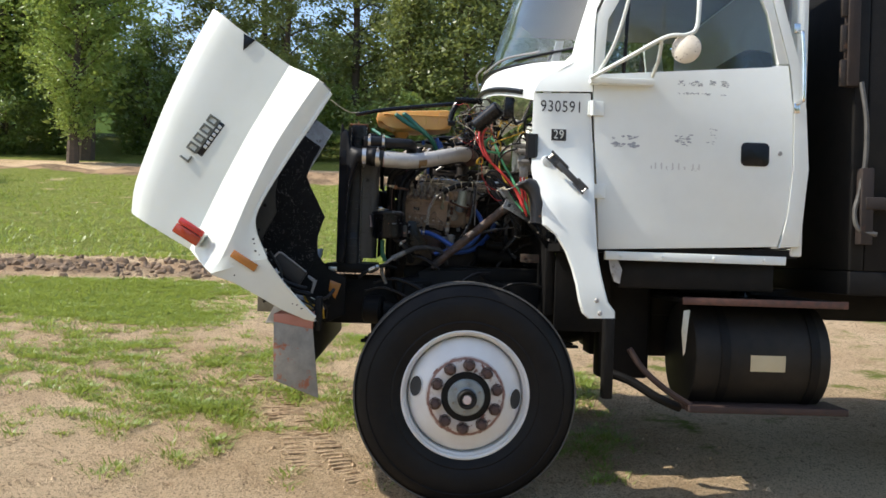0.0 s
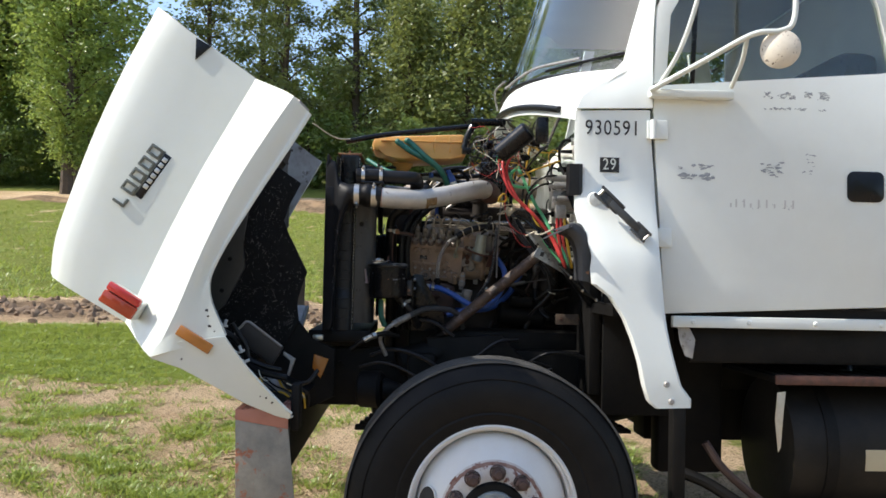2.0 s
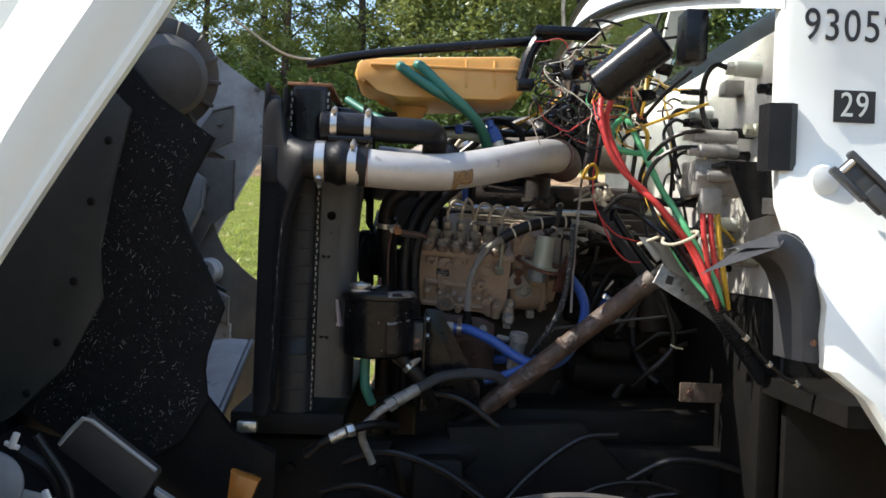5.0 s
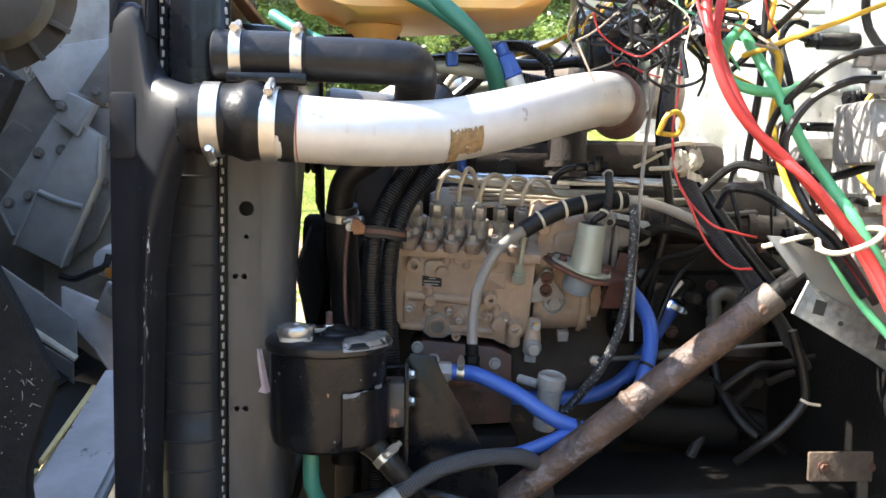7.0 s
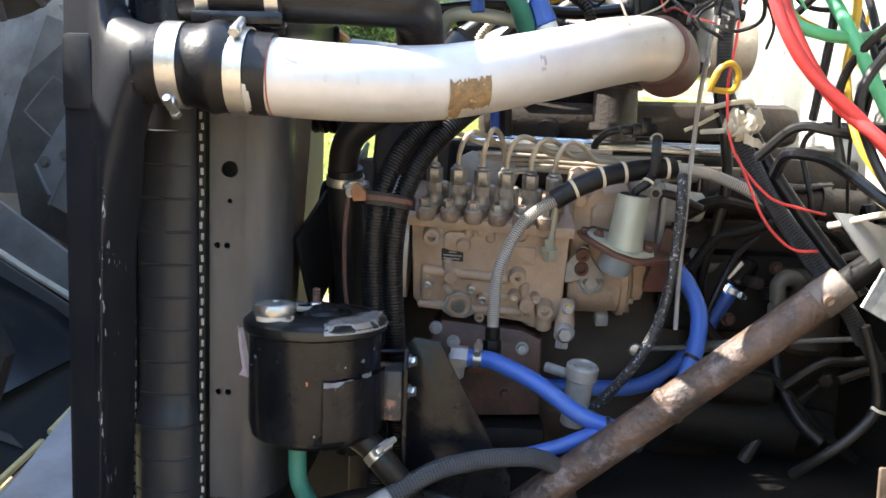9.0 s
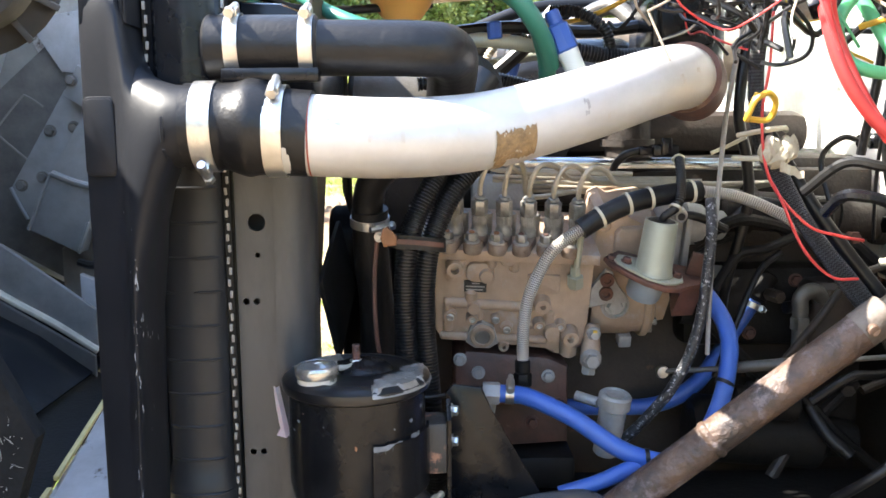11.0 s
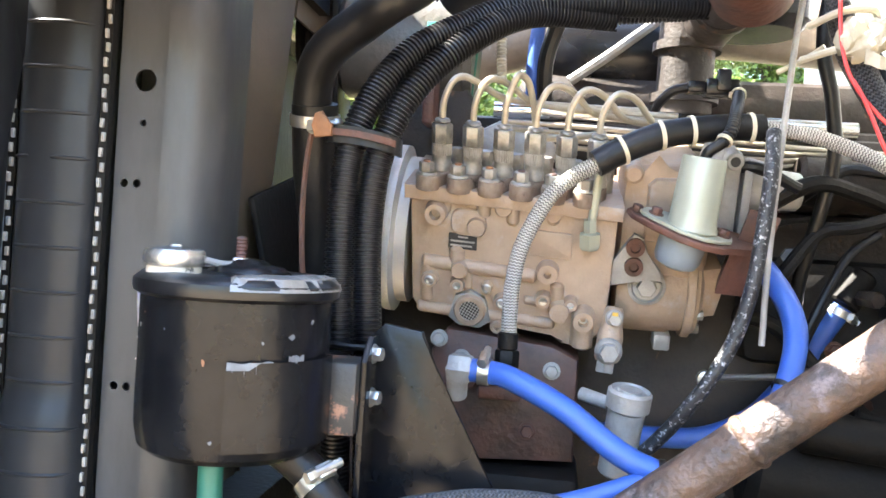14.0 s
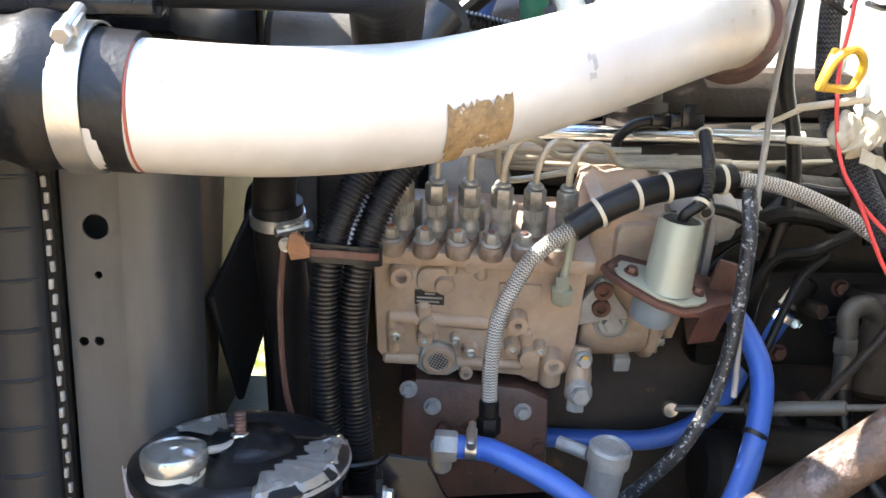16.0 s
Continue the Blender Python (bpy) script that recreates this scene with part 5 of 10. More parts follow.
rows = []
for t, c, f, k, a in zip(*[spread(s) for s in (top, crease, foot, flank, arch)]):
    line = [(t[0] - 0.03, CY, t[1] + 0.01), (t[0] - 0.018, 4.5, t[1] + 0.007), (t[0], 4.20, t[1])]
    for u, y in ((0.25, 4.09), (0.5, 4.035), (0.75, 4.012)):
        p = mixed(t, c, u)
        line.append((p[0] - 0.012 * math.sin(math.pi * u), y, p[1] + 0.008 * math.sin(math.pi * u)))
    line.append((c[0], 4.0, c[1]))
    for u, y in ((0.35, 3.993), (0.7, 3.986)):
        p = mixed(c, f, u)
        line.append((p[0], y, p[1]))
    turn = min(1.0, len(rows) / 7)
    line.append((f[0], 3.978, f[1]))
    for u, y in ((0.10, 3.962), (0.28, 3.928), (0.5, 3.884), (0.72, 3.842), (0.88, 3.820), (1.0, 3.812)):
        p = mixed(f, k, u)
        line.append((p[0], y, p[1]))
    for u, y in ((0.06, 3.808), (0.3, 3.8085), (0.55, 3.815), (0.72, 3.8225), (0.80, 3.8225), (0.90, 3.8155), (1.0, 3.817)):
        p = mixed(k, a, u)
        line.append((p[0], 3.804 + (y - 3.804) * (0.25 + 0.75 * turn), p[1]))
    line.append((a[0] - 0.004, 3.845, a[1] + 0.002))
    rows.append(line)
full = [[(x, 2 * CY - y, z) for x, y, z in reversed(r[1:11])] + r for r in rows]
bm = B()
sheet(bm, full, 0.008)
hood = part("hood", bm, WHITE, truck, "white hood and fender shell tilted forward")
bm = B()
sheet(bm, [[(x + 0.02, y + (0.02 if y < CY else -0.02), z - 0.01) for x, y, z in r[1:-5]] for r in full], 0.004)
part("hood_underside", bm, UNDERWHITE, hood, "dirty grey-white hood underside")
skirt = [[(-1.06, 3.824, 1.115), (-0.96, 3.83, 1.082), (-0.85, 3.835, 1.025), (-0.74, 3.84, 0.965), (-0.64, 3.845, 0.925), (-0.60, 3.85, 0.915)], [(-0.96, 3.812, 1.17), (-0.88, 3.815, 1.12), (-0.80, 3.82, 1.07), (-0.71, 3.825, 1.01), (-0.63, 3.83, 0.95), (-0.592, 3.84, 0.92)], [(-0.885, 3.805, 1.18), (-0.83, 3.807, 1.14), (-0.765, 3.81, 1.09), (-0.69, 3.815, 1.03), (-0.62, 3.825, 0.965), (-0.588, 3.835, 0.93)], [(-0.81, 3.80, 1.19), (-0.785, 3.80, 1.155), (-0.735, 3.805, 1.09), (-0.67, 3.81, 1.02), (-0.605, 3.82, 0.955), (-0.583, 3.83, 0.935)]]
bm = B()
sheet(bm, skirt, 0.008)
sheet(bm, [skirt[0], [(x + 0.02, y + 0.10, z - 0.005) for x, y, z in skirt[0]]], 0.006)
part("fender_skirt", bm, WHITE, hood)
# added dark sheet under the nose, so no lit ground shows through
bm = B()
sheet(bm, [[(x + 0.02 * u, y + 0.03 + 0.60 * u, z + 0.012 + 0.02 * u) for x, y, z in skirt[0]] for u in (0, 0.5, 1)], 0.005)
part("dark_nose_fill", bm, DARKMETAL, hood)
bm = B()
near = rows[0][2:15]
sheet(bm, [[(x + 0.03, y + 0.03, z + 0.012) for x, y, z in near], [(x + 0.03, 2 * CY - y - 0.03, z + 0.012) for x, y, z in near]], 0.01)
part("grille", bm, BLACKPL, hood, "black grille panel in the nose")
# insulation curtain inside the near side of the hood
bm = B()
PAD = [(-0.784, 1.863), (-0.709, 1.815), (-0.657, 1.781), (-0.702, 1.691), (-0.729, 1.624), (-0.703, 1.57), (-0.664, 1.495), (-0.622, 1.412), (-0.641, 1.359), (-0.661, 1.307), (-0.664, 1.27), (-0.656, 1.242), (-0.651, 1.209), (-0.70, 1.12), (-0.82, 1.05), (-1.10, 1.20), (-1.22, 1.50), (-1.05, 1.86), (-0.88, 1.98)]
slab(bm, PAD, 4.46, 4.485, 0.004)
part("insulation_pad", bm, FELT, hood, "frayed black insulation pad")
# dim light is put into this panel's dark olive-grey colour
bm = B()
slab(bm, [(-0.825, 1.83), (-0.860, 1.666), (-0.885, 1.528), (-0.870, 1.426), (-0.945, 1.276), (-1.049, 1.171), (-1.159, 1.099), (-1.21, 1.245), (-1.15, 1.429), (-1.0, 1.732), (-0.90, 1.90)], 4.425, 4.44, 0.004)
nearp = part("near_inner_panel", bm, mat("dimmed_olive_grey_paint", (0.055, 0.056, 0.05), 0.5, 0, (0.03, 0.03, 0.028), 6, 0.9, 0.1, 50), hood, "dim olive-grey inner fender panel")
for x, z in ((-0.868, 1.76), (-0.90, 1.63), (-0.93, 1.46), (-0.96, 1.33), (-1.02, 1.22)):
    b = B()
    cyl(b, (x, 4.426, z), (x, 4.420, z), 0.009, 0.007, 12, 0.002)
    part("rivet", b, DARKMETAL, nearp)
# inner structure seen beside the radiator
PALEGREY = mat("dusty_grey_steel", (0.40, 0.40, 0.39), 0.6, 0.1, (0.26, 0.25, 0.23), 6, 0.8, 0.15, 60)
DUSTY = mat("dusty_black_plastic", (0.085, 0.078, 0.07), 0.65, 0, (0.045, 0.042, 0.039), 8, 0.8, 0.2, 70)
RAILGREY = mat("blue_grey_steel", (0.28, 0.275, 0.265), 0.45, 0.2, (0.18, 0.175, 0.165), 9, 0.9, 0.12, 60, (0.30, 0.29, 0.27), 0.68, 26)
RAILDARK = mat("grimy_brown_steel", (0.17, 0.15, 0.13), 0.6, 0.1, (0.09, 0.08, 0.07), 11, 0.9, 0.25, 80, (0.19, 0.15, 0.12), 0.66, 24)
LILAC = mat("grey_white_inner_paint", (0.47, 0.46, 0.46), 0.45, 0, (0.30, 0.28, 0.26), 8, 0.9, 0.12, 60, (0.13, 0.105, 0.085), 0.63, 15)
inner = [
    ("cross_rail", [(-0.704, 1.772), (-0.62, 1.770), (-0.62, 1.66), (-0.672, 1.628), (-0.701, 1.557), (-0.75, 1.52), (-0.78, 1.60), (-0.735, 1.70)], 4.760, 4.776, RAILDARK, [(-0.679, 1.709), (-0.683, 1.654), (-0.705, 1.617), (-0.725, 1.579)]),
    ("mount_plate", [(-0.757, 1.758), (-0.715, 1.730), (-0.790, 1.558), (-0.824, 1.566), (-0.846, 1.614)], 4.742, 4.756, RAILGREY, [(-0.781, 1.698), (-0.745, 1.703), (-0.829, 1.617), (-0.797, 1.629)]),
    ("angle_plate", [(-0.720, 1.791), (-0.682, 1.773), (-0.707, 1.725), (-0.743, 1.749)], 4.700, 4.742, RAILGREY, [(-0.729, 1.769)]),
    ("channel_rail", [(-0.705, 1.743), (-0.675, 1.724), (-0.678, 1.66), (-0.722, 1.563), (-0.739, 1.517), (-0.811, 1.553), (-0.772, 1.636), (-0.738, 1.692)], 4.712, 4.758, RAILGREY, []),
    ("hinge_bracket", [(-0.649, 1.502), (-0.60, 1.478), (-0.60, 1.418), (-0.668, 1.458)], 4.652, 4.67, RAILGREY, [(-0.638, 1.488), (-0.614, 1.470)]),
    ("inner_fender", [(-0.728, 1.49), (-0.672, 1.466), (-0.60, 1.417), (-0.60, 1.327), (-0.647, 1.321), (-0.655, 1.36), (-0.677, 1.394), (-0.728, 1.446)], 4.680, 4.70, LILAC, []),
    ("fender_flange", [(-0.641, 1.325), (-0.596, 1.32), (-0.596, 1.27), (-0.640, 1.13), (-0.735, 1.13), (-0.704, 1.197), (-0.666, 1.275), (-0.644, 1.309)], 4.660, 4.675, LILAC, [(-0.645, 1.235), (-0.652, 1.215)]),
    ("torn_liner", [(-0.70, 1.385), (-0.658, 1.364), (-0.675, 1.318), (-0.653, 1.296), (-0.70, 1.235), (-0.75, 1.20), (-0.78, 1.30)], 4.690, 4.696, RUBBER, []),
    ("upper_gusset", [(-0.73, 1.799), (-0.678, 1.876), (-0.63, 1.89), (-0.63, 1.813), (-0.69, 1.783)], 4.776, 4.80, RAILDARK, [(-0.70, 1.80), (-0.66, 1.85)]),
    ("upper_panel", [(-0.84, 1.87), (-0.66, 1.90), (-0.70, 1.78), (-0.79, 1.79)], 4.82, 4.83, LILAC, []),
    ("rear_panel", [(-0.95, 1.72), (-0.80, 1.85), (-0.66, 1.78), (-0.66, 1.70), (-0.78, 1.44), (-0.92, 1.52)], 4.84, 4.86, RAILDARK, []),
]
def far_in(x, y, z):
    """The inner parts hang on the far fender: carry a place at the near side out to it."""
    k = (5.72 + (y - 4.652) * 1.3 - 3.235) / (y - 3.235)
    return (-0.232 + k * (x + 0.232), 3.235 + k * (y - 3.235), 1.647 + k * (z - 1.647))


for nm, line, y0, y1, mt, spots in inner:
    k = far_in(0, y0, 0)[1]
    line, spots, y0, y1 = [far_in(a, y0, c)[::2] for a, c in line], [far_in(a, y0, c)[::2] for a, c in spots], k, k + (y1 - y0) * 1.4
    bm = B()
    slab(bm, line, y0, y1, 0.004)
    pn = part(nm, bm, mt, hood)
    for a, c in list(zip(line, line[1:]))[1::2]:
        b = B()
        tube(b, [(a[0], y0 - 0.001, a[1]), ((a[0] + c[0]) / 2, y0 - 0.0025, (a[1] + c[1]) / 2), (c[0], y0 - 0.001, c[1])], 0.005, 6, 3)
        part("folded_lip", b, mt, pn)
    for x, z in spots:
        b = B()
        cyl(b, (x, y0 + 0.001, z), (x, y0 - 0.004, z), 0.016, seg=14)
        hexnut(b, (x, y0 - 0.002, z), (x, y0 - 0.014, z), 0.012)
        part("bolt", b, RAILDARK, pn)
bm = B()
tube(bm, [far_in(*p) for p in ((-0.770, 4.711, 1.636), (-0.735, 4.709, 1.622), (-0.704, 4.711, 1.614))], 0.009, 8)
part("pressed_bead", bm, RAILGREY, hood)
bm = B()
lathe(bm, [(0, 0), (0.020, 0.0), (0.024, -0.012), (0.023, -0.026), (0.026, -0.030), (0.026, -0.05), (0, -0.05)], frame_to(far_in(-0.663, 4.70, 1.526), Vector(far_in(-0.663, 4.70, 1.526)) + Vector((0, -0.1, 0))) @ Matrix.Scale(1.9, 4), 28)
part("lamp_socket", bm, LILAC, hood, "pale round lamp socket")
bm = B()
box(bm, -0.012, 0.012, -0.012, 0.012, -0.013, 0.013, 0.003, Matrix.Translation(far_in(-0.655, 4.69, 1.512)))
part("orange_clip", bm, AMBERLENS, hood, "small orange wiring clip")
bm = B()
tube(bm, [far_in(*p) for p in ((-0.735, 4.70, 1.505), (-0.71, 4.69, 1.502), (-0.685, 4.69, 1.512), (-0.665, 4.695, 1.522), (-0.66, 4.70, 1.540))], 0.010, 8)
tube(bm, [far_in(*p) for p in ((-0.66, 4.695, 1.512), (-0.64, 4.69, 1.500), (-0.61, 4.68, 1.488))], 0.007, 8)
part("lamp_lead", bm, BLACKWIRE, hood)
DUSTPANEL = mat("dusty_brown_panel", (0.26, 0.235, 0.20), 0.75, 0, (0.15, 0.133, 0.115), 7, 0.9, 0.2, 60, (0.05, 0.045, 0.04), 0.66, 12)
bm = B()
slab(bm, [(-1.62, 2.12), (-1.28, 1.99), (-1.24, 1.90), (-1.25, 1.60), (-1.33, 1.50), (-1.50, 1.50), (-1.66, 1.7)], 5.97, 5.985, 0.004)
dp = part("dusty_panel", bm, DUSTPANEL, hood, "dusty grey-brown inner fender panel")
bm = B()
tube(bm, [(-1.30, 5.968, 1.655), (-1.376, 5.968, 1.725), (-1.376, 5.968, 1.745), (-1.310, 5.968, 1.822), (-1.292, 5.968, 1.828), (-1.25, 5.968, 1.80)], 0.005, 8)
part("pressed_bead", bm, DUSTPANEL, dp)
bm = B()
slab(bm, [(-1.0, 1.74), (-0.983, 1.629), (-0.969, 1.569), (-0.935, 1.505), (-0.85, 1.434), (-0.80, 1.40), (-0.80, 0.80), (-1.20, 0.80), (-1.20, 1.42), (-1.12, 1.50)], 5.90, 5.912, 0.004)
part("arch_panel", bm, mat("tan_dusty_panel", (0.27, 0.23, 0.18), 0.7, 0, (0.15, 0.126, 0.10), 8, 0.9, 0.2, 60, (0.05, 0.043, 0.036), 0.64, 14), hood, "tan dusty wheel-arch panel")
bm = B()
slab(bm, [(-1.45, 1.595), (-1.322, 1.498), (-1.137, 1.364), (-1.04, 1.292), (-1.04, 1.19), (-1.138, 1.258), (-1.325, 1.37), (-1.45, 1.445)], 5.70, 5.715, 0.004)
fr = part("fender_rail", bm, mat("dull_grey_rail", (0.25, 0.24, 0.225), 0.5, 0.1, (0.15, 0.143, 0.135), 10, 0.9, 0.15, 60, (0.36, 0.33, 0.28), 0.70, 20), hood, "dull grey fender rail with a cream edge")
bm = B()
tube(bm, [(-1.45, 5.699, 1.443), (-1.325, 5.698, 1.367), (-1.235, 5.697, 1.312), (-1.138, 5.698, 1.255), (-1.04, 5.699, 1.188)], 0.010, 8)
part("rail_edge", bm, mat("cream_paint_edge", (0.66, 0.60, 0.47), 0.45, 0, (0.40, 0.35, 0.27), 14, 0.8, 0.1, 60, (0.20, 0.14, 0.09), 0.64, 20), fr, "chipped cream painted edge")
bm = B()
slab(bm, [(-1.45, 1.437), (-1.326, 1.358), (-1.04, 1.180), (-1.04, 1.125), (-1.136, 1.190), (-1.326, 1.280), (-1.45, 1.35)], 5.675, 5.690, 0.004)
part("rail_flange", bm, DUSTY, fr)
bm = B()
sheet(bm, [[(-0.872, 4.93, 1.088), (-1.012, 5.74, 1.11)], [(-1.03, 4.93, 1.10), (-1.10, 5.74, 1.13)], [(-1.20, 4.93, 1.16), (-1.24, 5.74, 1.20)]], 0.008)
cond = part("cooler_screen", bm, DARKMETAL, hood, "black finned cooler screen")
for k in range(9):
    b = B()
    tube(b, [(-0.905 - 0.011 * k, 5.02 + 0.012 * k, 1.099), (-1.05 - 0.011 * k, 5.09 + 0.012 * k, 1.108)], 0.0016, 6)
    part("fin", b, DUSTY, cond)
CREAMEDGE = mat("yellowed_paint_edge", (0.72, 0.60, 0.27), 0.5, 0, (0.50, 0.40, 0.18), 20, 0.8, 0.1, 80, (0.16, 0.10, 0.06), 0.66, 24)
for a, c in (((-0.852, 4.80, 1.100), (-0.888, 5.055, 1.100)), ((-0.896, 5.10, 1.102), (-1.005, 5.73, 1.106))):
    b = B()
    box(b, -0.005, 0.005, -0.005, 0.005, 0, (Vector(c) - Vector(a)).length, 0.002, frame_to(a, c))
    part("painted_edge", b, CREAMEDGE, cond, "yellowed painted edge strip")
bm = B()
sheet(bm, [[(-0.850, 4.80, 1.085), (-0.93, 5.30, 1.09)], [(-0.80, 4.80, 1.080), (-0.905, 5.30, 1.085)], [(-0.75, 4.80, 1.072), (-0.885, 5.30, 1.08)]], 0.005)
part("edge_panel", bm, LILAC, hood)
bm = B()
ledge = [(-0.689 - 0.035 * (y - 4.6), y, 1.051 + 0.26 * (y - 4.6)) for y in (4.62, 4.75, 4.9, 5.05, 5.2, 5.32)]
sheet(bm, [[(x - 0.125, y, z - 0.004) for x, y, z in ledge], [(x - 0.06, y, z + 0.004) for x, y, z in ledge], [(x - 0.014, y, z + 0.002) for x, y, z in ledge], [(x - 0.008, y, z - 0.012) for x, y, z in ledge]], 0.005)
lg = part("fender_ledge", bm, LILAC, hood, "grey-white fender ledge with a rail edge")
bm = B()
tube(bm, ledge, 0.009, 10)
part("ledge_rail", bm, RAILGREY, lg)
# pale fibres in the torn felt


def inside(x, z, poly):
    hit = False
    for (a, b), (c, d) in zip(poly, poly[1:] + poly[:1]):
        if (b > z) != (d > z) and x < a + (z - b) * (c - a) / (d - b):
            hit = not hit
    return hit


rf = random.Random(41)
bm = B()
made = 0
while made < 1300:
    x, z = rf.uniform(-1.02, -0.60), rf.uniform(1.06, 1.9)
    if not inside(x, z, PAD) or not inside(x + 0.012, z, PAD) or not inside(x - 0.012, z, PAD):
        continue
    if noise.noise((x * 14, z * 14, 3)) + rf.gauss(0, 0.3) < 0.0:
        continue
    made += 1
    ang, w, length = rf.gauss(1.1, 0.7), rf.uniform(0.0002, 0.0008), rf.choice((0.0015, 0.002, 0.003, 0.004, 0.006, 0.012)) * rf.uniform(0.7, 1.2)
    pair = None
    for k in range(4):
        q = Vector((x, 4.4585 - 0.0015 * math.sin(k), z))
        n = Vector((-math.sin(ang), 0, math.cos(ang))) * w * (0.5 if k in (0, 3) else 1)
        now = (bm.verts.new(q + n), bm.verts.new(q - n))
        if pair:
            bm.faces.new((pair[0], pair[1], now[1], now[0]))
        pair = now
        x, z, ang = x + math.cos(ang) * length / 3, z + math.sin(ang) * length / 3, ang + rf.gauss(0, 0.5)
tagged(part("felt_fibres", bm, mat("pale_fibre", (0.33, 0.32, 0.30), 0.9, 0, (0.16, 0.155, 0.15), 60, 1.0), hood, "pale fibres showing in the torn felt", smooth=False), kind="stuff")
bm = B()
lathe(bm, [(0.115, 0), (0.125, 0.02), (0.11, 0.03), (0.092, 0.032), (0.09, 0.06), (0.07, 0.09), (0.03, 0.105), (0, 0.108)], frame_to((-0.92, 4.95, 2.0), (-0.84, 4.80, 1.96)) @ Matrix.Scale(1.22, 4), 36)
hn = part("air_duct", bm, DUSTY, hood, "dusty black domed air duct")
for i in range(14):
    a = 2 * math.pi * i / 14
    bm = B()
    box(bm, 0.092, 0.124, -0.004, 0.004, 0.02, 0.045, 0.001, frame_to((-0.92, 4.95, 2.0), (-0.84, 4.80, 1.96)) @ Matrix.Scale(1.22, 4) @ Matrix.Rotation(a, 4, "Z"))
    part("rib", bm, DUSTY, hn)
bm = B()
lathe(bm, [(0, 0.012), (0.03, 0.011), (0.045, 0.006), (0.056, 0.0), (0.0575, -0.006), (0.054, -0.014), (0, -0.014)], frame_to((-0.905, 4.02, 1.14), (-0.88, 3.92, 1.15)), 36)
part("headlamp_back", bm, mat("chipped_dusty_grey", (0.20, 0.215, 0.23), 0.6, 0, (0.14, 0.145, 0.15), 7, 0.8, 0.1, 60, (0.03, 0.028, 0.026), 0.68, 22), hood, "dusty grey domed headlamp back with chipped paint")
bm = B()
slab(bm, [(-0.862, 1.128), (-0.815, 1.118), (-0.842, 1.045), (-0.895, 1.075)], 4.05, 4.058, 0.002)
part("lamp_bracket", bm, PALEGREY, hood)
for k in range(8):
    bm = B()
    p0 = Vector((-0.80 + 0.02 * k, 4.05 + 0.01 * k, 1.02))
    tube(bm, [p0, p0 + Vector((0.03, 0.02, -0.05 + 0.02 * (k % 3))), p0 + Vector((0.09, 0.03, -0.06)), p0 + Vector((0.16 - 0.01 * k, 0.05, -0.12))], 0.004, 6, 5)
    part("lamp_wire", bm, BLACKWIRE if k % 3 else YELLOWWIRE, hood)
# dark slab stands in for the unlit clutter low inside the nose
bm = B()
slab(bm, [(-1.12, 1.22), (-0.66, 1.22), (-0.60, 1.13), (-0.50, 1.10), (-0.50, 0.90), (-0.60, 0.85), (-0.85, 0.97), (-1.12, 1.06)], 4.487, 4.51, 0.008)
liner = part("dark_clutter_slab", bm, DARKMETAL, hood)
LAMPGREY = mat("rust_spotted_grey", (0.050, 0.045, 0.041), 0.5, 0, (0.028, 0.025, 0.022), 8, 0.8, 0.2, 60, (0.10, 0.040, 0.024), 0.62, 14)
plate_line = [(-0.820, 1.216), (-0.814, 1.222), (-0.806, 1.2215), (-0.677, 1.126), (-0.676, 1.118), (-0.712, 1.056), (-0.722, 1.056), (-0.862, 1.160), (-0.862, 1.166)]
bm = B()
slab(bm, plate_line, 4.20, 4.23, 0.006)
lp = part("rusty_lamp_plate", bm, LAMPGREY, hood, "grey lamp bracket plate with rust spots")
bm = B()
tube(bm, [(-0.860, 4.203, 1.168), (-0.838, 4.199, 1.196), (-0.816, 4.197, 1.219), (-0.800, 4.197, 1.215), (-0.738, 4.198, 1.169), (-0.680, 4.200, 1.126)], 0.0045, 8, flat=True)
part("rolled_rim", bm, PALEGREY, lp, "pale worn rim")
bm = B()
slab(bm, [(-0.661, 1.112), (-0.618, 1.086), (-0.638, 1.022), (-0.648, 1.026), (-0.632, 1.08), (-0.664, 1.10)], 4.13, 4.15, 0.003)
part("corner_bracket", bm, RAILGREY, hood)
bm = B()
cyl(bm, (-0.74, 4.20, 0.99), (-0.66, 4.14, 0.90), 0.05, 0.055, 28, 0.012)
part("lamp_bucket", bm, RAILGREY, hood, "dull blue-grey lamp bucket")
for pts, r in (([(-0.87, 4.06, 1.19), (-0.82, 4.07, 1.15), (-0.79, 4.08, 1.08), (-0.73, 4.08, 1.04), (-0.64, 4.09, 1.02)], 0.012), ([(-0.84, 4.05, 1.22), (-0.79, 4.06, 1.14), (-0.775, 4.06, 1.09), (-0.72, 4.06, 1.065), (-0.66, 4.07, 1.05)], 0.009), ([(-0.60, 4.08, 1.00), (-0.56, 4.08, 1.01), (-0.53, 4.1, 1.05)], 0.008)):
    bm = B()
    tube(bm, pts, r, 10)
    part("lamp_lead", bm, RUBBER, hood)
for pts in ([(-0.733, 4.02, 1.055), (-0.726, 4.015, 1.035), (-0.712, 4.015, 1.020), (-0.698, 4.02, 1.018)], [(-0.632, 4.02, 1.010), (-0.607, 4.015, 0.998), (-0.586, 4.015, 0.982), (-0.566, 4.02, 0.958)], [(-0.745, 4.02, 0.962), (-0.734, 4.016, 0.966), (-0.727, 4.02, 0.988)]):
    bm = B()
    tube(bm, pts, 0.0022, 6)
    part("lamp_wire", bm, WHITEWIRE, hood)
bm = B()
box(bm, -0.784, -0.768, 4.01, 4.03, 1.010, 1.042, 0.004)
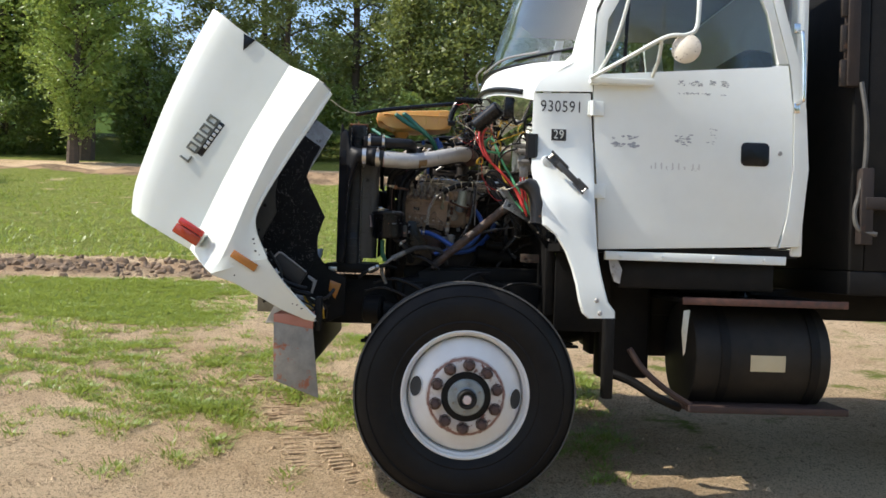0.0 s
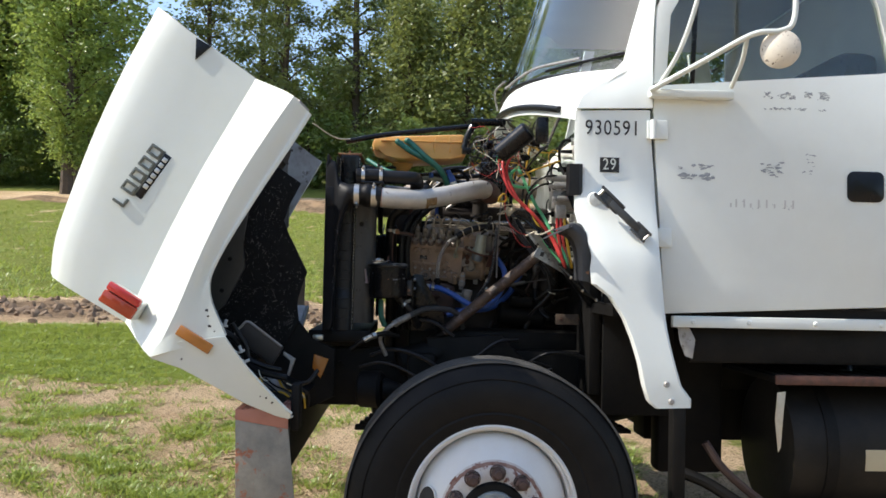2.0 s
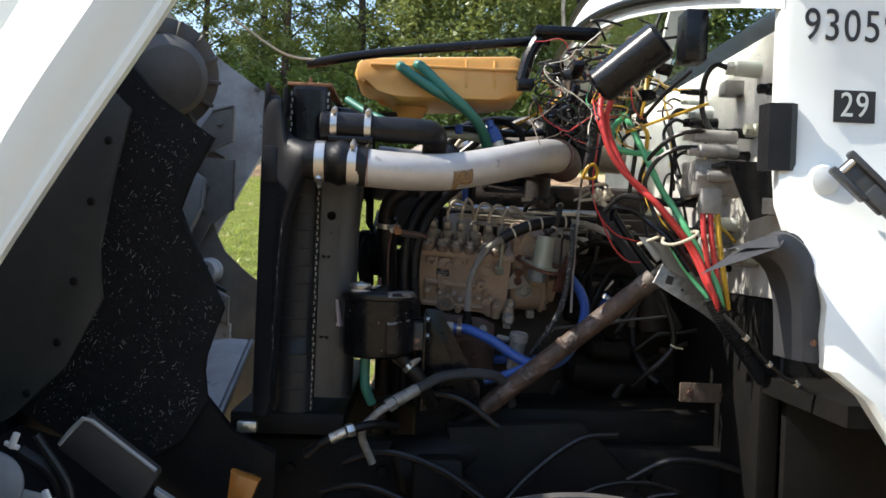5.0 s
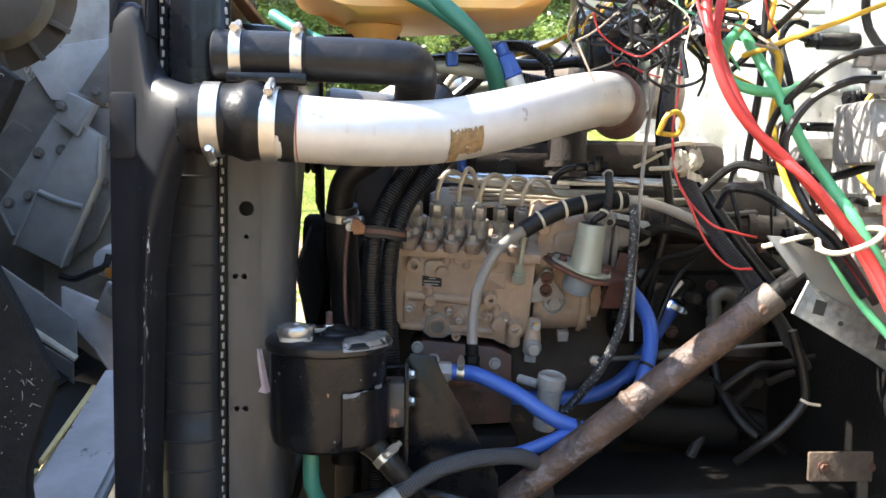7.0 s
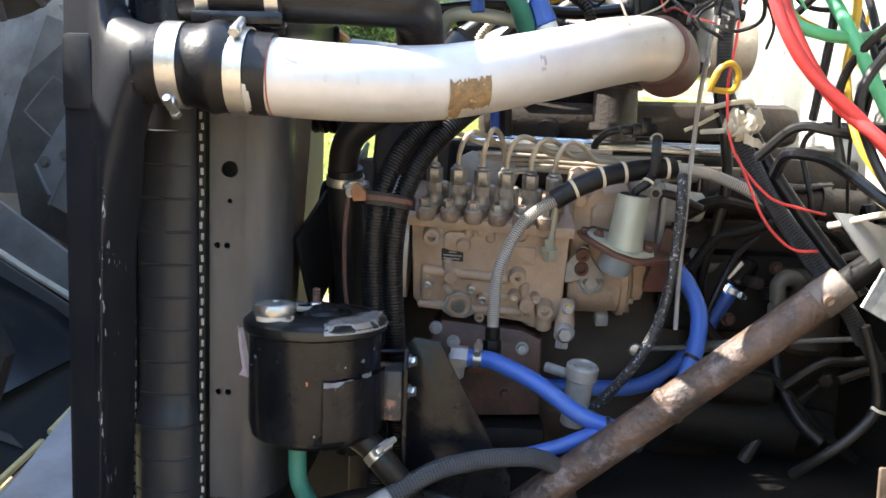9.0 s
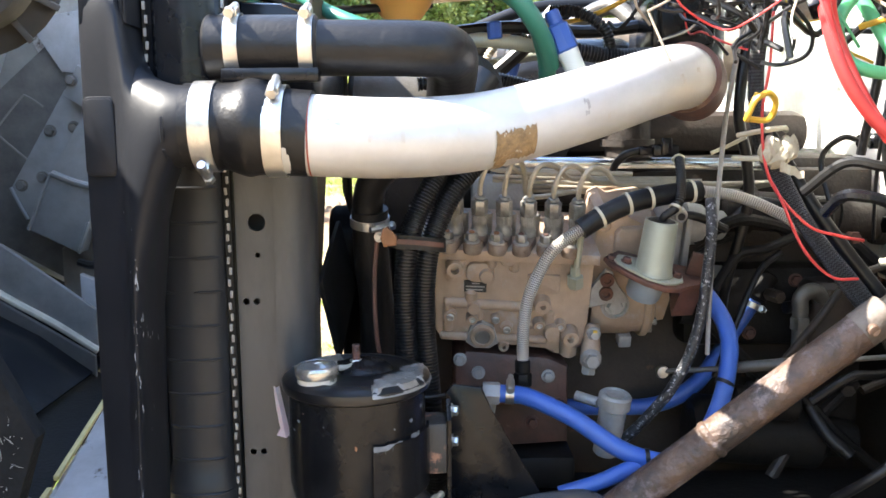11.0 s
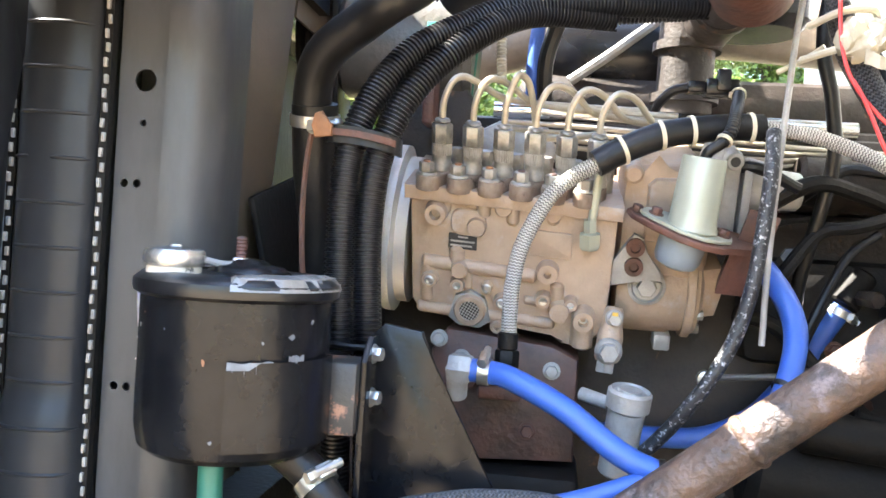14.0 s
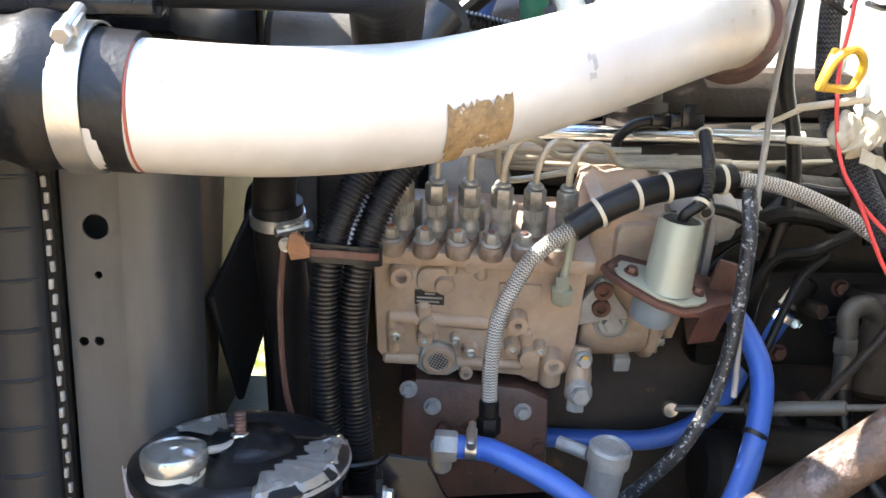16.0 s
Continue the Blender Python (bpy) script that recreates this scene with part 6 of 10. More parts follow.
part("yellow_plug", bm, YELLOWWIRE, hood, "yellow lamp connector")
for x, z, a in ((-0.853, 1.222, 0.35), (-0.796, 1.130, -0.4), (-0.776, 1.087, 1.1)):
    bm = B()
    m = Matrix.Translation((x, 4.0, z)) @ Matrix.Rotation(a, 4, "Y")
    box(bm, -0.0055, 0.0055, -0.005, 0.005, -0.014, 0.014, 0.003, m)
    box(bm, -0.013, 0.013, -0.004, 0.004, -0.013, -0.004, 0.003, m)
    part("clip", bm, mat("white_nylon", (0.62, 0.62, 0.60), 0.5) if x < -0.85 else bpy.data.materials["white_nylon"], hood, "white nylon clip")
# lamps and badge
bm = B()
m = Matrix.Translation((-1.175, 3.89, 1.30)) @ Matrix.Rotation(radians(31), 4, "Y")
box(bm, -0.068, 0.068, -0.033, 0.06, -0.040, 0.028, 0.007, m)
lamp = part("turn_lamp", bm, WHITE, hood, "red and amber turn lamp in a white housing")
bm = B()
box(bm, -0.064, 0.064, -0.056, -0.03, 0.010, 0.040, 0.007, m)
part("red_lens", bm, REDLENS, lamp)
bm = B()
box(bm, -0.064, 0.064, -0.054, -0.03, -0.038, 0.008, 0.006, m)
part("amber_lens", bm, mat("orange_red_lens", (0.42, 0.05, 0.015), 0.22, 0, (0.30, 0.03, 0.01), 30, 0.6, coat=0.5), lamp, "orange-red lens")
bm = B()
m = Matrix.Translation((-0.911, 3.797, 1.177)) @ Matrix.Rotation(radians(31), 4, "Y")
box(bm, -0.064, 0.064, -0.008, 0.012, -0.018, 0.018, 0.003, m)
mk = part("side_marker", bm, AMBERLENS, hood, "amber side marker lamp")
bm = B()
slab(bm, [(-0.985, 2.245), (-0.93, 2.215), (-0.985, 2.165)], 3.985, 4.01, 0.004)
part("vent_plug", bm, BLACKPL, hood, "black triangular plug")
# badge drawn as plain bars along the panel
bd = Matrix.Translation((-1.222, 3.991, 1.625)) @ Matrix.Rotation(radians(-56), 4, "Y")
bm = B()
box(bm, 0.055, 0.25, -0.003, 0.002, -0.006, 0.0, 0.001, bd)
badge = part("badge", bm, GREYBADGE, hood, "dark pewter model badge drawn as bars")
for i in range(5):
    bm = B()
    x0 = 0.052 * i
    box(bm, x0, x0 + 0.010, -0.007, 0.002, 0.0, 0.052 if i else 0.05, 0.002, bd)
    if i:
        box(bm, x0 + 0.030, x0 + 0.040, -0.007, 0.002, 0.0, 0.052, 0.002, bd)
        box(bm, x0 + 0.008, x0 + 0.032, -0.007, 0.002, 0.043, 0.052, 0.002, bd)
        box(bm, x0 + 0.008, x0 + 0.032, -0.007, 0.002, 0.0, 0.009, 0.002, bd)
    else:
        box(bm, x0 + 0.008, x0 + 0.034, -0.007, 0.002, 0.0, 0.010, 0.002, bd)
    part("badge_figure", bm, GREYBADGE, badge)
bm = B()
box(bm, 0.06, 0.245, -0.005, 0.002, -0.034, -0.006, 0.002, bd)
part("badge_bar", bm, BLACKPL, badge)
for i in range(6):
    bm = B()
    box(bm, 0.10 + 0.023 * i, 0.116 + 0.023 * i, -0.0065, -0.004, -0.029, -0.011, 0.001, bd)
    part("badge_mark", bm, STEEL, badge)
# chips in the fender paint
for x, z, s in ((-0.872, 1.275, 0.012), (-0.868, 1.255, 0.009), (-0.862, 1.222, 0.012), (-0.845, 1.205, 0.008), (-0.955, 1.11, 0.010), (-0.67, 0.985, 0.008), (-0.69, 0.99, 0.007), (-0.65, 0.97, 0.009)):
    bm = B()
    s *= 0.5
    vs = [bm.verts.new((x + s * rs.uniform(0.4, 1.3) * math.cos(k), 3.7945 if z > 1.15 else 3.8095, z + s * rs.uniform(0.4, 1.3) * math.sin(k))) for k in (0, 0.9, 1.8, 2.7, 3.6, 4.5, 5.4)]
    bm.faces.new(vs)
    part("paint_chip", bm, BLACKINK, hood)

# ---- engine bay helpers ----
def hose(name, label, category, pts, r, material, group="", seg=14, n=8):
    bm = B()
    tube(bm, pts, r, seg, n)
    return tagged(put(name, bm, material), label, category, group)


def clamp(parent, c, axis, r, width=0.012, screw=(0, -0.3, 1), name="hose_clamp"):
    """A worm-drive band with its screw, round a hose."""
    c, axis = Vector(c), Vector(axis).normalized()
    bm = B()
    lathe(bm, [(r, -width / 2), (r + 0.0016, -width / 2), (r + 0.0016, width / 2), (r, width / 2)], frame_to(c, c + axis), 36, True)
    band = part(name, bm, STEEL, parent, "bright steel band clamp")
    s = Vector(screw)
    s = (s - axis * s.dot(axis)).normalized()
    t = axis.cross(s)
    bm = B()
    p = c + s * (r + 0.004)
    box(bm, -0.006, 0.006, -0.009, 0.009, -0.004, 0.004, 0.002, Matrix.Translation(p) @ Matrix((axis, t, s)).transposed().to_4x4())
    cyl(bm, p - t * 0.016 + s * 0.002, p + t * 0.014 + s * 0.002, 0.0042, seg=10)
    hexnut(bm, p + t * 0.012 + s * 0.002, p + t * 0.02 + s * 0.002, 0.006)
    part("screw", bm, STEEL, band)


def bolt(parent, p, d, r=0.008, h=0.007, material=None, name="bolt"):
    p, d = Vector(p), Vector(d).normalized()
    bm = B()
    cyl(bm, p - d * 0.001, p + d * 0.0015, r * 1.35, seg=14)
    hexnut(bm, p + d * 0.001, p + d * h, r)
    return part(name, bm, material or STEEL, parent)


# ---- radiator and coolers ----
radiator = thing("radiator", "black radiator and charge air cooler with ribbed plastic tanks", "radiator", (-0.5, 4.7, 1.2))
# charge air cooler tank: a tall flat tank drawn out into a round neck
bm = B()
loops = []
for x, zt, zb, yf, yb, e in ((-0.440, 1.778, 1.698, 4.417, 4.497, 2.0), (-0.456, 1.779, 1.696, 4.4165, 4.4975, 2.0), (-0.470, 1.783, 1.664, 4.420, 4.505, 2.1), (-0.485, 1.790, 1.612, 4.427, 4.52, 2.3), (-0.497, 1.801, 1.560, 4.434, 4.55, 2.6), (-0.504, 1.822, 1.490, 4.441, 4.545, 3.2), (-0.509, 1.856, 1.36, 4.448, 4.55, 4.5), (-0.515, 1.874, 1.19, 4.454, 4.555, 7.0), (-0.524, 1.880, 1.172, 4.459, 4.56, 10.0), (-0.546, 1.880, 1.170, 4.463, 4.56, 10.0), (-0.553, 1.876, 1.172, 4.468, 4.555, 10.0), (-0.556, 1.868, 1.18, 4.478, 4.55, 10.0)):
    ring = []
    for k in range(72):
        a = 2 * math.pi * k / 72
        c, s = math.cos(a), math.sin(a)
        ring.append((x, (yf + yb) / 2 + (yb - yf) / 2 * math.copysign(abs(c) ** (2 / e), c), (zt + zb) / 2 + (zt - zb) / 2 * math.copysign(abs(s) ** (2 / e), s)))
    loops.append(ring + ring[:1])
sheet(bm, loops)
bmesh.ops.remove_doubles(bm, verts=bm.verts, dist=0.00001)
bmesh.ops.holes_fill(bm, edges=[e for e in bm.edges if e.is_boundary], sides=0)
bm.faces.ensure_lookup_table()
worn = [(f.calc_center_median(), f.normal.copy()) for f in bm.faces if -0.512 < f.calc_center_median().x < -0.494 and f.calc_center_median().y < 4.50 and 1.25 < f.calc_center_median().z < 1.66]
cooler = part("cooler_tank", bm, COOLERBLACK, radiator, "glossy black moulded charge air cooler tank")
bm = B()
slab(bm, rounded(-0.550, -0.516, 1.688, 1.768, 0.007), 4.4565, 4.47, 0.0015)
part("raised_panel", bm, COOLERBLACK, cooler)
bm = B()
slab(bm, rounded(-0.5475, -0.5185, 1.6905, 1.7655, 0.006), 4.4553, 4.46, 0.0005)
part("panel_face", bm, COOLERBLACK, cooler)
for x0, x1, z1 in ((-0.552, -0.541, 1.905), (-0.512, -0.504, 1.90)):
    bm = B()
    slab(bm, [(x0, 1.84), (x0, z1 - 0.012), (x0 + 0.003, z1), (x1 - 0.002, z1), (x1, z1 - 0.012), (x1, 1.84)], 4.466, 4.62, 0.003)
    part("upper_spur", bm, COOLERBLACK, cooler)
for z0, z1 in ((1.722, 1.747), (1.702, 1.716)):
    bm = B()
    sheet(bm, [[(x, 4.457 - r * math.cos(radians(a)), 1.737 + r * math.sin(radians(a))) for a in range(int((z0 - 1.737) * 1300), int((z1 - 1.737) * 1300) + 2, 4)] for x, r in ((-0.4605, 0.0425), (-0.4595, 0.0435), (-0.4575, 0.0435))], 0.001)
    part("moulded_lug", bm, COOLERBLACK, cooler)
# pale scrapes along the tank's rear shoulder
rsc = random.Random(14)
bm = B()
for c, nrm in worn:
    for _ in range(5):
        if rsc.random() < 0.45:
            continue
        p = c + nrm * 0.0007 + Vector((rsc.uniform(-0.0015, 0.0015), 0, rsc.uniform(-0.02, 0.02)))
        w, h = rsc.uniform(0.0003, 0.0010), rsc.uniform(0.001, 0.006)
        t = Vector((0, 0, 1)).cross(nrm).normalized()
        q = rsc.uniform(-0.3, 0.3)
        vs = [bm.verts.new(p + t * (w * u + q * h * v) + Vector((0, 0, h * v))) for u, v in ((-1, -0.6), (0.4, -1), (1, 0.5), (-0.2, 1))]
        bm.faces.new(vs)
tagged(part("scrape_marks", bm, mat("pale_scrape", (0.42, 0.42, 0.43), 0.7, 0, (0.22, 0.22, 0.23), 90, 0.9), cooler, "pale scrape marks on the black plastic", smooth=False), kind="stuff")


# radiator side tank: a rounded ribbed moulding
def rib_face(u, z):
    """u runs -1..1 across the tank."""
    swell = min(max((1.335 - z) / 0.03, 0), 1)
    return (-0.4825 + (0.0375 + 0.004 * swell) * u, 4.586 - (0.021 + 0.010 * swell) * math.sqrt(max(0.0, 1 - abs(u) ** 2.6)), z)


us = [-1, -0.985, -0.94, -0.85, -0.7, -0.5, -0.25, 0, 0.25, 0.5, 0.7, 0.85, 0.94, 0.985, 1]
bm = B()
sheet(bm, [[(-0.522, 4.66, z)] + [rib_face(u, z) for u in us] + [(-0.443, 4.66, z)] for z in (1.17, 1.24, 1.30, 1.312, 1.325, 1.337, 1.36, 1.45, 1.55, 1.65, 1.74)], 0.003)
rt = part("ribbed_tank", bm, RIBBED, radiator, "dark ribbed plastic radiator side tank")
for i in range(12):
    z = 1.223 + 0.0405 * i
    for u0, u1 in (((-0.95, -0.45), (0.1, 0.95)) if i == 8 else ((-0.97, 0.97),)):
        bm = B()
        line = []
        for k in range(15):
            p = Vector(rib_face(u0 + (u1 - u0) * k / 14, z))
            line.append(p + Vector((0, 0.0004, 0)))
        tube(bm, line, lambda t: 0.0019 * min(1, 8 * t + 0.2, 8 * (1 - t) + 0.2), 8, flat=True)
        part("rib", bm, RIBBED, rt)
CRIMP = {}


def crimp(x, y, z0, z1, pitch=0.0135):
    bm = B()
    box(bm, x - 0.004, x + 0.004, y + 0.002, y + 0.012, z0, z1)
    st = part("crimp_strip", bm, DARKMETAL, radiator)
    rc_ = random.Random(int(x * 1000))
    if "tab" not in CRIMP:
        bm = B()
        box(bm, -0.0016, 0.0016, -0.0012, 0.003, -0.0042, 0.0042, 0.0005, seg=1)
        CRIMP["tab"] = part("crimp_tab", bm, GREYCAST, st, "bright crimped tab")
        CRIMP["tab"].location = (x, y, z0 + pitch * 0.5)
    for i in range(1 if st == CRIMP["tab"].parent else 0, int((z1 - z0) / pitch)):
        ob = tagged(new("crimp_tab", CRIMP["tab"].data), "bright crimped tab")
        ob.parent = st
        ob.location = (x + (0.0011 if i % 2 else -0.0007) + rc_.uniform(-0.0003, 0.0003), y + rc_.uniform(-0.0005, 0.0005), z0 + pitch * (i + 0.5) + rc_.uniform(-0.001, 0.001))
        ob.rotation_euler = (0, rc_.uniform(-0.08, 0.08), 0)


crimp(-0.440, 4.583, 1.17, 1.73)
crimp(-0.523, 4.575, 1.17, 1.70)
crimp(-0.498, 4.505, 1.775, 1.90)
crimp(-0.418, 4.505, 1.79, 1.90)
# steel side plate with a rolled rear edge and punched holes
bm = B()
loops = [[bm.verts.new((x, 4.600, z)) for x, z in ((-0.435, 1.20), (-0.392, 1.20), (-0.388, 1.735), (-0.435, 1.735))]]
for x, z, r in ((-0.4095, 1.6245, 0.0105), (-0.4095, 1.585, 0.0032), (-0.425, 1.529, 0.0040), (-0.4125, 1.529, 0.0040), (-0.4235, 1.3405, 0.0040), (-0.411, 1.3405, 0.0040)):
    loops.append([bm.verts.new((x + r * math.cos(2 * math.pi * k / 20), 4.600, z + r * math.sin(2 * math.pi * k / 20))) for k in range(20)])
edges = [bm.edges.new((lp[k], lp[(k + 1) % len(lp)])) for lp in loops for k in range(len(lp))]
bmesh.ops.triangle_fill(bm, use_beauty=True, use_dissolve=False, edges=edges, normal=(0, -1, 0))
bmesh.ops.solidify(bm, geom=bm.faces[:], thickness=0.003)
plate = part("side_plate", bm, GREYSTEEL, radiator, "grey steel radiator side plate with punched holes", smooth=False)
bm = B()
sheet(bm, [[(x0 - 0.0005, 4.600, z), (x0 + 0.008, 4.6005, z), (x0 + 0.017, 4.603, z), (x0 + 0.026, 4.609, z), (x0 + 0.033, 4.619, z), (x0 + 0.0375, 4.633, z), (x0 + 0.039, 4.65, z), (x0 + 0.036, 4.70, z)] for x0, z in ((-0.3918, 1.20), (-0.391, 1.30), (-0.390, 1.45), (-0.3885, 1.6), (-0.3875, 1.735))], 0.003)
part("rolled_edge", bm, GREYSTEEL, plate)
# black sheet behind the plate makes the punched holes look dark
bm = B()
box(bm, -0.434, -0.395, 4.64, 4.65, 1.2, 1.73)
part("dark_hole_backing", bm, BLACKINK, radiator)
bm = B()
sheet(bm, [[(-0.363 + 0.07 * (z - 1.65), 4.68, z), (-0.359 + 0.07 * (z - 1.65), 4.73, z), (-0.356 + 0.07 * (z - 1.65), 4.78, z), (-0.354 + 0.07 * (z - 1.65), 4.83, z), (-0.358 + 0.07 * (z - 1.65), 4.842, z), (-0.385, 4.846, z)] for z in (1.20, 1.3, 1.4, 1.5, 1.6, 1.7, 1.80, 1.90)], 0.004)
# this upper run is added to keep sun off the delivery valves
sheet(bm, [[(-0.362 + 0.07 * (z - 1.65), 4.85 + 0.06 * k, z) for k in range(4)] for z in (1.75, 1.82, 1.905)], 0.004)
part("fan_shroud", bm, mat("dusty_brown_shroud", (0.115, 0.085, 0.055), 0.6, 0, (0.07, 0.055, 0.04), 5, 0.7, 0.15, 60), radiator, "dusty brown fan shroud edge")
bm = B()
slab(bm, rounded(-0.497, -0.419, 1.772, 1.907, 0.012), 4.512, 5.62, 0.006)
slab(bm, rounded(-0.4985, -0.4175, 1.770, 1.909, 0.012), 4.505, 4.520, 0.003)
ut = part("upper_tank", bm, BLACKPL, radiator, "black plastic upper radiator tank")
bm = B()
sheet(bm, [[(-0.490, 4.508, z), (-0.484, 4.5005, z), (-0.462, 4.4975, z), (-0.440, 4.499, z), (-0.426, 4.508, z)] for z in (1.782, 1.80, 1.83, 1.86, 1.885, 1.899)], 0.003)
part("tank_face", bm, BLACKPL, ut)
bm = B()
slab(bm, [(-0.417, 1.775), (-0.417, 1.878), (-0.37, 1.876), (-0.35, 1.868), (-0.338, 1.85), (-0.336, 1.775)], 4.585, 4.95, 0.008)
part("outlet_box", bm, BLACKPL, ut)
bm = B()
box(bm, -0.51, -0.41, 4.51, 5.62, 1.909, 1.917, 0.002)
cyl(bm, (-0.465, 4.56, 1.917), (-0.465, 4.56, 1.937), 0.006, 0.003, 10)
part("top_rail", bm, RUST, ut, "rusty top rail")
bm = B()
box(bm, -0.56, -0.47, 4.665, 5.62, 1.17, 1.77, 0.003)
part("core", bm, DARKMETAL, radiator)
bm = B()
box(bm, -0.62, -0.36, 4.56, 5.5, 1.12, 1.17, 0.006)
part("bottom_frame", bm, DARKMETAL, radiator)
bm = B()
box(bm, -0.60, -0.556, 4.54, 4.58, 1.125, 1.15, 0.003)
part("bracket_foot", bm, STEEL, radiator)

# upper hose
uh = thing("radiator_hose", "black rubber upper radiator hose with two clamps", "hose", (-0.3, 4.5, 1.79))
bm = B()
tube(bm, [(-0.43, 4.487, 1.818), (-0.40, 4.487, 1.818), (-0.34, 4.488, 1.817), (-0.27, 4.487, 1.816), (-0.215, 4.488, 1.815), (-0.184, 4.505, 1.813), (-0.176, 4.56, 1.80), (-0.18, 4.70, 1.75)], 0.0285, 24, 8)
body = part("hose_body", bm, RUBBER, uh)
bm = B()
cyl(bm, (-0.43, 4.487, 1.818), (-0.315, 4.488, 1.817), 0.0325, seg=30, bevel=0.003)
part("hose_cuff", bm, RUBBER, uh)
clamp(uh, (-0.400, 4.487, 1.818), (1, 0, 0), 0.0327, 0.014, (0, -0.35, 1))
clamp(uh, (-0.326, 4.488, 1.817), (1, 0, 0), 0.0327, 0.014, (0, -0.35, 1))
bm = B()
box(bm, -0.41, -0.312, 4.452, 4.475, 1.781, 1.795, 0.003)
part("hose_support", bm, BLACKPL, uh)

# charge air pipe
pipe = thing("charge_air_pipe", "dull aluminium charge air pipe with a torn brown label", "pipe", (-0.14, 4.5, 1.73))
PIPE = [(-0.40, 4.456, 1.735), (-0.36, 4.455, 1.730), (-0.33, 4.455, 1.728), (-0.235, 4.468, 1.724), (-0.14, 4.505, 1.731), (-0.03, 4.565, 1.757), (0.06, 4.632, 1.783), (0.115, 4.69, 1.795), (0.150, 4.75, 1.792)]
bm = B()
tube(bm, PIPE, 0.041, 36, 10)
part("tube", bm, ALU, pipe)
bm = B()
tube(bm, [(-0.445, 4.457, 1.737), (-0.425, 4.457, 1.737), (-0.405, 4.457, 1.737), (-0.39, 4.456, 1.736), (-0.375, 4.456, 1.735), (-0.355, 4.456, 1.732), (-0.335, 4.456, 1.730), (-0.322, 4.456, 1.729)], lambda t: 0.0435 + 0.006 * math.exp(-((t - 0.52) / 0.13) ** 2), 36, 5)
coup = part("coupling", bm, RUBBER, pipe, "black humped rubber coupling")
clamp(pipe, (-0.424, 4.457, 1.737), (1, 0, 0), 0.0440, 0.021, (0, -0.55, -1), "t_bolt_clamp")
clamp(pipe, (-0.3545, 4.456, 1.732), (1, 0, -0.03), 0.0449, 0.019, (0, -0.55, 1), "t_bolt_clamp")
bm = B()
lathe(bm, [(0.0410, 0), (0.0428, 0), (0.0428, 0.0016), (0.0410, 0.0016)], frame_to((-0.3215, 4.456, 1.729), (-0.2, 4.456, 1.727)), 40, True)
part("liner_edge", bm, mat("faded_red_liner", (0.30, 0.07, 0.04), 0.6), coup, "thin faded red liner edge")
bm = B()
tube(bm, [(0.128, 4.705, 1.796), (0.150, 4.75, 1.792), (0.165, 4.80, 1.785)], 0.0455, 32, 4)
part("rear_coupling", bm, RUSTRED, pipe, "reddish-brown rear coupling")
# scraps lying on the tube: angle is measured from the side facing the yard, up positive
AXIS = smooth_line(PIPE, 24)


def on_pipe(x, ang, lift=0.0009):
    i = min(range(1, len(AXIS) - 1), key=lambda k: abs(AXIS[k].x - x))
    d = (AXIS[i + 1] - AXIS[i - 1]).normalized()
    side = Vector((0, 0, 1)).cross(d).normalized()
    side = side if side.y < 0 else -side
    up = d.cross(side).normalized()
    up = up if up.z > 0 else -up
    c = AXIS[i] + d * ((x - AXIS[i].x) / d.x)
    return c + (0.041 + lift) * (math.cos(radians(ang)) * side + math.sin(radians(ang)) * up)


def scrap(name, x0, x1, a0, a1, ragged, material, seed, label="", n=14, k=9):
    rp = random.Random(seed)
    rows = []
    for i in range(n):
        lo, hi = a0 - rp.uniform(0, ragged), a1 + rp.uniform(0, ragged)
        rows.append([on_pipe(x0 + (x1 - x0) * i / (n - 1), lo + (hi - lo) * j / (k - 1)) for j in range(k)])
    bm = B()
    sheet(bm, rows)
    return part(name, bm, material, pipe, label)


scrap("torn_label", -0.152, -0.110, -46, -6, 9, mat("torn_brown_label", (0.31, 0.20, 0.09), 0.85, 0, (0.13, 0.085, 0.045), 110, 1.0, 0.7, 300, (0.58, 0.52, 0.44), 0.58, 90), 8, "torn brown sticker residue", n=26, k=12)
scrap("label_tail", -0.150, -0.138, -72, -44, 10, bpy.data.materials["torn_brown_label"], 9, "", 6, 5)
SMEAR = mat("grey_smear", (0.26, 0.25, 0.24), 0.6, 0, (0.45, 0.43, 0.41), 120, 0.9)
TANSCUFF = mat("dull_scuff", (0.42, 0.38, 0.33), 0.6, 0, (0.55, 0.52, 0.48), 80, 0.9)
for i, (x, w, a0, a1) in enumerate(((-0.309, 0.006, 27, 33), (-0.303, 0.007, 22, 26), (-0.055, 0.006, 13, 16), (-0.052, 0.003, 5, 12), (-0.056, 0.005, -5, -3), (-0.268, 0.004, -2, 12), (-0.24, 0.003, -4, 9), (-0.19, 0.003, 4, 10), (0.066, 0.006, 6, 11), (0.070, 0.005, -3, 2), (0.092, 0.005, 10, 15), (-0.03, 0.003, -20, -15))):
    scrap("scuff", x, x + w, a0, a1, 4, SMEAR if i < 5 else TANSCUFF, 20 + i, "", 5, 4)

# ---- injection pump ----
pump = thing("fuel_injection_pump", "beige-painted six-plunger diesel injection pump with steel fittings", "injection pump", (-0.08, 4.9, 1.38))


def ptop(x):
    return 1.557 - 0.055 * (x + 0.2)


def sheared(bm):
    for v in bm.verts:
        v.co.z += ptop(v.co.x) - 1.557
    return bm


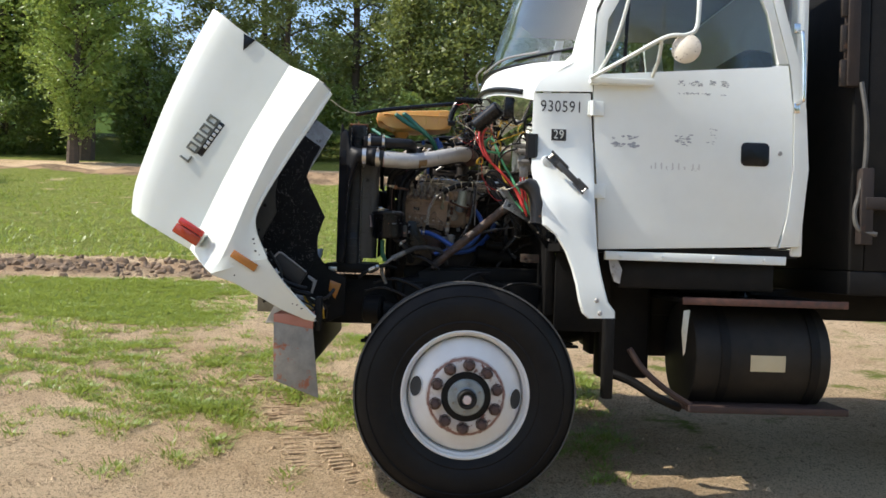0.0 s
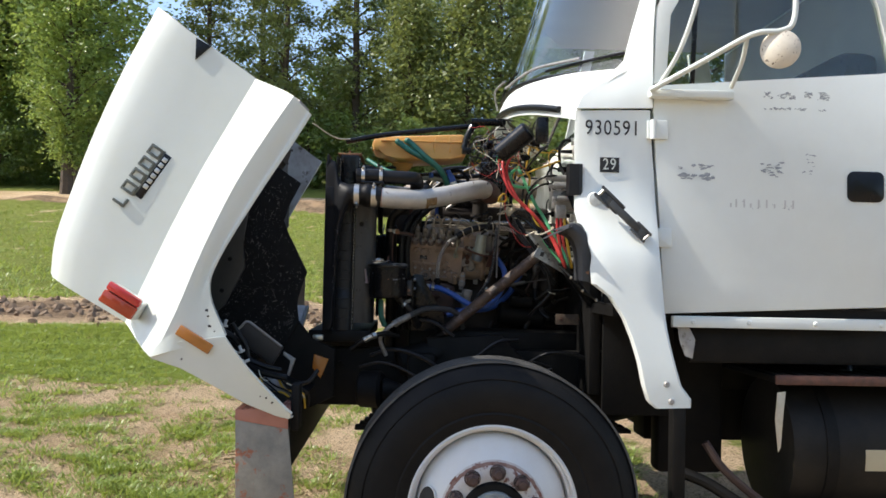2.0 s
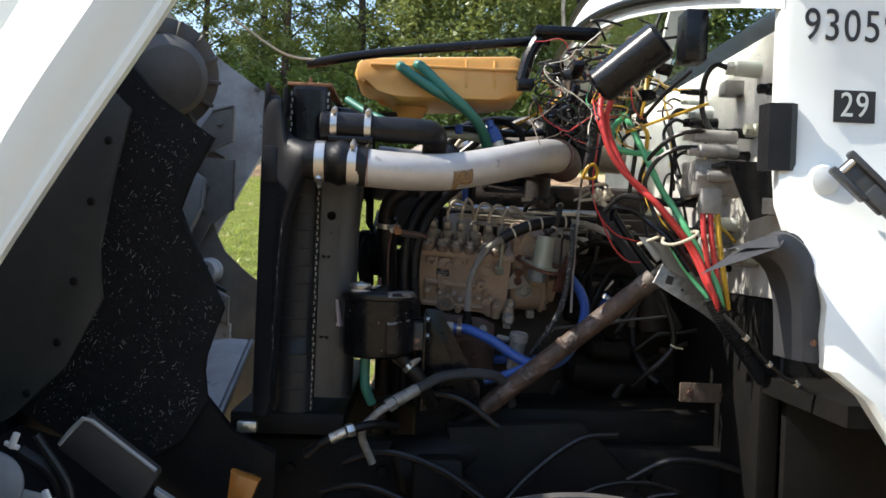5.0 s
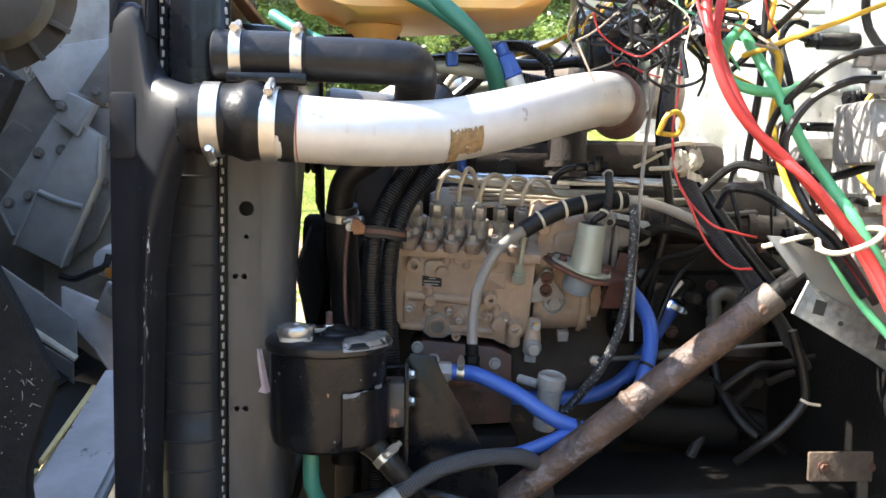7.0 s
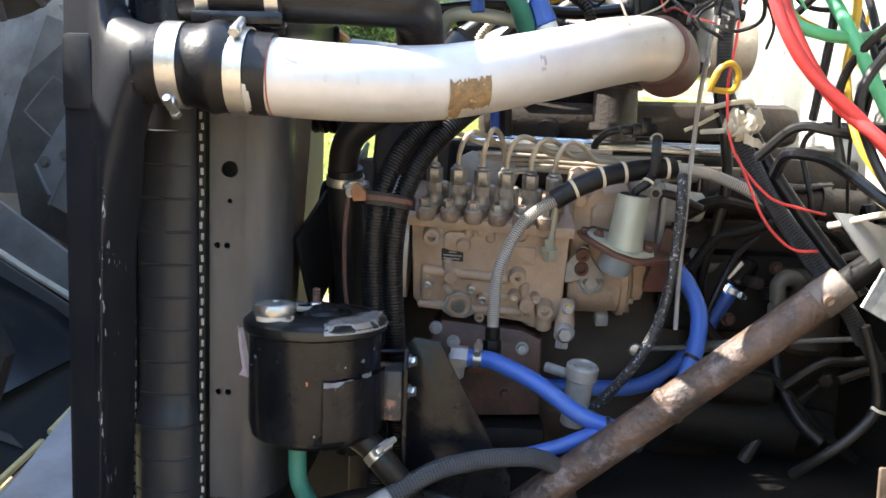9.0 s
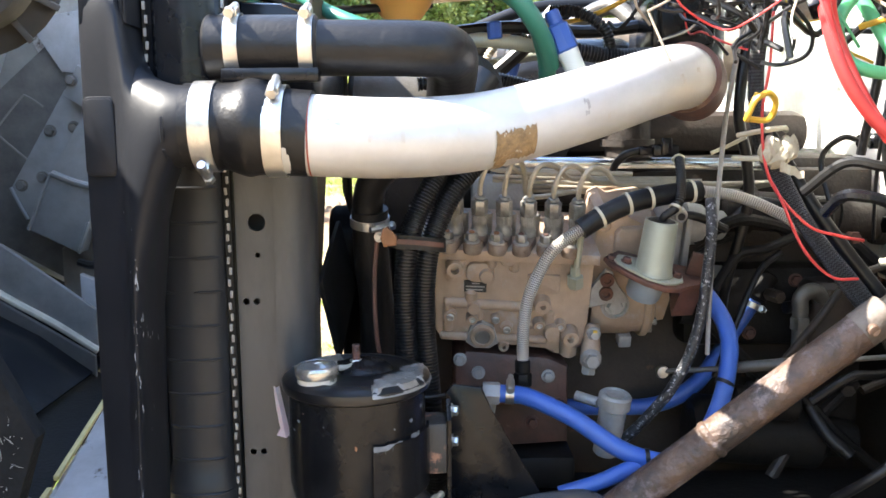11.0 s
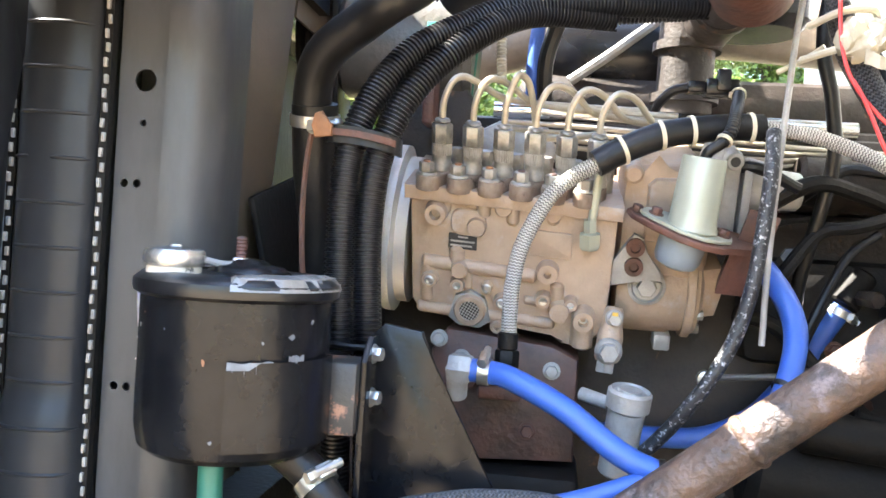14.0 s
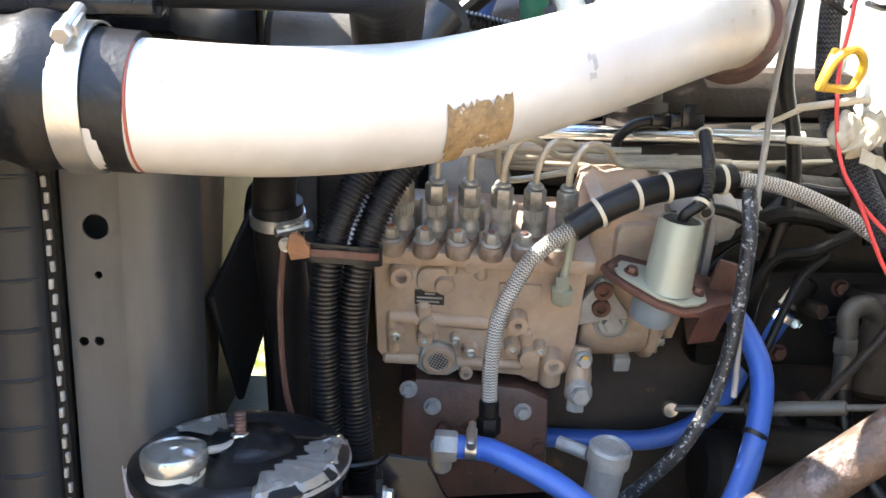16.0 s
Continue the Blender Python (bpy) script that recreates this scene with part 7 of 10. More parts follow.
bm = B()
slab(bm, [(-0.200, 1.556), (-0.197, 1.42), (-0.185, 1.402), (-0.02, 1.400), (-0.012, 1.385), (0.012, 1.383), (0.018, 1.40), (0.040, 1.402), (0.046, 1.556)], 4.872, 5.02, 0.005)
slab(bm, [(-0.205, 1.545), (-0.205, 1.562), (0.050, 1.562), (0.050, 1.545)], 4.858, 5.02, 0.003)
housing = part("housing", sheared(bm), CAST, pump, "beige cast housing with bosses and plugs")


def boss(x, z, r, out, hole=0.0, material=None, base=4.873):
    z += ptop(x) - 1.557
    bm = B()
    prof = [(r * 1.15, 0), (r * 1.05, out * 0.8), (r * 0.95, out)] + ([(hole, out), (hole * 0.9, out * 0.4), (0, out * 0.4)] if hole else [(0, out)])
    lathe(bm, prof, frame_to((x, base, z), (x, base - 1, z)), 24)
    part("boss", bm, material or CAST, housing)


def pbolt(x, z, r, out, y, material):
    bolt(housing, (x, y, z + ptop(x) - 1.557), (0, -1, 0), r, out, material, "plug")


for x, z, r, out, hole in ((-0.1675, 1.531, 0.0125, 0.020, 0.0065), (-0.119, 1.519, 0.0105, 0.014, 0), (-0.138, 1.466, 0.0095, 0.016, 0), (-0.174, 1.449, 0.0095, 0.012, 0.006), (-0.140, 1.447, 0.0085, 0.015, 0.005), (-0.086, 1.431, 0.0088, 0.012, 0.005), (-0.104, 1.447, 0.0062, 0.012, 0.003), (-0.090, 1.400, 0.0078, 0.012, 0.004), (-0.0325, 1.475, 0.012, 0.018, 0.0045), (-0.036, 1.441, 0.0088, 0.016, 0.005), (-0.003, 1.440, 0.0078, 0.015, 0.004), (-0.016, 1.430, 0.012, 0.018, 0), (0.013, 1.425, 0.0125, 0.024, 0.006), (-0.088, 1.545, 0.010, 0.010, 0), (-0.03, 1.545, 0.010, 0.010, 0)):
    boss(x, z, r, out, hole)
boss(-0.124, 1.417, 0.0185, 0.014, 0.0125)
bm = B()
slab(bm, [(a + (-0.124), b + 1.417) for a, b in ((-0.026, -0.012), (-0.018, 0.016), (0.0, 0.024), (0.018, 0.016), (0.026, -0.012), (0.012, -0.022), (-0.012, -0.022))], 4.864, 4.876, 0.002)
part("mesh_flange", sheared(bm), GREYCAST, housing)
bm = B()
cyl(bm, (-0.124, 4.8615, 1.417), (-0.124, 4.868, 1.417), 0.0125, seg=24)
part("mesh_screen", sheared(bm), SCREEN, housing)
bm = B()
cyl(bm, (0.013, 4.873, 1.385), (0.013, 4.873, 1.432), 0.014, seg=20, bevel=0.003)
part("boss", sheared(bm), CAST, housing)
bm = B()
slab(bm, rounded(-0.056, -0.006, 1.492, 1.522, 0.003), 4.868, 4.875, 0.0015)
part("cover_plate", sheared(bm), CAST, housing)
bm = B()
slab(bm, rounded(-0.1525, -0.1185, 1.489, 1.507, 0.001), 4.8695, 4.8735, 0)
nameplate = part("nameplate", sheared(bm), BLACKINK, housing, "small black maker's plate with unreadable lines")
for i, (x0, x1) in enumerate(((-0.141, -0.129), (-0.150, -0.121), (-0.150, -0.124))):
    bm = B()
    box(bm, x0, x1, 4.8688, 4.8698, 1.5025 - 0.0052 * i, 1.5045 - 0.0052 * i)
    part("text_bar", sheared(bm), GREYCAST, nameplate)
PALELINE = mat("dull_steel_line", (0.45, 0.41, 0.33), 0.38, 0.35, (0.32, 0.28, 0.21), 30, 0.8)
FLANGE = mat("rust_brown_flange", (0.12, 0.075, 0.052), 0.55, 0, (0.27, 0.22, 0.18), 30, 0.9, 0.3, 160, (0.06, 0.035, 0.025), 0.60, 40)
NUTFACE = mat("mottled_plated_nut", (0.30, 0.29, 0.265), 0.3, 0.35, (0.11, 0.095, 0.08), 70, 1.0, 0.15, 200)
for i in range(6):
    x = -0.178 + 0.0365 * i
    xv, yv = x + 0.012, 4.892
    # rusty oval flange from the stud in front to the barrel behind
    d = (Vector((xv, yv)) - Vector((x, 4.862))).angle_signed(Vector((1, 0)))
    oval = [(x + 0.0142 * math.cos(d + radians(a)), 4.862 + 0.0142 * math.sin(d + radians(a))) for a in range(90, 271, 20)] + [(xv + 0.0132 * math.cos(d + radians(a)), yv + 0.0132 * math.sin(d + radians(a))) for a in range(-90, 91, 20)]
    bm = B()
    slab(bm, oval, 1.558, 1.5755, 0.002, "z")
    fl = part("barrel_flange", sheared(bm), FLANGE, pump, "rust-brown barrel flange")
    bm = B()
    cyl(bm, (x - 0.001, 4.861, 1.5752), (x - 0.001, 4.861, 1.5785), 0.0122, 0.0112, 22, 0.001)
    hexnut(bm, (x - 0.001, 4.861, 1.578), (x - 0.001, 4.861, 1.5895), 0.0090)
    nut = part("nut", sheared(bm), DULLNUT, fl)
    bm = B()
    cyl(bm, (x - 0.001, 4.861, 1.589), (x - 0.001, 4.861, 1.5915), 0.0046, 0.0042, 12, 0.001)
    part("stud_end", sheared(bm), RUST if i < 3 else RUSTRED, nut)
    # delivery valve holder with a knurled collar, then the line nut
    bm = B()
    prof = [(0.0128, 0.0), (0.0128, 0.008), (0.0112, 0.011), (0.0112, 0.015), (0.0118, 0.0165)]
    lathe(bm, prof + [(0.0118, 0.018), (0.0, 0.018)], Matrix.Translation((xv, yv, 1.5752)), 24)
    dv = part("delivery_valve", sheared(bm), DULLNUT, pump, "grey delivery valve holder")
    ring = [(0.0120 if k % 2 else 0.0111) for k in range(52)]
    bm = B()
    slab(bm, [(xv + r * math.cos(2 * math.pi * k / 52), yv + r * math.sin(2 * math.pi * k / 52)) for k, r in enumerate(ring)], 1.5925, 1.606, 0, "z")
    part("knurled_collar", sheared(bm), DULLNUT, dv, smooth=False)
    bm = B()
    hexnut(bm, (xv, yv, 1.606), (xv, yv, 1.629), 0.0126)
    lathe(bm, [(0.0095, 0), (0.0080, 0.003), (0.0050, 0.004), (0, 0.004)], Matrix.Translation((xv, yv, 1.631)), 16)
    part("line_nut", sheared(bm), NUTFACE, dv, "mottled hex line nut")
    bm = B()
    z0 = ptop(xv) - 1.557
    tops = (1.678, 1.677, 1.681, 1.672, 1.669, 1.666)[i]
    zr = 1.645 - 0.0045 * i
    if i == 2:
        pts = [(xv, yv, 1.625 + z0), (xv + 0.001, yv, 1.655 + z0), (xv + 0.012, yv + 0.006, tops), (xv + 0.024, yv + 0.014, tops - 0.006), (xv + 0.031, yv + 0.024, 1.650), (xv + 0.036, yv + 0.036, 1.620), (xv + 0.05, yv + 0.05, 1.606), (xv + 0.12, yv + 0.06, 1.612)]
    else:
        pts = [(xv, yv, 1.625 + z0), (xv + 0.001, yv, 1.652 + z0), (xv + 0.010, yv + 0.004, tops - 0.006), (xv + 0.023, yv + 0.010, tops), (xv + 0.042, yv + 0.024, tops - 0.010), (xv + 0.064, yv + 0.042, zr + 0.008), (xv + 0.095, yv + 0.058, zr), (xv + 0.16, yv + 0.066, zr - 0.004), (xv + 0.24, yv + 0.07, zr - 0.006)]
    tube(bm, pts, 0.0040, 10, 8)
    part("injection_line", bm, PALELINE, dv, "bent steel fuel line")
    bm = B()
    cyl(bm, (x + 0.026, 4.922, 1.556), (x + 0.026, 4.922, 1.585), 0.008, seg=14)
    hexnut(bm, (x + 0.026, 4.922, 1.583), (x + 0.026, 4.922, 1.596), 0.0085)
    part("rear_stud", sheared(bm), DULLNUT, pump)
# cast ribs and round lugs on the housing face
for (xa, za), (xb, zb), r in (((-0.185, 1.470), (-0.045, 1.466), 0.0085), ((-0.142, 1.492), (-0.142, 1.462), 0.0095), ((-0.1285, 1.470), (-0.1285, 1.440), 0.0062), ((-0.112, 1.552), (-0.112, 1.529), 0.0085), ((-0.077, 1.552), (-0.077, 1.524), 0.0075), ((-0.158, 1.552), (-0.158, 1.530), 0.0075), ((-0.03, 1.552), (-0.03, 1.530), 0.0075), ((-0.020, 1.462), (-0.020, 1.420), 0.0085), ((-0.178, 1.470), (-0.178, 1.420), 0.0075), ((-0.06, 1.436), (0.0, 1.432), 0.0060), ((-0.19, 1.412), (-0.02, 1.410), 0.0070)):
    bm = B()
    cyl(bm, (xa, 4.8725, za), (xb, 4.8725, zb), r, seg=18, bevel=r * 0.45)
    part("cast_rib", sheared(bm), CAST, housing)
bm = B()
slab(bm, rounded(-0.150, -0.108, 1.506, 1.538, 0.012), 4.8655, 4.876, 0.004)
part("cast_pad", sheared(bm), CAST, housing)
for x, z in ((-0.174, 1.449), (-0.140, 1.447), (-0.104, 1.447), (-0.086, 1.431), (-0.036, 1.441), (-0.003, 1.440), (0.013, 1.425)):
    bm = B()
    lathe(bm, [(0.0060, 0), (0.0060, 0.003), (0.0046, 0.004), (0.0034, 0.0038), (0.0030, 0.001), (0, 0.001)], frame_to((x, 4.8625, z), (x, 4.0, z)), 14)
    part("socket_screw", sheared(bm), STEEL, housing)
# front coupling
bm = B()
lathe(bm, [(0, 0), (0.10, 0), (0.105, 0.008), (0.105, 0.018), (0.092, 0.022), (0.092, 0.036), (0.0, 0.036)], frame_to((-0.243, 4.965, 1.478), (0, 4.965, 1.464)), 48)
part("mounting_flange", bm, ALU, pump, "pale machined mounting flange")
# governor housing
bm = B()
lathe(bm, [(0, 0), (0.050, 0), (0.055, 0.006), (0.0565, 0.02), (0.0565, 0.066), (0.054, 0.072), (0.054, 0.084), (0, 0.086)], frame_to((0.052, 4.953, 1.428), (1, 4.953, 1.428)), 48)
gov = part("governor_housing", bm, CAST, pump, "beige drum-shaped governor housing")
bm = B()
lathe(bm, [(0, 0), (0.059, 0), (0.061, 0.003), (0.061, 0.010), (0.057, 0.012), (0.055, 0.016), (0.042, 0.022), (0, 0.022)], frame_to((0.136, 4.953, 1.428), (1, 4.953, 1.428)), 48)
end = part("end_cover", bm, CAST, gov)
for a in (200, 240, 280, 320):
    p = Vector((0.150, 4.953 + 0.050 * math.cos(radians(a)), 1.428 + 0.050 * math.sin(radians(a))))
    b = B()
    hexnut(b, p, p + Vector((0.009, 0, 0)), 0.006)
    part("cover_bolt", b, DULLNUT, gov)
bm = B()
slab(bm, [(0.048, 1.44), (0.048, 1.560), (0.054, 1.585), (0.068, 1.592), (0.085, 1.583), (0.10, 1.586), (0.135, 1.590), (0.150, 1.575), (0.158, 1.52), (0.158, 1.47), (0.145, 1.445)], 4.905, 5.04, 0.016)
cyl(bm, (0.060, 4.915, 1.578), (0.060, 4.895, 1.578), 0.013, 0.011, 18, 0.003)
slab(bm, [(0.078, 1.50), (0.078, 1.566), (0.086, 1.574), (0.128, 1.576), (0.138, 1.565), (0.138, 1.50)], 4.893, 4.91, 0.006)
part("governor_cover", bm, CAST, gov, "beige upper governor casing")
bm = B()
slab(bm, [(0.146, 1.40), (0.146, 1.462), (0.176, 1.468), (0.182, 1.44), (0.175, 1.405)], 4.918, 5.0, 0.006)
part("stop_lever_boss", bm, CAST, gov)
bm = B()
box(bm, 0.104, 0.125, 4.915, 4.945, 1.357, 1.378, 0.003)
part("drain_plug", bm, GREYCAST, gov)
bm = B()
lathe(bm, [(0.0225, -0.012), (0.0225, 0.004), (0.0185, 0.006), (0.0165, 0.002), (0, 0.002)], frame_to((0.087, 4.897, 1.446), (0.087, 4, 1.446)), 32)
hexnut(bm, (0.087, 4.897, 1.446), (0.087, 4.888, 1.446), 0.0125)
part("hex_plug", bm, GREYCAST, gov)
bm = B()
slab(bm, [(0.036, 1.445), (0.030, 1.458), (0.058, 1.500), (0.066, 1.512), (0.078, 1.506), (0.082, 1.488), (0.100, 1.470), (0.104, 1.455), (0.075, 1.458)], 4.884, 4.893, 0.002)
lev = part("lever_plate", bm, GREYCAST, gov, "triangular grey bracket with rusty bolts")
for x, z in ((0.068, 1.497), (0.068, 1.474)):
    bm = B()
    lathe(bm, [(0.011, 0), (0.011, 0.006), (0.006, 0.006), (0.005, 0.002), (0, 0.002)], frame_to((x, 4.884, z), (x, 4, z)), 18)
    part("socket_bolt", bm, RUSTRED, lev)
for x, y, z in ((0.143, 4.914, 1.421),):
    bm = B()
    box(bm, x - 0.004, x + 0.004, y - 0.002, y + 0.002, z - 0.003, z + 0.003, 0.0008)
    part("paint_mark", bm, YELLOWWIRE, gov, "yellow paint dab")
bm = B()
lathe(bm, [(0.008, 0), (0.008, 0.014), (0.013, 0.016), (0.013, 0.030), (0.010, 0.034), (0, 0.034)], frame_to((0.012, 4.852, 1.535), (0.014, 4.848, 1.49)), 6)
cyl(bm, (0.018, 4.856, 1.585), (0.014, 4.852, 1.53), 0.005, seg=10)
part("bleed_fitting", bm, OLIVEGREY, pump)
# grey rear cover
bm = B()
slab(bm, [(0.146, 1.50), (0.148, 1.585), (0.156, 1.612), (0.168, 1.615), (0.178, 1.598), (0.178, 1.50)], 4.885, 5.01, 0.007)
slab(bm, [(0.182, 1.505), (0.182, 1.592), (0.188, 1.597), (0.192, 1.592), (0.192, 1.505)], 4.89, 5.005, 0.003)
cyl(bm, (0.19, 4.945, 1.560), (0.225, 4.945, 1.558), 0.034, 0.030, 26, 0.004)
cyl(bm, (0.223, 4.945, 1.558), (0.26, 4.945, 1.556), 0.024, 0.022, 22, 0.004)
cyl(bm, (0.166, 4.886, 1.604), (0.166, 4.868, 1.604), 0.011, 0.010, 18, 0.002)
part("rear_cover", bm, GREYCAST, pump, "light grey ribbed rear cover")
# flat black disc gives the eye its dark hole
bm = B()
cyl(bm, (0.166, 4.8685, 1.604), (0.166, 4.8665, 1.604), 0.0055, seg=14)
part("eye_hole_disc", bm, BLACKINK, pump)

# shut-off solenoid on its rusty bracket
sol = thing("fuel_shutoff_solenoid", "olive-plated shut-off solenoid on a rust-brown bracket", "solenoid", (0.115, 4.8, 1.48))
seat_ = Matrix.Translation((0.115, 4.806, 1.524)) @ Matrix.Rotation(radians(14), 4, "Y") @ Matrix.Rotation(radians(17), 4, "X")
bm = B()
lathe(bm, [(0, 0), (0.0272, 0), (0.0282, 0.002), (0.0272, 0.004), (0.0262, 0.008), (0.0235, 0.078), (0.0225, 0.0805), (0.0205, 0.0805), (0.0195, 0.078), (0, 0.078)], frame_to((0.1185, 4.806, 1.5215), (0.1265, 4.795, 1.60)), 40)
can_ = part("canister", bm, OLIVEGREY, sol)
bm = B()
cyl(bm, (0.1263, 4.7955, 1.5975), (0.1266, 4.795, 1.6005), 0.0198, seg=30, bevel=0.001)
part("potting", bm, RUBBER, can_)
bm = B()
lathe(bm, [(0, -0.046), (0.014, -0.045), (0.0225, -0.041), (0.0255, -0.034), (0.0262, -0.008), (0, -0.008)], seat_, 36)
part("lower_body", bm, mat("blue_grey_body", (0.22, 0.26, 0.29), 0.45, 0.2, (0.15, 0.17, 0.19), 20, 0.7), sol, "blue-grey lower body")
bm = B()
slab(bm, [(-0.054, 0.016), (-0.050, 0.002), (-0.032, -0.012), (-0.010, -0.029), (0.016, -0.033), (0.034, -0.024), (0.047, -0.010), (0.049, 0.008), (0.032, 0.024), (-0.008, 0.038), (-0.044, 0.034)], -0.001, 0.003, 0.001, "z")
xform(bm.verts, seat_)
part("flange", bm, OLIVEGREY, sol)
bm = B()
slab(bm, [(-0.066, 0.022), (-0.060, 0.004), (-0.036, -0.017), (-0.010, -0.035), (0.018, -0.040), (0.040, -0.030), (0.054, -0.012), (0.078, 0.004), (0.092, 0.016), (0.094, 0.034), (0.075, 0.06), (-0.04, 0.06)], -0.009, -0.002, 0.0015, "z")
slab(bm, [(0.050, -0.006), (0.088, 0.016), (0.088, 0.055), (0.058, 0.05)], -0.060, -0.004, 0.003, "z")
slab(bm, [(0.060, 0.03), (0.094, 0.03), (0.094, 0.036), (0.060, 0.036)], -0.01, 0.034, 0.001, "z")
xform(bm.verts, seat_)
part("bracket", bm, RUSTRED, sol, "rust-brown stamped bracket")
for p in ((-0.056, 0.018, -0.002), (-0.036, 0.010, 0.003), (0.038, 0.002, 0.003)):
    q = seat_ @ Vector(p)
    bolt(sol, q, seat_.to_3x3() @ Vector((0, 0, 1)), 0.0062, 0.0075, RUSTRED)
bm = B()
tube(bm, [(0.1262, 4.795, 1.598), (0.130, 4.792, 1.607), (0.1436, 4.790, 1.6174), (0.149, 4.793, 1.626)], 0.0062, 12)
part("lead", bm, RUBBER, sol)
bm = B()
loom_tube(bm, [(0.1425, 4.790, 1.6165), (0.152, 4.796, 1.631), (0.160, 4.82, 1.653), (0.168, 4.855, 1.672), (0.1737, 4.8836, 1.686)], 0.0072, 0.0042)
part("lead_sleeve", bm, LOOM, sol, "black corrugated lead sleeve")
for p, q in (((0.1445, 4.790, 1.619), (0.152, 4.796, 1.631)), ((0.1728, 4.880, 1.684), (0.176, 4.90, 1.695))):
    bm = B()
    lathe(bm, [(0.0074, -0.002), (0.0088, -0.002), (0.0088, 0.002), (0.0074, 0.002)], frame_to(p, q), 20, True)
    box(bm, 0.006, 0.0105, -0.003, 0.003, -0.0025, 0.0025, 0.0008, frame_to(p, q))
    part("pale_tie", bm, WHITEWIRE, sol)
bm = B()
box(bm, 0.138, 0.178, 4.895, 4.93, 1.686, 1.706, 0.004)
box(bm, 0.150, 0.166, 4.890, 4.90, 1.690, 1.716, 0.002)
box(bm, 0.118, 0.140, 4.90, 4.925, 1.689, 1.703, 0.003)
part("plug_body", bm, BLACKPL, sol, "black lead connector")
bm = B()
tube(bm, [(0.120, 4.912, 1.696), (0.100, 4.915, 1.690), (0.085, 4.93, 1.67), (0.10, 4.96, 1.65)], 0.006, 10)
part("rear_lead", bm, RUBBER, sol)

# the pump leans out towards the yard
lean = Matrix.Translation((0, 4.872, 1.50)) @ Matrix.Rotation(radians(18), 4, "X") @ Matrix.Diagonal((1, 1, 1.04, 1)) @ Matrix.Translation((0, -4.872, -1.50))
pump.matrix_world = lean @ pump.matrix_world
# banjo column in front of the governor
bm = B()
lathe(bm, [(0, 0), (0.0125, 0), (0.0150, 0.004), (0.0155, 0.03), (0.0125, 0.045), (0.0120, 0.062), (0.009, 0.066), (0, 0.066)], frame_to((0.0435, 4.890, 1.362), (0.0505, 4.899, 1.43)), 24)
col = part("banjo_column", bm, CAST, pump)
bm = B()
cyl(bm, (0.0448, 4.884, 1.376), (0.0448, 4.872, 1.375), 0.0165, 0.0150, 22, 0.003)
hexnut(bm, (0.0448, 4.874, 1.375), (0.0448, 4.864, 1.374), 0.0120)
cyl(bm, (0.0496, 4.896, 1.415), (0.0496, 4.882, 1.414), 0.0115, 0.0105, 20, 0.002)
hexnut(bm, (0.0496, 4.883, 1.414), (0.0496, 4.875, 1.4135), 0.0080)
part("banjo_bolt", bm, GREYCAST, pump)
bm = B()
hexnut(bm, (0.0430, 4.889, 1.364), (0.0415, 4.887, 1.349), 0.0115)
part("lower_nut", bm, GREYCAST, pump)
bm = B()
box(bm, 0.046, 0.053, 4.8735, 4.8760, 1.418, 1.4225, 0.0006)
part("paint_mark", bm, YELLOWWIRE, pump, "yellow paint dab")

# ---- power steering reservoir ----
can = thing("power_steering_reservoir", "round black power steering reservoir with peeling paint", "reservoir", (-0.285, 4.58, 1.29))
CX, CYY, CR = -0.2905, 4.553, 0.0795
bm = B()
lathe(bm, [(0, 0), (CR * 0.86, 0), (CR * 0.96, 0.006), (CR, 0.022), (CR, 0.134), (0, 0.134)], Matrix.Translation((CX, CYY, 1.308)), 56)
body = part("body", bm, BLACKPAINT, can)
bm = B()
lathe(bm, [(CR * 1.02, 0.0), (CR * 1.075, 0.003), (CR * 1.085, 0.008), (CR * 1.075, 0.013), (CR * 1.0, 0.018), (CR * 0.86, 0.020), (CR * 0.80, 0.0175), (CR * 0.4, 0.020), (0, 0.021)], Matrix.Translation((CX, CYY, 1.437)), 56)
lid = part("lid", bm, mat("chipped_black_lid", (0.005, 0.0052, 0.006), 0.28, 0, (0.014, 0.014, 0.015), 12, 0.8, 0.1, 100, (0.30, 0.285, 0.26), 0.64, 16, sharp=0.02, spec=0.4), can, "black lid with paint peeled to bare metal")
bm = B()
lathe(bm, [(0.0225, 0), (0.0225, 0.021), (0.0262, 0.023), (0.0275, 0.027), (0.0275, 0.0345), (0.0262, 0.0375), (0.0235, 0.0385), (0.0215, 0.0372), (0.014, 0.0395), (0.0065, 0.0410), (0.006, 0.0425), (0, 0.0425)], Matrix.Translation((-0.331, 4.512, 1.441)) @ Matrix.Diagonal((0.9, 0.9, 0.88, 1)), 32)
part("filler_cap", bm, CLEARCAP, can, "pale translucent filler cap")
bm = B()
cyl(bm, (-0.331, 4.512, 1.443), (-0.331, 4.512, 1.463), 0.0218, seg=32)
part("cap_neck", bm, mat("peeling_cap_neck", (0.55, 0.50, 0.42), 0.6, 0, (0.4, 0.36, 0.3), 30, 0.6, 0, 0, (0.03, 0.03, 0.03), 0.54, 40), can)
bm = B()
lathe(bm, [(0.022, 0), (0.018, 0.005), (0.008, 0.009), (0.006, 0.010)], Matrix.Translation((CX, CYY, 1.455)), 24)
part("stud_washer", bm, BLACKPAINT, can)
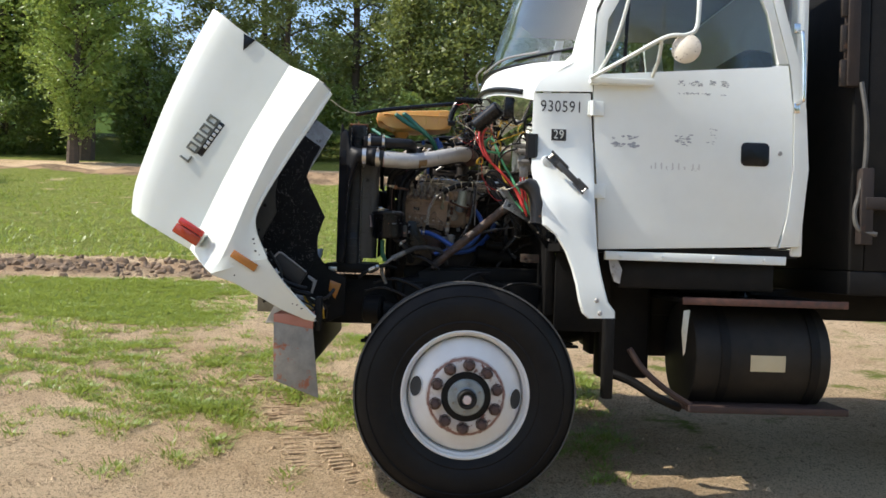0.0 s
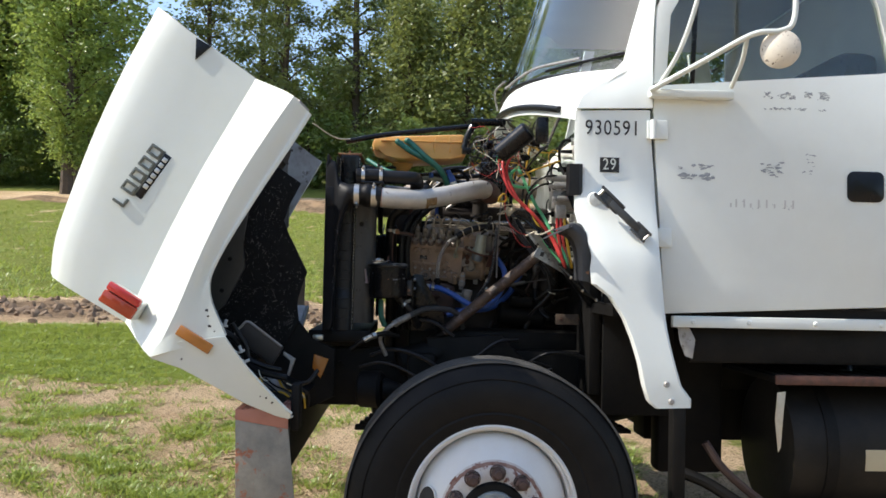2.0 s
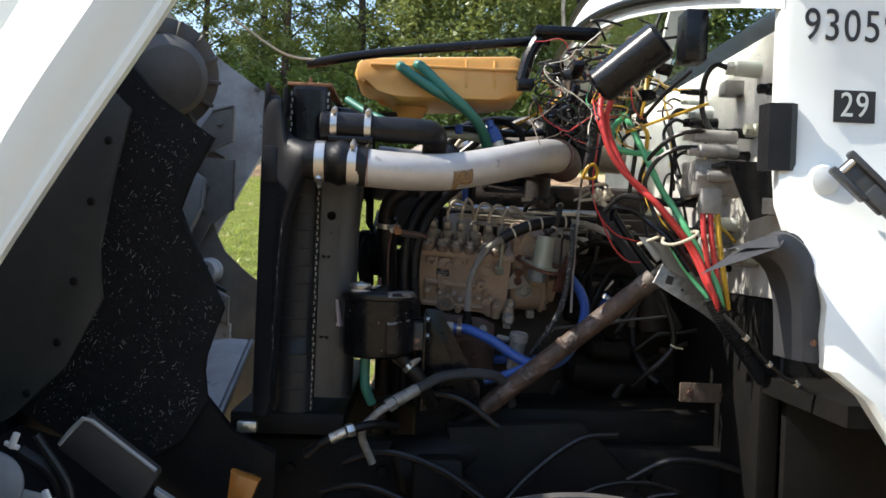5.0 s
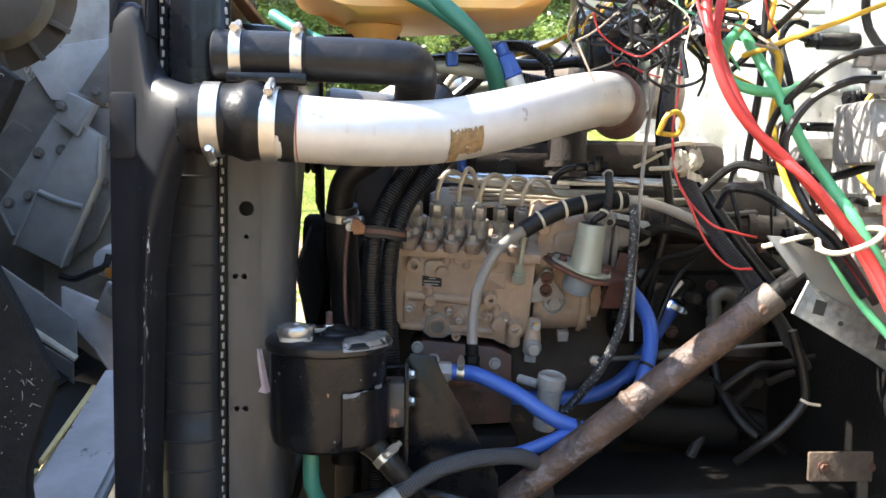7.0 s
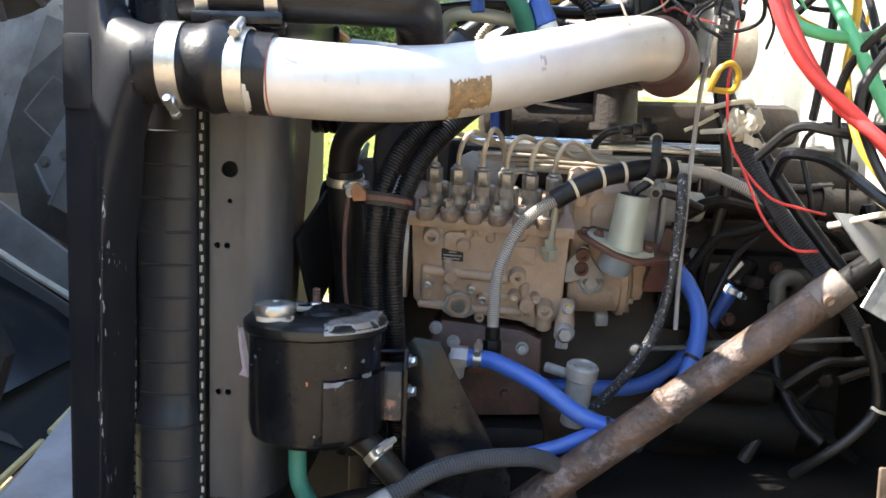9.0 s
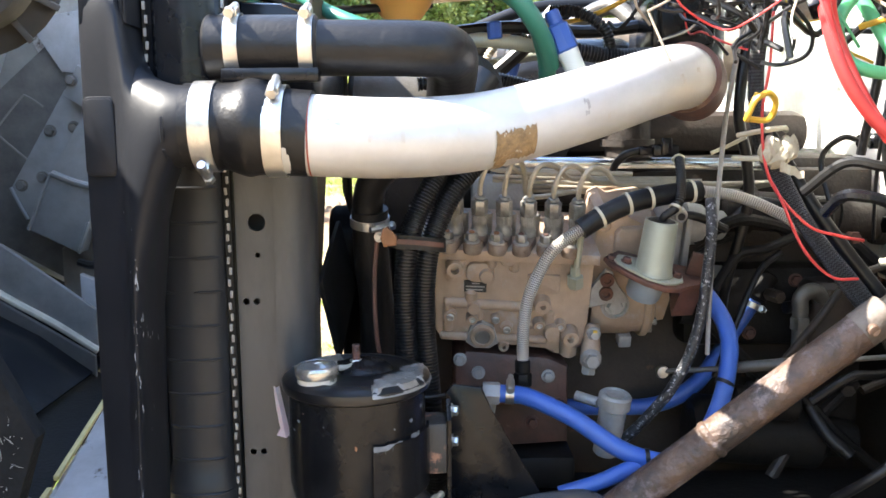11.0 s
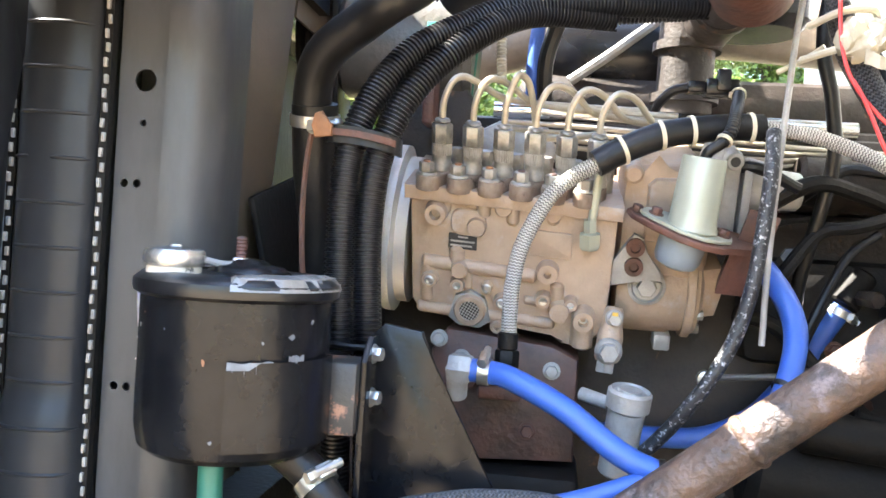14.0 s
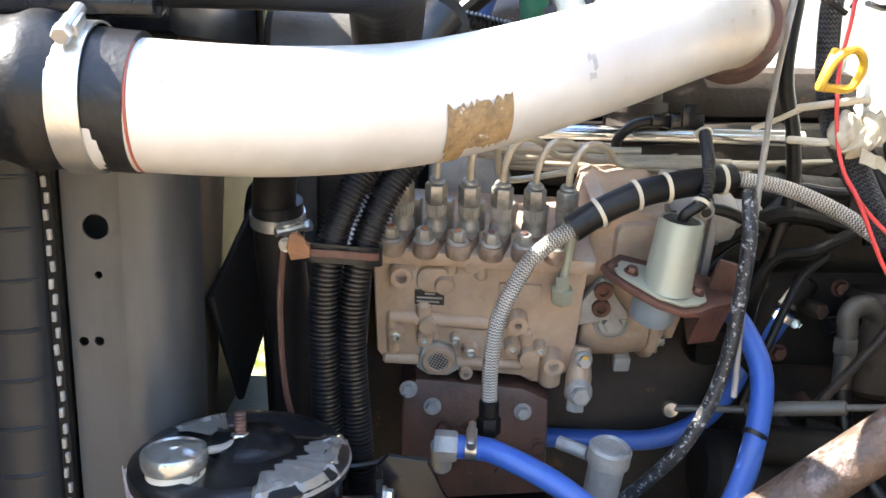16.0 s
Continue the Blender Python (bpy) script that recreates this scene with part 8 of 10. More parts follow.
# bare metal where the lid's paint has peeled away
BAREMETAL = mat("bare_scratched_metal", (0.25, 0.235, 0.215), 0.4, 0.4, (0.15, 0.14, 0.125), 40, 0.7, 0.2, 200, (0.20, 0.09, 0.05), 0.68, 30)
for a0, a1, r0, r1, sd in ((-74, 18, 0.050, CR * 1.088, 3), (112, 150, 0.036, 0.074, 5)):
    bm = B()
    rows = []
    for k in range(40):
        f = k / 39
        a = radians(a0 + (a1 - a0) * f)
        inner_r = r0 + 0.016 * noise.noise((f * 4, sd, 1)) + 0.007 * noise.noise((f * 15, sd, 2)) + 0.028 * max(0, abs(2 * f - 1) - 0.75) / 0.25
        row = []
        for r in [inner_r + (r1 - inner_r) * j / 7 for j in range(8)]:
            f = r / CR
            z = 0.0202 if f < 0.80 else 0.0180 if f < 0.84 else 0.0205 if f < 0.9 else 0.0185 if f < 1.02 else 0.0135 if f < 1.08 else 0.0085
            row.append((CX + (r + 0.0007) * math.cos(a), CYY + (r + 0.0007) * math.sin(a), 1.437 + z + 0.0009))
        rows.append(row)
    sheet(bm, rows)
    part("bare_patch", bm, BAREMETAL, lid, "peeled patch of bare metal")
bm = B()
prof = [(0, 0.0)] + [(0.0042 if k % 2 else 0.0050, 0.0015 * k) for k in range(20)] + [(0, 0.03)]
lathe(bm, prof, Matrix.Translation((CX, CYY, 1.458)), 14)
part("stud", bm, RUSTRED, can, "rusty threaded stud")
hx = bolt(can, (CX, CYY, 1.462), (0, 0, 1), 0.0075, 0.007, STEEL, "nut")
# wrap-round strap plate on the can
bm = B()
rows = []
for z in (1.322, 1.366, 1.374, 1.386):
    rows.append([(CX + (CR + 0.0012) * math.cos(radians(a)), CYY + (CR + 0.0012) * math.sin(radians(a)), z + (0.006 if a > -60 and z > 1.37 else 0)) for a in range(-74, 5, 6)])
sheet(bm, rows, 0.0035)
part("strap", bm, BLACKPAINT, can)
PEEL = mat("peeled_blue_grey_paint", (0.17, 0.19, 0.22), 0.45, 0.2, (0.08, 0.085, 0.095), 60, 0.9)
for a0, a1, z0, z1, sd in ((-73.5, -49, 1.3835, 1.3925, 2), (-40, -30, 1.392, 1.3965, 6)):
    rp = random.Random(sd)
    bm = B()
    sheet(bm, [[(CX + (CR + 0.0040) * math.cos(radians(a0 + (a1 - a0) * k / 8)), CYY + (CR + 0.0040) * math.sin(radians(a0 + (a1 - a0) * k / 8)), z + rp.uniform(-0.0012, 0.0012)) for k in range(9)] for z in (z0, (z0 + z1) / 2, z1)], 0.0006)
    part("peeled_edge", bm, PEEL, can)
rp = random.Random(77)
for k in range(14):
    a, z, r = radians(rp.uniform(-150, -10)), rp.uniform(1.325, 1.43), rp.uniform(0.0008, 0.0026)
    bm = B()
    c = Vector((CX + (CR + 0.0006) * math.cos(a), CYY + (CR + 0.0006) * math.sin(a), z))
    tang = Vector((-math.sin(a), math.cos(a), 0))
    vs = [bm.verts.new(c + tang * r * rp.uniform(0.5, 1.5) * math.cos(q) + Vector((0, 0, r * rp.uniform(0.5, 1.6) * math.sin(q)))) for q in (0, 1, 2, 3, 4, 5)]
    bm.faces.new(vs)
    part("paint_chip", bm, PEEL if k % 3 else RUST, can)
bm = B()
tube(bm, [(-0.322, 4.515, 1.4655), (-0.312, 4.526, 1.466), (-0.300, 4.540, 1.463), (CX, CYY, 1.464)], 0.0032, 8)
part("cap_tether", bm, GREYCAST, can, "dull metal cap tether")
bm = B()
lathe(bm, [(0.036, 0.0), (0.030, 0.006), (0.020, 0.0075), (0.012, 0.011), (0, 0.012)], Matrix.Translation((CX + 0.006, CYY + 0.006, 1.4565)), 18)
for v in bm.verts:
    v.co += 0.0035 * Vector((noise.noise(v.co * 90), noise.noise(v.co * 91 + Vector((3, 0, 0))), 0.6 * noise.noise(v.co * 92)))
part("wrinkled_patch", bm, BLACKPAINT, can)
bm = B()
rows = [[(CX + (CR + 0.0034) * math.cos(radians(a)), CYY + (CR + 0.0034) * math.sin(radians(a)), z + random.uniform(-0.002, 0.002)) for a in range(-68, -55, 3)] for z in (1.333, 1.338, 1.343)]
sheet(bm, rows, 0.0005)
part("rust_chip", bm, RUST, can)
bm = B()
box(bm, -0.225, -0.186, 4.565, 4.612, 1.322, 1.385, 0.003)
part("mount_block", bm, mat("chipped_black_mount", (0.02, 0.02, 0.02), 0.5, 0, (0.05, 0.045, 0.04), 12, 0.7, 0.2, 120, (0.32, 0.17, 0.11), 0.56, 22), can, "black mounting block with chipped red primer")
bm = B()
slab(bm, [(-0.186, 1.17), (-0.186, 1.405), (-0.176, 1.415), (-0.140, 1.410), (-0.130, 1.38), (-0.045, 1.235), (-0.045, 1.17)], 4.625, 4.633, 0.002)
slab(bm, [(4.575, 1.18), (4.575, 1.385), (4.60, 1.405), (4.63, 1.405), (4.63, 1.18)], -0.186, -0.180, 0.001, "x")
brk = part("bracket", bm, BLACKPAINT, can, "black triangular bracket plate")
for z in (1.390, 1.351):
    bolt(brk, (-0.180, 4.60, z), (1, -0.25, 0), 0.0065, 0.009, STEEL)
bm = B()
tube(bm, [(-0.25, 4.55, 1.315), (-0.222, 4.555, 1.293), (-0.205, 4.55, 1.275), (-0.18, 4.56, 1.24), (-0.16, 4.6, 1.19)], 0.0165, 16)
lh = part("return_hose", bm, RUBBER, can, "black return hose with bright clamp")
clamp(can, (-0.212, 4.5525, 1.284), (0.7, -0.3, -0.7), 0.0168, 0.012, (0.6, -0.6, 0.5))
bm = B()
tube(bm, [(-0.3175, 4.585, 1.30), (-0.3175, 4.583, 1.27), (-0.315, 4.585, 1.23), (-0.30, 4.60, 1.19)], 0.0115, 14)
part("drain_hose", bm, GREENHOSE, can, "green drain hose")
# bright blade beside the can
bm = B()
sheet(bm, [[(-0.389 + 0.0075 * (1 - k / 7) ** 1.5 * (0.2 if k == 0 else 1) - 0.001, 4.570, 1.372 + 0.0085 * k + 0.002 * math.sin(3 * k)), (-0.3885 + 0.011 * (1 - k / 7.5), 4.566, 1.370 + 0.0088 * k), (-0.386 + 0.013 * (1 - k / 8), 4.571, 1.372 + 0.0086 * k)] for k in range(8)], 0.0006)
tagged(put("foil_scrap", bm, mat("pale_foil", (0.72, 0.68, 0.70), 0.3, 0.3, (0.62, 0.42, 0.50), 45, 0.8)), "bright torn foil scrap on the radiator side plate", "foil")

# ---- corrugated conduits ----
CA = [(-0.225, 4.685, 1.17), (-0.230, 4.68, 1.30), (-0.232, 4.680, 1.369), (-0.236, 4.680, 1.447), (-0.237, 4.680, 1.515), (-0.232, 4.680, 1.582), (-0.214, 4.690, 1.635), (-0.180, 4.710, 1.685), (-0.127, 4.740, 1.722), (-0.088, 4.760, 1.743), (-0.005, 4.800, 1.762), (0.123, 4.850, 1.776)]
CB = [(-0.195, 4.695, 1.17), (-0.200, 4.69, 1.30), (-0.206, 4.690, 1.392), (-0.211, 4.690, 1.460), (-0.212, 4.690, 1.516), (-0.204, 4.690, 1.579), (-0.181, 4.700, 1.637), (-0.141, 4.720, 1.688), (-0.093, 4.750, 1.728), (-0.050, 4.780, 1.745), (0.02, 4.82, 1.752)]
for line in (CA, CB):
    bm = B()
    loom_tube(bm, line, 0.0146, 0.0043)
    cd_ = thing("corrugated_conduit", "black corrugated conduit arching over the engine", "conduit", line[0], "twin conduits")
    part("conduit_body", bm, LOOM, cd_)
    bm = B()
    tube(bm, [Vector(p) + Vector((0.0120, 0.0072, 0)) for p in line[:7]] + [Vector(p) + Vector((0.006, 0.004, -0.0120)) for p in line[7:]], 0.0018, 6, 8)
    part("split_seam", bm, BLACKWIRE, cd_)
cc = thing("conduit_clip", "rusty clip and rubber band holding the conduits", "clip", (-0.24, 4.69, 1.59))
bm = B()
path = smooth_line([(-0.258, 4.672, 1.592), (-0.248, 4.661, 1.5915), (-0.222, 4.660, 1.590), (-0.196, 4.668, 1.586), (-0.184, 4.682, 1.583), (-0.184, 4.70, 1.583)], 6)
sheet(bm, [[p + Vector((0, 0, h)) for p in path] for h in (-0.0085, -0.0065, 0.0065, 0.0085)], 0.0035)
part("band", bm, RUBBER, cc)
bm = B()
sheet(bm, [[p + Vector((0, -0.0042, h)) for p in path[3:-8]] for h in (-0.002, 0.0015, 0.0045)], 0.001)
part("steel_edge", bm, RUSTRED, cc)
bm = B()
slab(bm, [(-0.262, 1.586), (-0.266, 1.597), (-0.263, 1.609), (-0.256, 1.612), (-0.252, 1.603), (-0.245, 1.600), (-0.246, 1.588)], 4.652, 4.660, 0.002)
part("bracket", bm, RUST, cc, "orange rusty clip bracket")
bm = B()
tube(bm, [(-0.270, 4.672, 1.60), (-0.276, 4.675, 1.54), (-0.274, 4.68, 1.46), (-0.262, 4.69, 1.40)], 0.003, 6)
part("strap", bm, RUSTRED, cc)
bolt(cc, (-0.268, 4.668, 1.597), (-0.3, -1, 0), 0.005, 0.006)
bm = B()
tube(bm, [(-0.252, 4.668, 1.388), (-0.22, 4.663, 1.386), (-0.188, 4.674, 1.385), (-0.18, 4.68, 1.386)], 0.0035, 8, 6)
tagged(put("cable_tie", bm, BLACKWIRE), "black cable tie round the conduits", "cable tie")

# ---- hoses by the pump ----
blue = thing("coolant_hose", "blue silicone coolant hose with steel clamp", "hose", (0.0, 4.75, 1.3))
bm = B()
tube(bm, [(-0.112, 4.770, 1.357), (-0.085, 4.768, 1.356), (-0.061, 4.760, 1.352), (-0.006, 4.742, 1.329), (0.047, 4.722, 1.296), (0.085, 4.712, 1.281), (0.125, 4.705, 1.277), (0.165, 4.72, 1.293), (0.200, 4.755, 1.325), (0.226, 4.79, 1.370), (0.238, 4.82, 1.420), (0.228, 4.85, 1.46), (0.205, 4.88, 1.495)], 0.0128, 18)
part("hose_body", bm, BLUE, blue)
clamp(blue, (-0.092, 4.769, 1.3565), (1, -0.08, -0.05), 0.0132, 0.012, (0, -0.35, 1))
bm = B()
hexnut(bm, (-0.131, 4.772, 1.358), (-0.106, 4.77, 1.357), 0.0165)
cyl(bm, (-0.122, 4.772, 1.357), (-0.122, 4.79, 1.325), 0.013, 0.011, 14)
part("fitting", bm, GREYCAST, blue, "grey hex elbow fitting")
for x, y, z in ((0.092, 4.711, 1.280), (0.222, 4.785, 1.362)):
    bm = B()
    lathe(bm, [(0.0132, -0.003), (0.0142, -0.003), (0.0142, 0.003), (0.0132, 0.003)], frame_to((x, y, z), (x + 0.02, y + (-0.002 if x < 0.1 else 0.015), z + (0.0 if x < 0.1 else 0.03))), 24, True)
    part("tie", bm, BLACKWIRE, blue)
b2 = thing("heater_hose", "second blue hose running low behind the linkage", "hose", (0.17, 4.82, 1.3))
bm = B()
tube(bm, [(0.027, 5.043, 1.245), (0.105, 5.026, 1.249), (0.18, 5.008, 1.258), (0.239, 4.996, 1.292), (0.292, 5.014, 1.348), (0.319, 5.008, 1.399), (0.342, 5.002, 1.442)], 0.0138, 16)
part("hose_body", bm, BLUE, b2)
clamp(b2, (0.338, 5.003, 1.434), (0.4, 0, 0.85), 0.0142, 0.010, (1, -0.6, 0))
bm = B()
cyl(bm, (0.342, 5.002, 1.443), (0.368, 5.01, 1.485), 0.02, 0.019, 16, 0.003)
part("fitting", bm, DARKMETAL, b2)
hose("lower_hose", "dark blue hose under the injection pump", "hose", [(-0.03, 4.70, 1.235), (0.02, 4.70, 1.250), (0.075, 4.71, 1.270), (0.10, 4.73, 1.276)], 0.011, BLUE)

fb = thing("braided_fuel_hose", "braided steel fuel hose with black banded sleeve", "hose", (-0.03, 4.8, 1.4))
bm = B()
tube(bm, [(-0.070, 4.80, 1.385), (-0.0705, 4.80, 1.42), (-0.069, 4.798, 1.455), (-0.061, 4.796, 1.497), (-0.036, 4.797, 1.548), (-0.012, 4.80, 1.572), (0.016, 4.803, 1.590), (0.05, 4.81, 1.610)], 0.0088, 16)
part("braid", bm, BRAID, fb)
bm = B()
hexnut(bm, (-0.0705, 4.80, 1.358), (-0.0705, 4.80, 1.378), 0.0135)
cyl(bm, (-0.0705, 4.80, 1.378), (-0.0705, 4.80, 1.398), 0.0112, seg=18, bevel=0.002)
part("end_fitting", bm, DARKMETAL, fb)
bm = B()
SL = [(0.012, 4.802, 1.588), (0.042, 4.806, 1.606), (0.082, 4.81, 1.624), (0.117, 4.815, 1.632), (0.150, 4.82, 1.637), (0.190, 4.83, 1.640)]
tube(bm, SL, 0.0150, 18)
part("sleeve", bm, RUBBER, fb)
for p, q in (((0.040, 4.8055, 1.605), (0.07, 4.81, 1.62)), ((0.080, 4.81, 1.6235), (0.11, 4.815, 1.631)), ((0.113, 4.8145, 1.631), (0.15, 4.82, 1.637)), ((0.177, 4.827, 1.639), (0.2, 4.83, 1.641))):
    bm = B()
    lathe(bm, [(0.0152, -0.0022), (0.0168, -0.0022), (0.0168, 0.0022), (0.0152, 0.0022)], frame_to(p, q), 28, True)
    part("pale_tie", bm, WHITEWIRE, fb)
bm = B()
tube(bm, [(0.19, 4.83, 1.640), (0.241, 4.82, 1.632), (0.289, 4.80, 1.612), (0.33, 4.78, 1.585), (0.40, 4.76, 1.53)], 0.0085, 14)
part("rear_braid", bm, BRAID, fb)
pf = thing("pressure_hose", "thick braided hose crossing low with a crimped end", "hose", (-0.1, 4.55, 1.2))
bm = B()
tube(bm, [(-0.205, 4.53, 1.233), (-0.147, 4.56, 1.260), (-0.110, 4.58, 1.266), (-0.072, 4.60, 1.267), (-0.012, 4.63, 1.259), (0.022, 4.66, 1.231), (0.04, 4.69, 1.18)], 0.0125, 16)
part("braid", bm, BRAIDGREY, pf)
bm = B()
cyl(bm, (-0.245, 4.505, 1.212), (-0.195, 4.533, 1.238), 0.0145, 0.0135, 18, 0.002)
tube(bm, [(-0.243, 4.505, 1.213), (-0.285, 4.49, 1.185), (-0.315, 4.50, 1.14), (-0.29, 4.52, 1.07)], 0.009, 12)
hexnut(bm, (-0.245, 4.506, 1.212), (-0.262, 4.50, 1.201), 0.0155)
part("crimped_end", bm, DULLNUT, pf, "dull plated crimped hose end")

# fuel pre-filter cup
cup = thing("fuel_strainer", "translucent grey strainer cup with a round cap", "filter", (0.06, 4.81, 1.25))
bm = B()
lathe(bm, [(0, 0), (0.016, 0), (0.019, 0.003), (0.0205, 0.075), (0.024, 0.078), (0.024, 0.096), (0.021, 0.099), (0.019, 0.095), (0.014, 0.096), (0.013, 0.099), (0, 0.099)], Matrix.Translation((0.055, 4.81, 1.25)) @ Matrix.Rotation(radians(6), 4, "Y") @ Matrix.Rotation(radians(10), 4, "X"), 36)
part("cup", bm, GREYCAST, cup)
bm = B()
cyl(bm, (0.045, 4.82, 1.325), (0.015, 4.84, 1.33), 0.008, seg=12)
part("inlet", bm, GREYCAST, cup)

# linkage and rods
lk = thing("throttle_linkage", "grey throttle linkage rod with ball end", "linkage", (0.2, 4.85, 1.36))
bm = B()
cyl(bm, (0.160, 4.885, 1.353), (0.245, 4.845, 1.368), 0.0042, seg=10)
cyl(bm, (0.235, 4.85, 1.366), (0.33, 4.80, 1.388), 0.0085, seg=14, bevel=0.002)
cyl(bm, (0.33, 4.80, 1.388), (0.46, 4.75, 1.41), 0.0038, seg=10)
part("rod", bm, GREASY, lk)
bm = B()
lathe(bm, [(0, 0), (0.009, 0.001), (0.0105, 0.006), (0.009, 0.011), (0.004, 0.012), (0, 0.012)], frame_to((0.158, 4.892, 1.352), (0.158, 4.7, 1.352)), 20)
part("ball_end", bm, STEEL, lk)
hose("dipstick_tube", "thin steel dipstick tube standing beside the pump", "tube", [(0.235, 4.79, 1.90), (0.213, 4.79, 1.760), (0.206, 4.79, 1.671), (0.202, 4.79, 1.599), (0.199, 4.79, 1.54), (0.197, 4.79, 1.474), (0.1965, 4.79, 1.405)], 0.0034, GREYCAST)
hose("control_cable", "worn grey-black braided cable curving below the solenoid", "cable", [(0.194, 4.79, 1.63), (0.1895, 4.768, 1.595), (0.1875, 4.765, 1.563), (0.1835, 4.765, 1.518), (0.1795, 4.765, 1.479), (0.1725, 4.765, 1.443), (0.161, 4.765, 1.406), (0.144, 4.765, 1.372), (0.128, 4.77, 1.344), (0.10, 4.79, 1.30), (0.06, 4.81, 1.25)], 0.0078, mat("worn_cable_cover", (0.012, 0.013, 0.015), 0.4, 0.1, (0.035, 0.036, 0.040), 75, 0.9, 0.4, 260, (0.34, 0.34, 0.35), 0.57, 190, sharp=0.03))

# steering shaft
st = thing("steering_shaft", "rust-flaked steering shaft running down to the steering box", "steering shaft", (0.15, 4.63, 1.33))
bm = B()
cyl(bm, (-0.045, 4.667, 1.162), (0.345, 4.608, 1.497), 0.0235, 0.0240, 32, 0.003)
part("tube", bm, RUSTPIPE, st)
bm = B()
d = (Vector((0.43, 4.595, 1.570)) - Vector((-0.045, 4.667, 1.162))).normalized()
p = Vector((0.156, 4.6365, 1.3346))
lathe(bm, [(0.0236, -0.006), (0.0256, -0.003), (0.0262, 0.0), (0.0256, 0.003), (0.0236, 0.006)], frame_to(p, p + d), 28, True)
part("weld_ring", bm, RUSTPIPE, st)
bm = B()
cyl(bm, Vector((0.325, 4.611, 1.480)), Vector((0.357, 4.606, 1.5075)), 0.0246, 0.0240, 30, 0.002)
cap_ = part("end_collar", bm, mat("bare_pitted_collar", (0.17, 0.145, 0.125), 0.6, 0.1, (0.08, 0.062, 0.05), 30, 0.9, 0.4, 160), st, "pale pitted end collar")
bm = B()
cyl(bm, (0.329, 4.587, 1.489), (0.3275, 4.577, 1.4885), 0.0075, 0.0068, 16, 0.001)
part("collar_rivet", bm, RUSTPIPE, cap_)
bm = B()
cyl(bm, (0.350, 4.607, 1.502), (0.41, 4.598, 1.553), 0.0165, 0.0165, 18, 0.003)
part("inner_shaft", bm, DARKMETAL, st)
bm = B()
cyl(bm, (-0.11, 4.677, 1.106), (-0.03, 4.665, 1.175), 0.026, 0.022, 16, 0.004)
part("yoke", bm, DARKMETAL, st)

# ---- engine body ----
eng = thing("diesel_engine", "dirty brown-black diesel engine with red-brown side castings", "engine", (0.1, 5.2, 1.0))
bm = B()
box(bm, -0.27, 0.62, 5.05, 5.62, 0.95, 1.56, 0.03)
box(bm, -0.10, 0.62, 5.04, 5.1, 1.60, 1.66, 0.01)
block = part("block", bm, CASTDARK, eng)
bm = B()
box(bm, -0.22, 0.62, 5.10, 5.55, 1.56, 1.68, 0.015)
part("cylinder_head", bm, CASTDARK, eng)
bm = B()
box(bm, -0.10, 0.50, 5.16, 5.48, 1.68, 1.76, 0.03)
part("valve_cover", bm, CASTDARK, eng)
bm = B()
slab(bm, [(-0.135, 1.575), (-0.135, 1.645), (-0.11, 1.658), (-0.045, 1.652), (-0.03, 1.62), (-0.045, 1.58)], 4.995, 5.03, 0.008)
part("port_casting", bm, GREYCAST, eng, "pale grey casting behind the fuel lines")
bm = B()
slab(bm, [(-0.285, 1.56), (-0.275, 1.70), (-0.24, 1.735), (-0.17, 1.73), (-0.145, 1.68), (-0.15, 1.56)], 5.0, 5.05, 0.012)
part("accessory_bracket", bm, CASTDARK, eng)
bm = B()
box(bm, -0.31, -0.272, 4.985, 5.60, 0.98, 1.64, 0.012)
part("dark_gap_plate", bm, CASTDARK, eng)
bm = B()
slab(bm, [(-0.168, 1.36), (-0.150, 1.388), (-0.02, 1.375), (0.012, 1.36), (0.012, 1.235), (-0.168, 1.225)], 4.895, 5.06, 0.008)
sidec = part("side_casting", bm, mat("greasy_red_brown", (0.105, 0.048, 0.033), 0.5, 0, (0.032, 0.020, 0.016), 16, 0.95, 0.4, 120, (0.16, 0.12, 0.10), 0.66, 30), eng, "red-brown side casting below the pump")
for x, z in ((-0.159, 1.374), (-0.118, 1.325), (-0.085, 1.322), (-0.13, 1.352), (-0.02, 1.345), (-0.045, 1.27), (0.0, 1.30)):
    bolt(sidec, (x, 4.894, z), (0, -1, 0), 0.008, 0.009, GREYCAST if z > 1.34 else RUSTRED)
bm = B()
box(bm, -0.105, -0.055, 4.86, 4.90, 1.31, 1.325, 0.003)
part("ledge", bm, RUSTRED, sidec)
bm = B()
box(bm, -0.15, 0.02, 4.86, 5.0, 1.17, 1.225, 0.01)
part("lower_casting", bm, DARKMETAL, eng)
bm = B()
box(bm, 0.22, 0.62, 5.0, 5.08, 1.36, 1.50, 0.02)
side_cover = part("side_cover", bm, DARKMETAL, eng)
for k in range(5):
    bolt(side_cover, (0.26 + 0.075 * k, 5.0, 1.475 - 0.09 * (k % 2)), (0, -1, 0), 0.009, 0.009, RUSTRED)
bm = B()
cyl(bm, (0.27, 4.99, 1.60), (0.60, 4.99, 1.57), 0.032, 0.034, 20, 0.006)
for k in range(4):
    cyl(bm, (0.31 + 0.075 * k, 4.99, 1.597 - 0.007 * k), (0.325 + 0.075 * k, 4.99, 1.595 - 0.007 * k), 0.040, seg=20)
part("oil_cooler", bm, CASTDARK, eng, "greasy oil cooler tube")
bm = B()
cyl(bm, (0.22, 4.95, 1.24), (0.44, 4.95, 1.22), 0.055, 0.055, 24, 0.012)
cyl(bm, (0.44, 4.95, 1.22), (0.50, 4.95, 1.215), 0.035, 0.03, 20, 0.006)
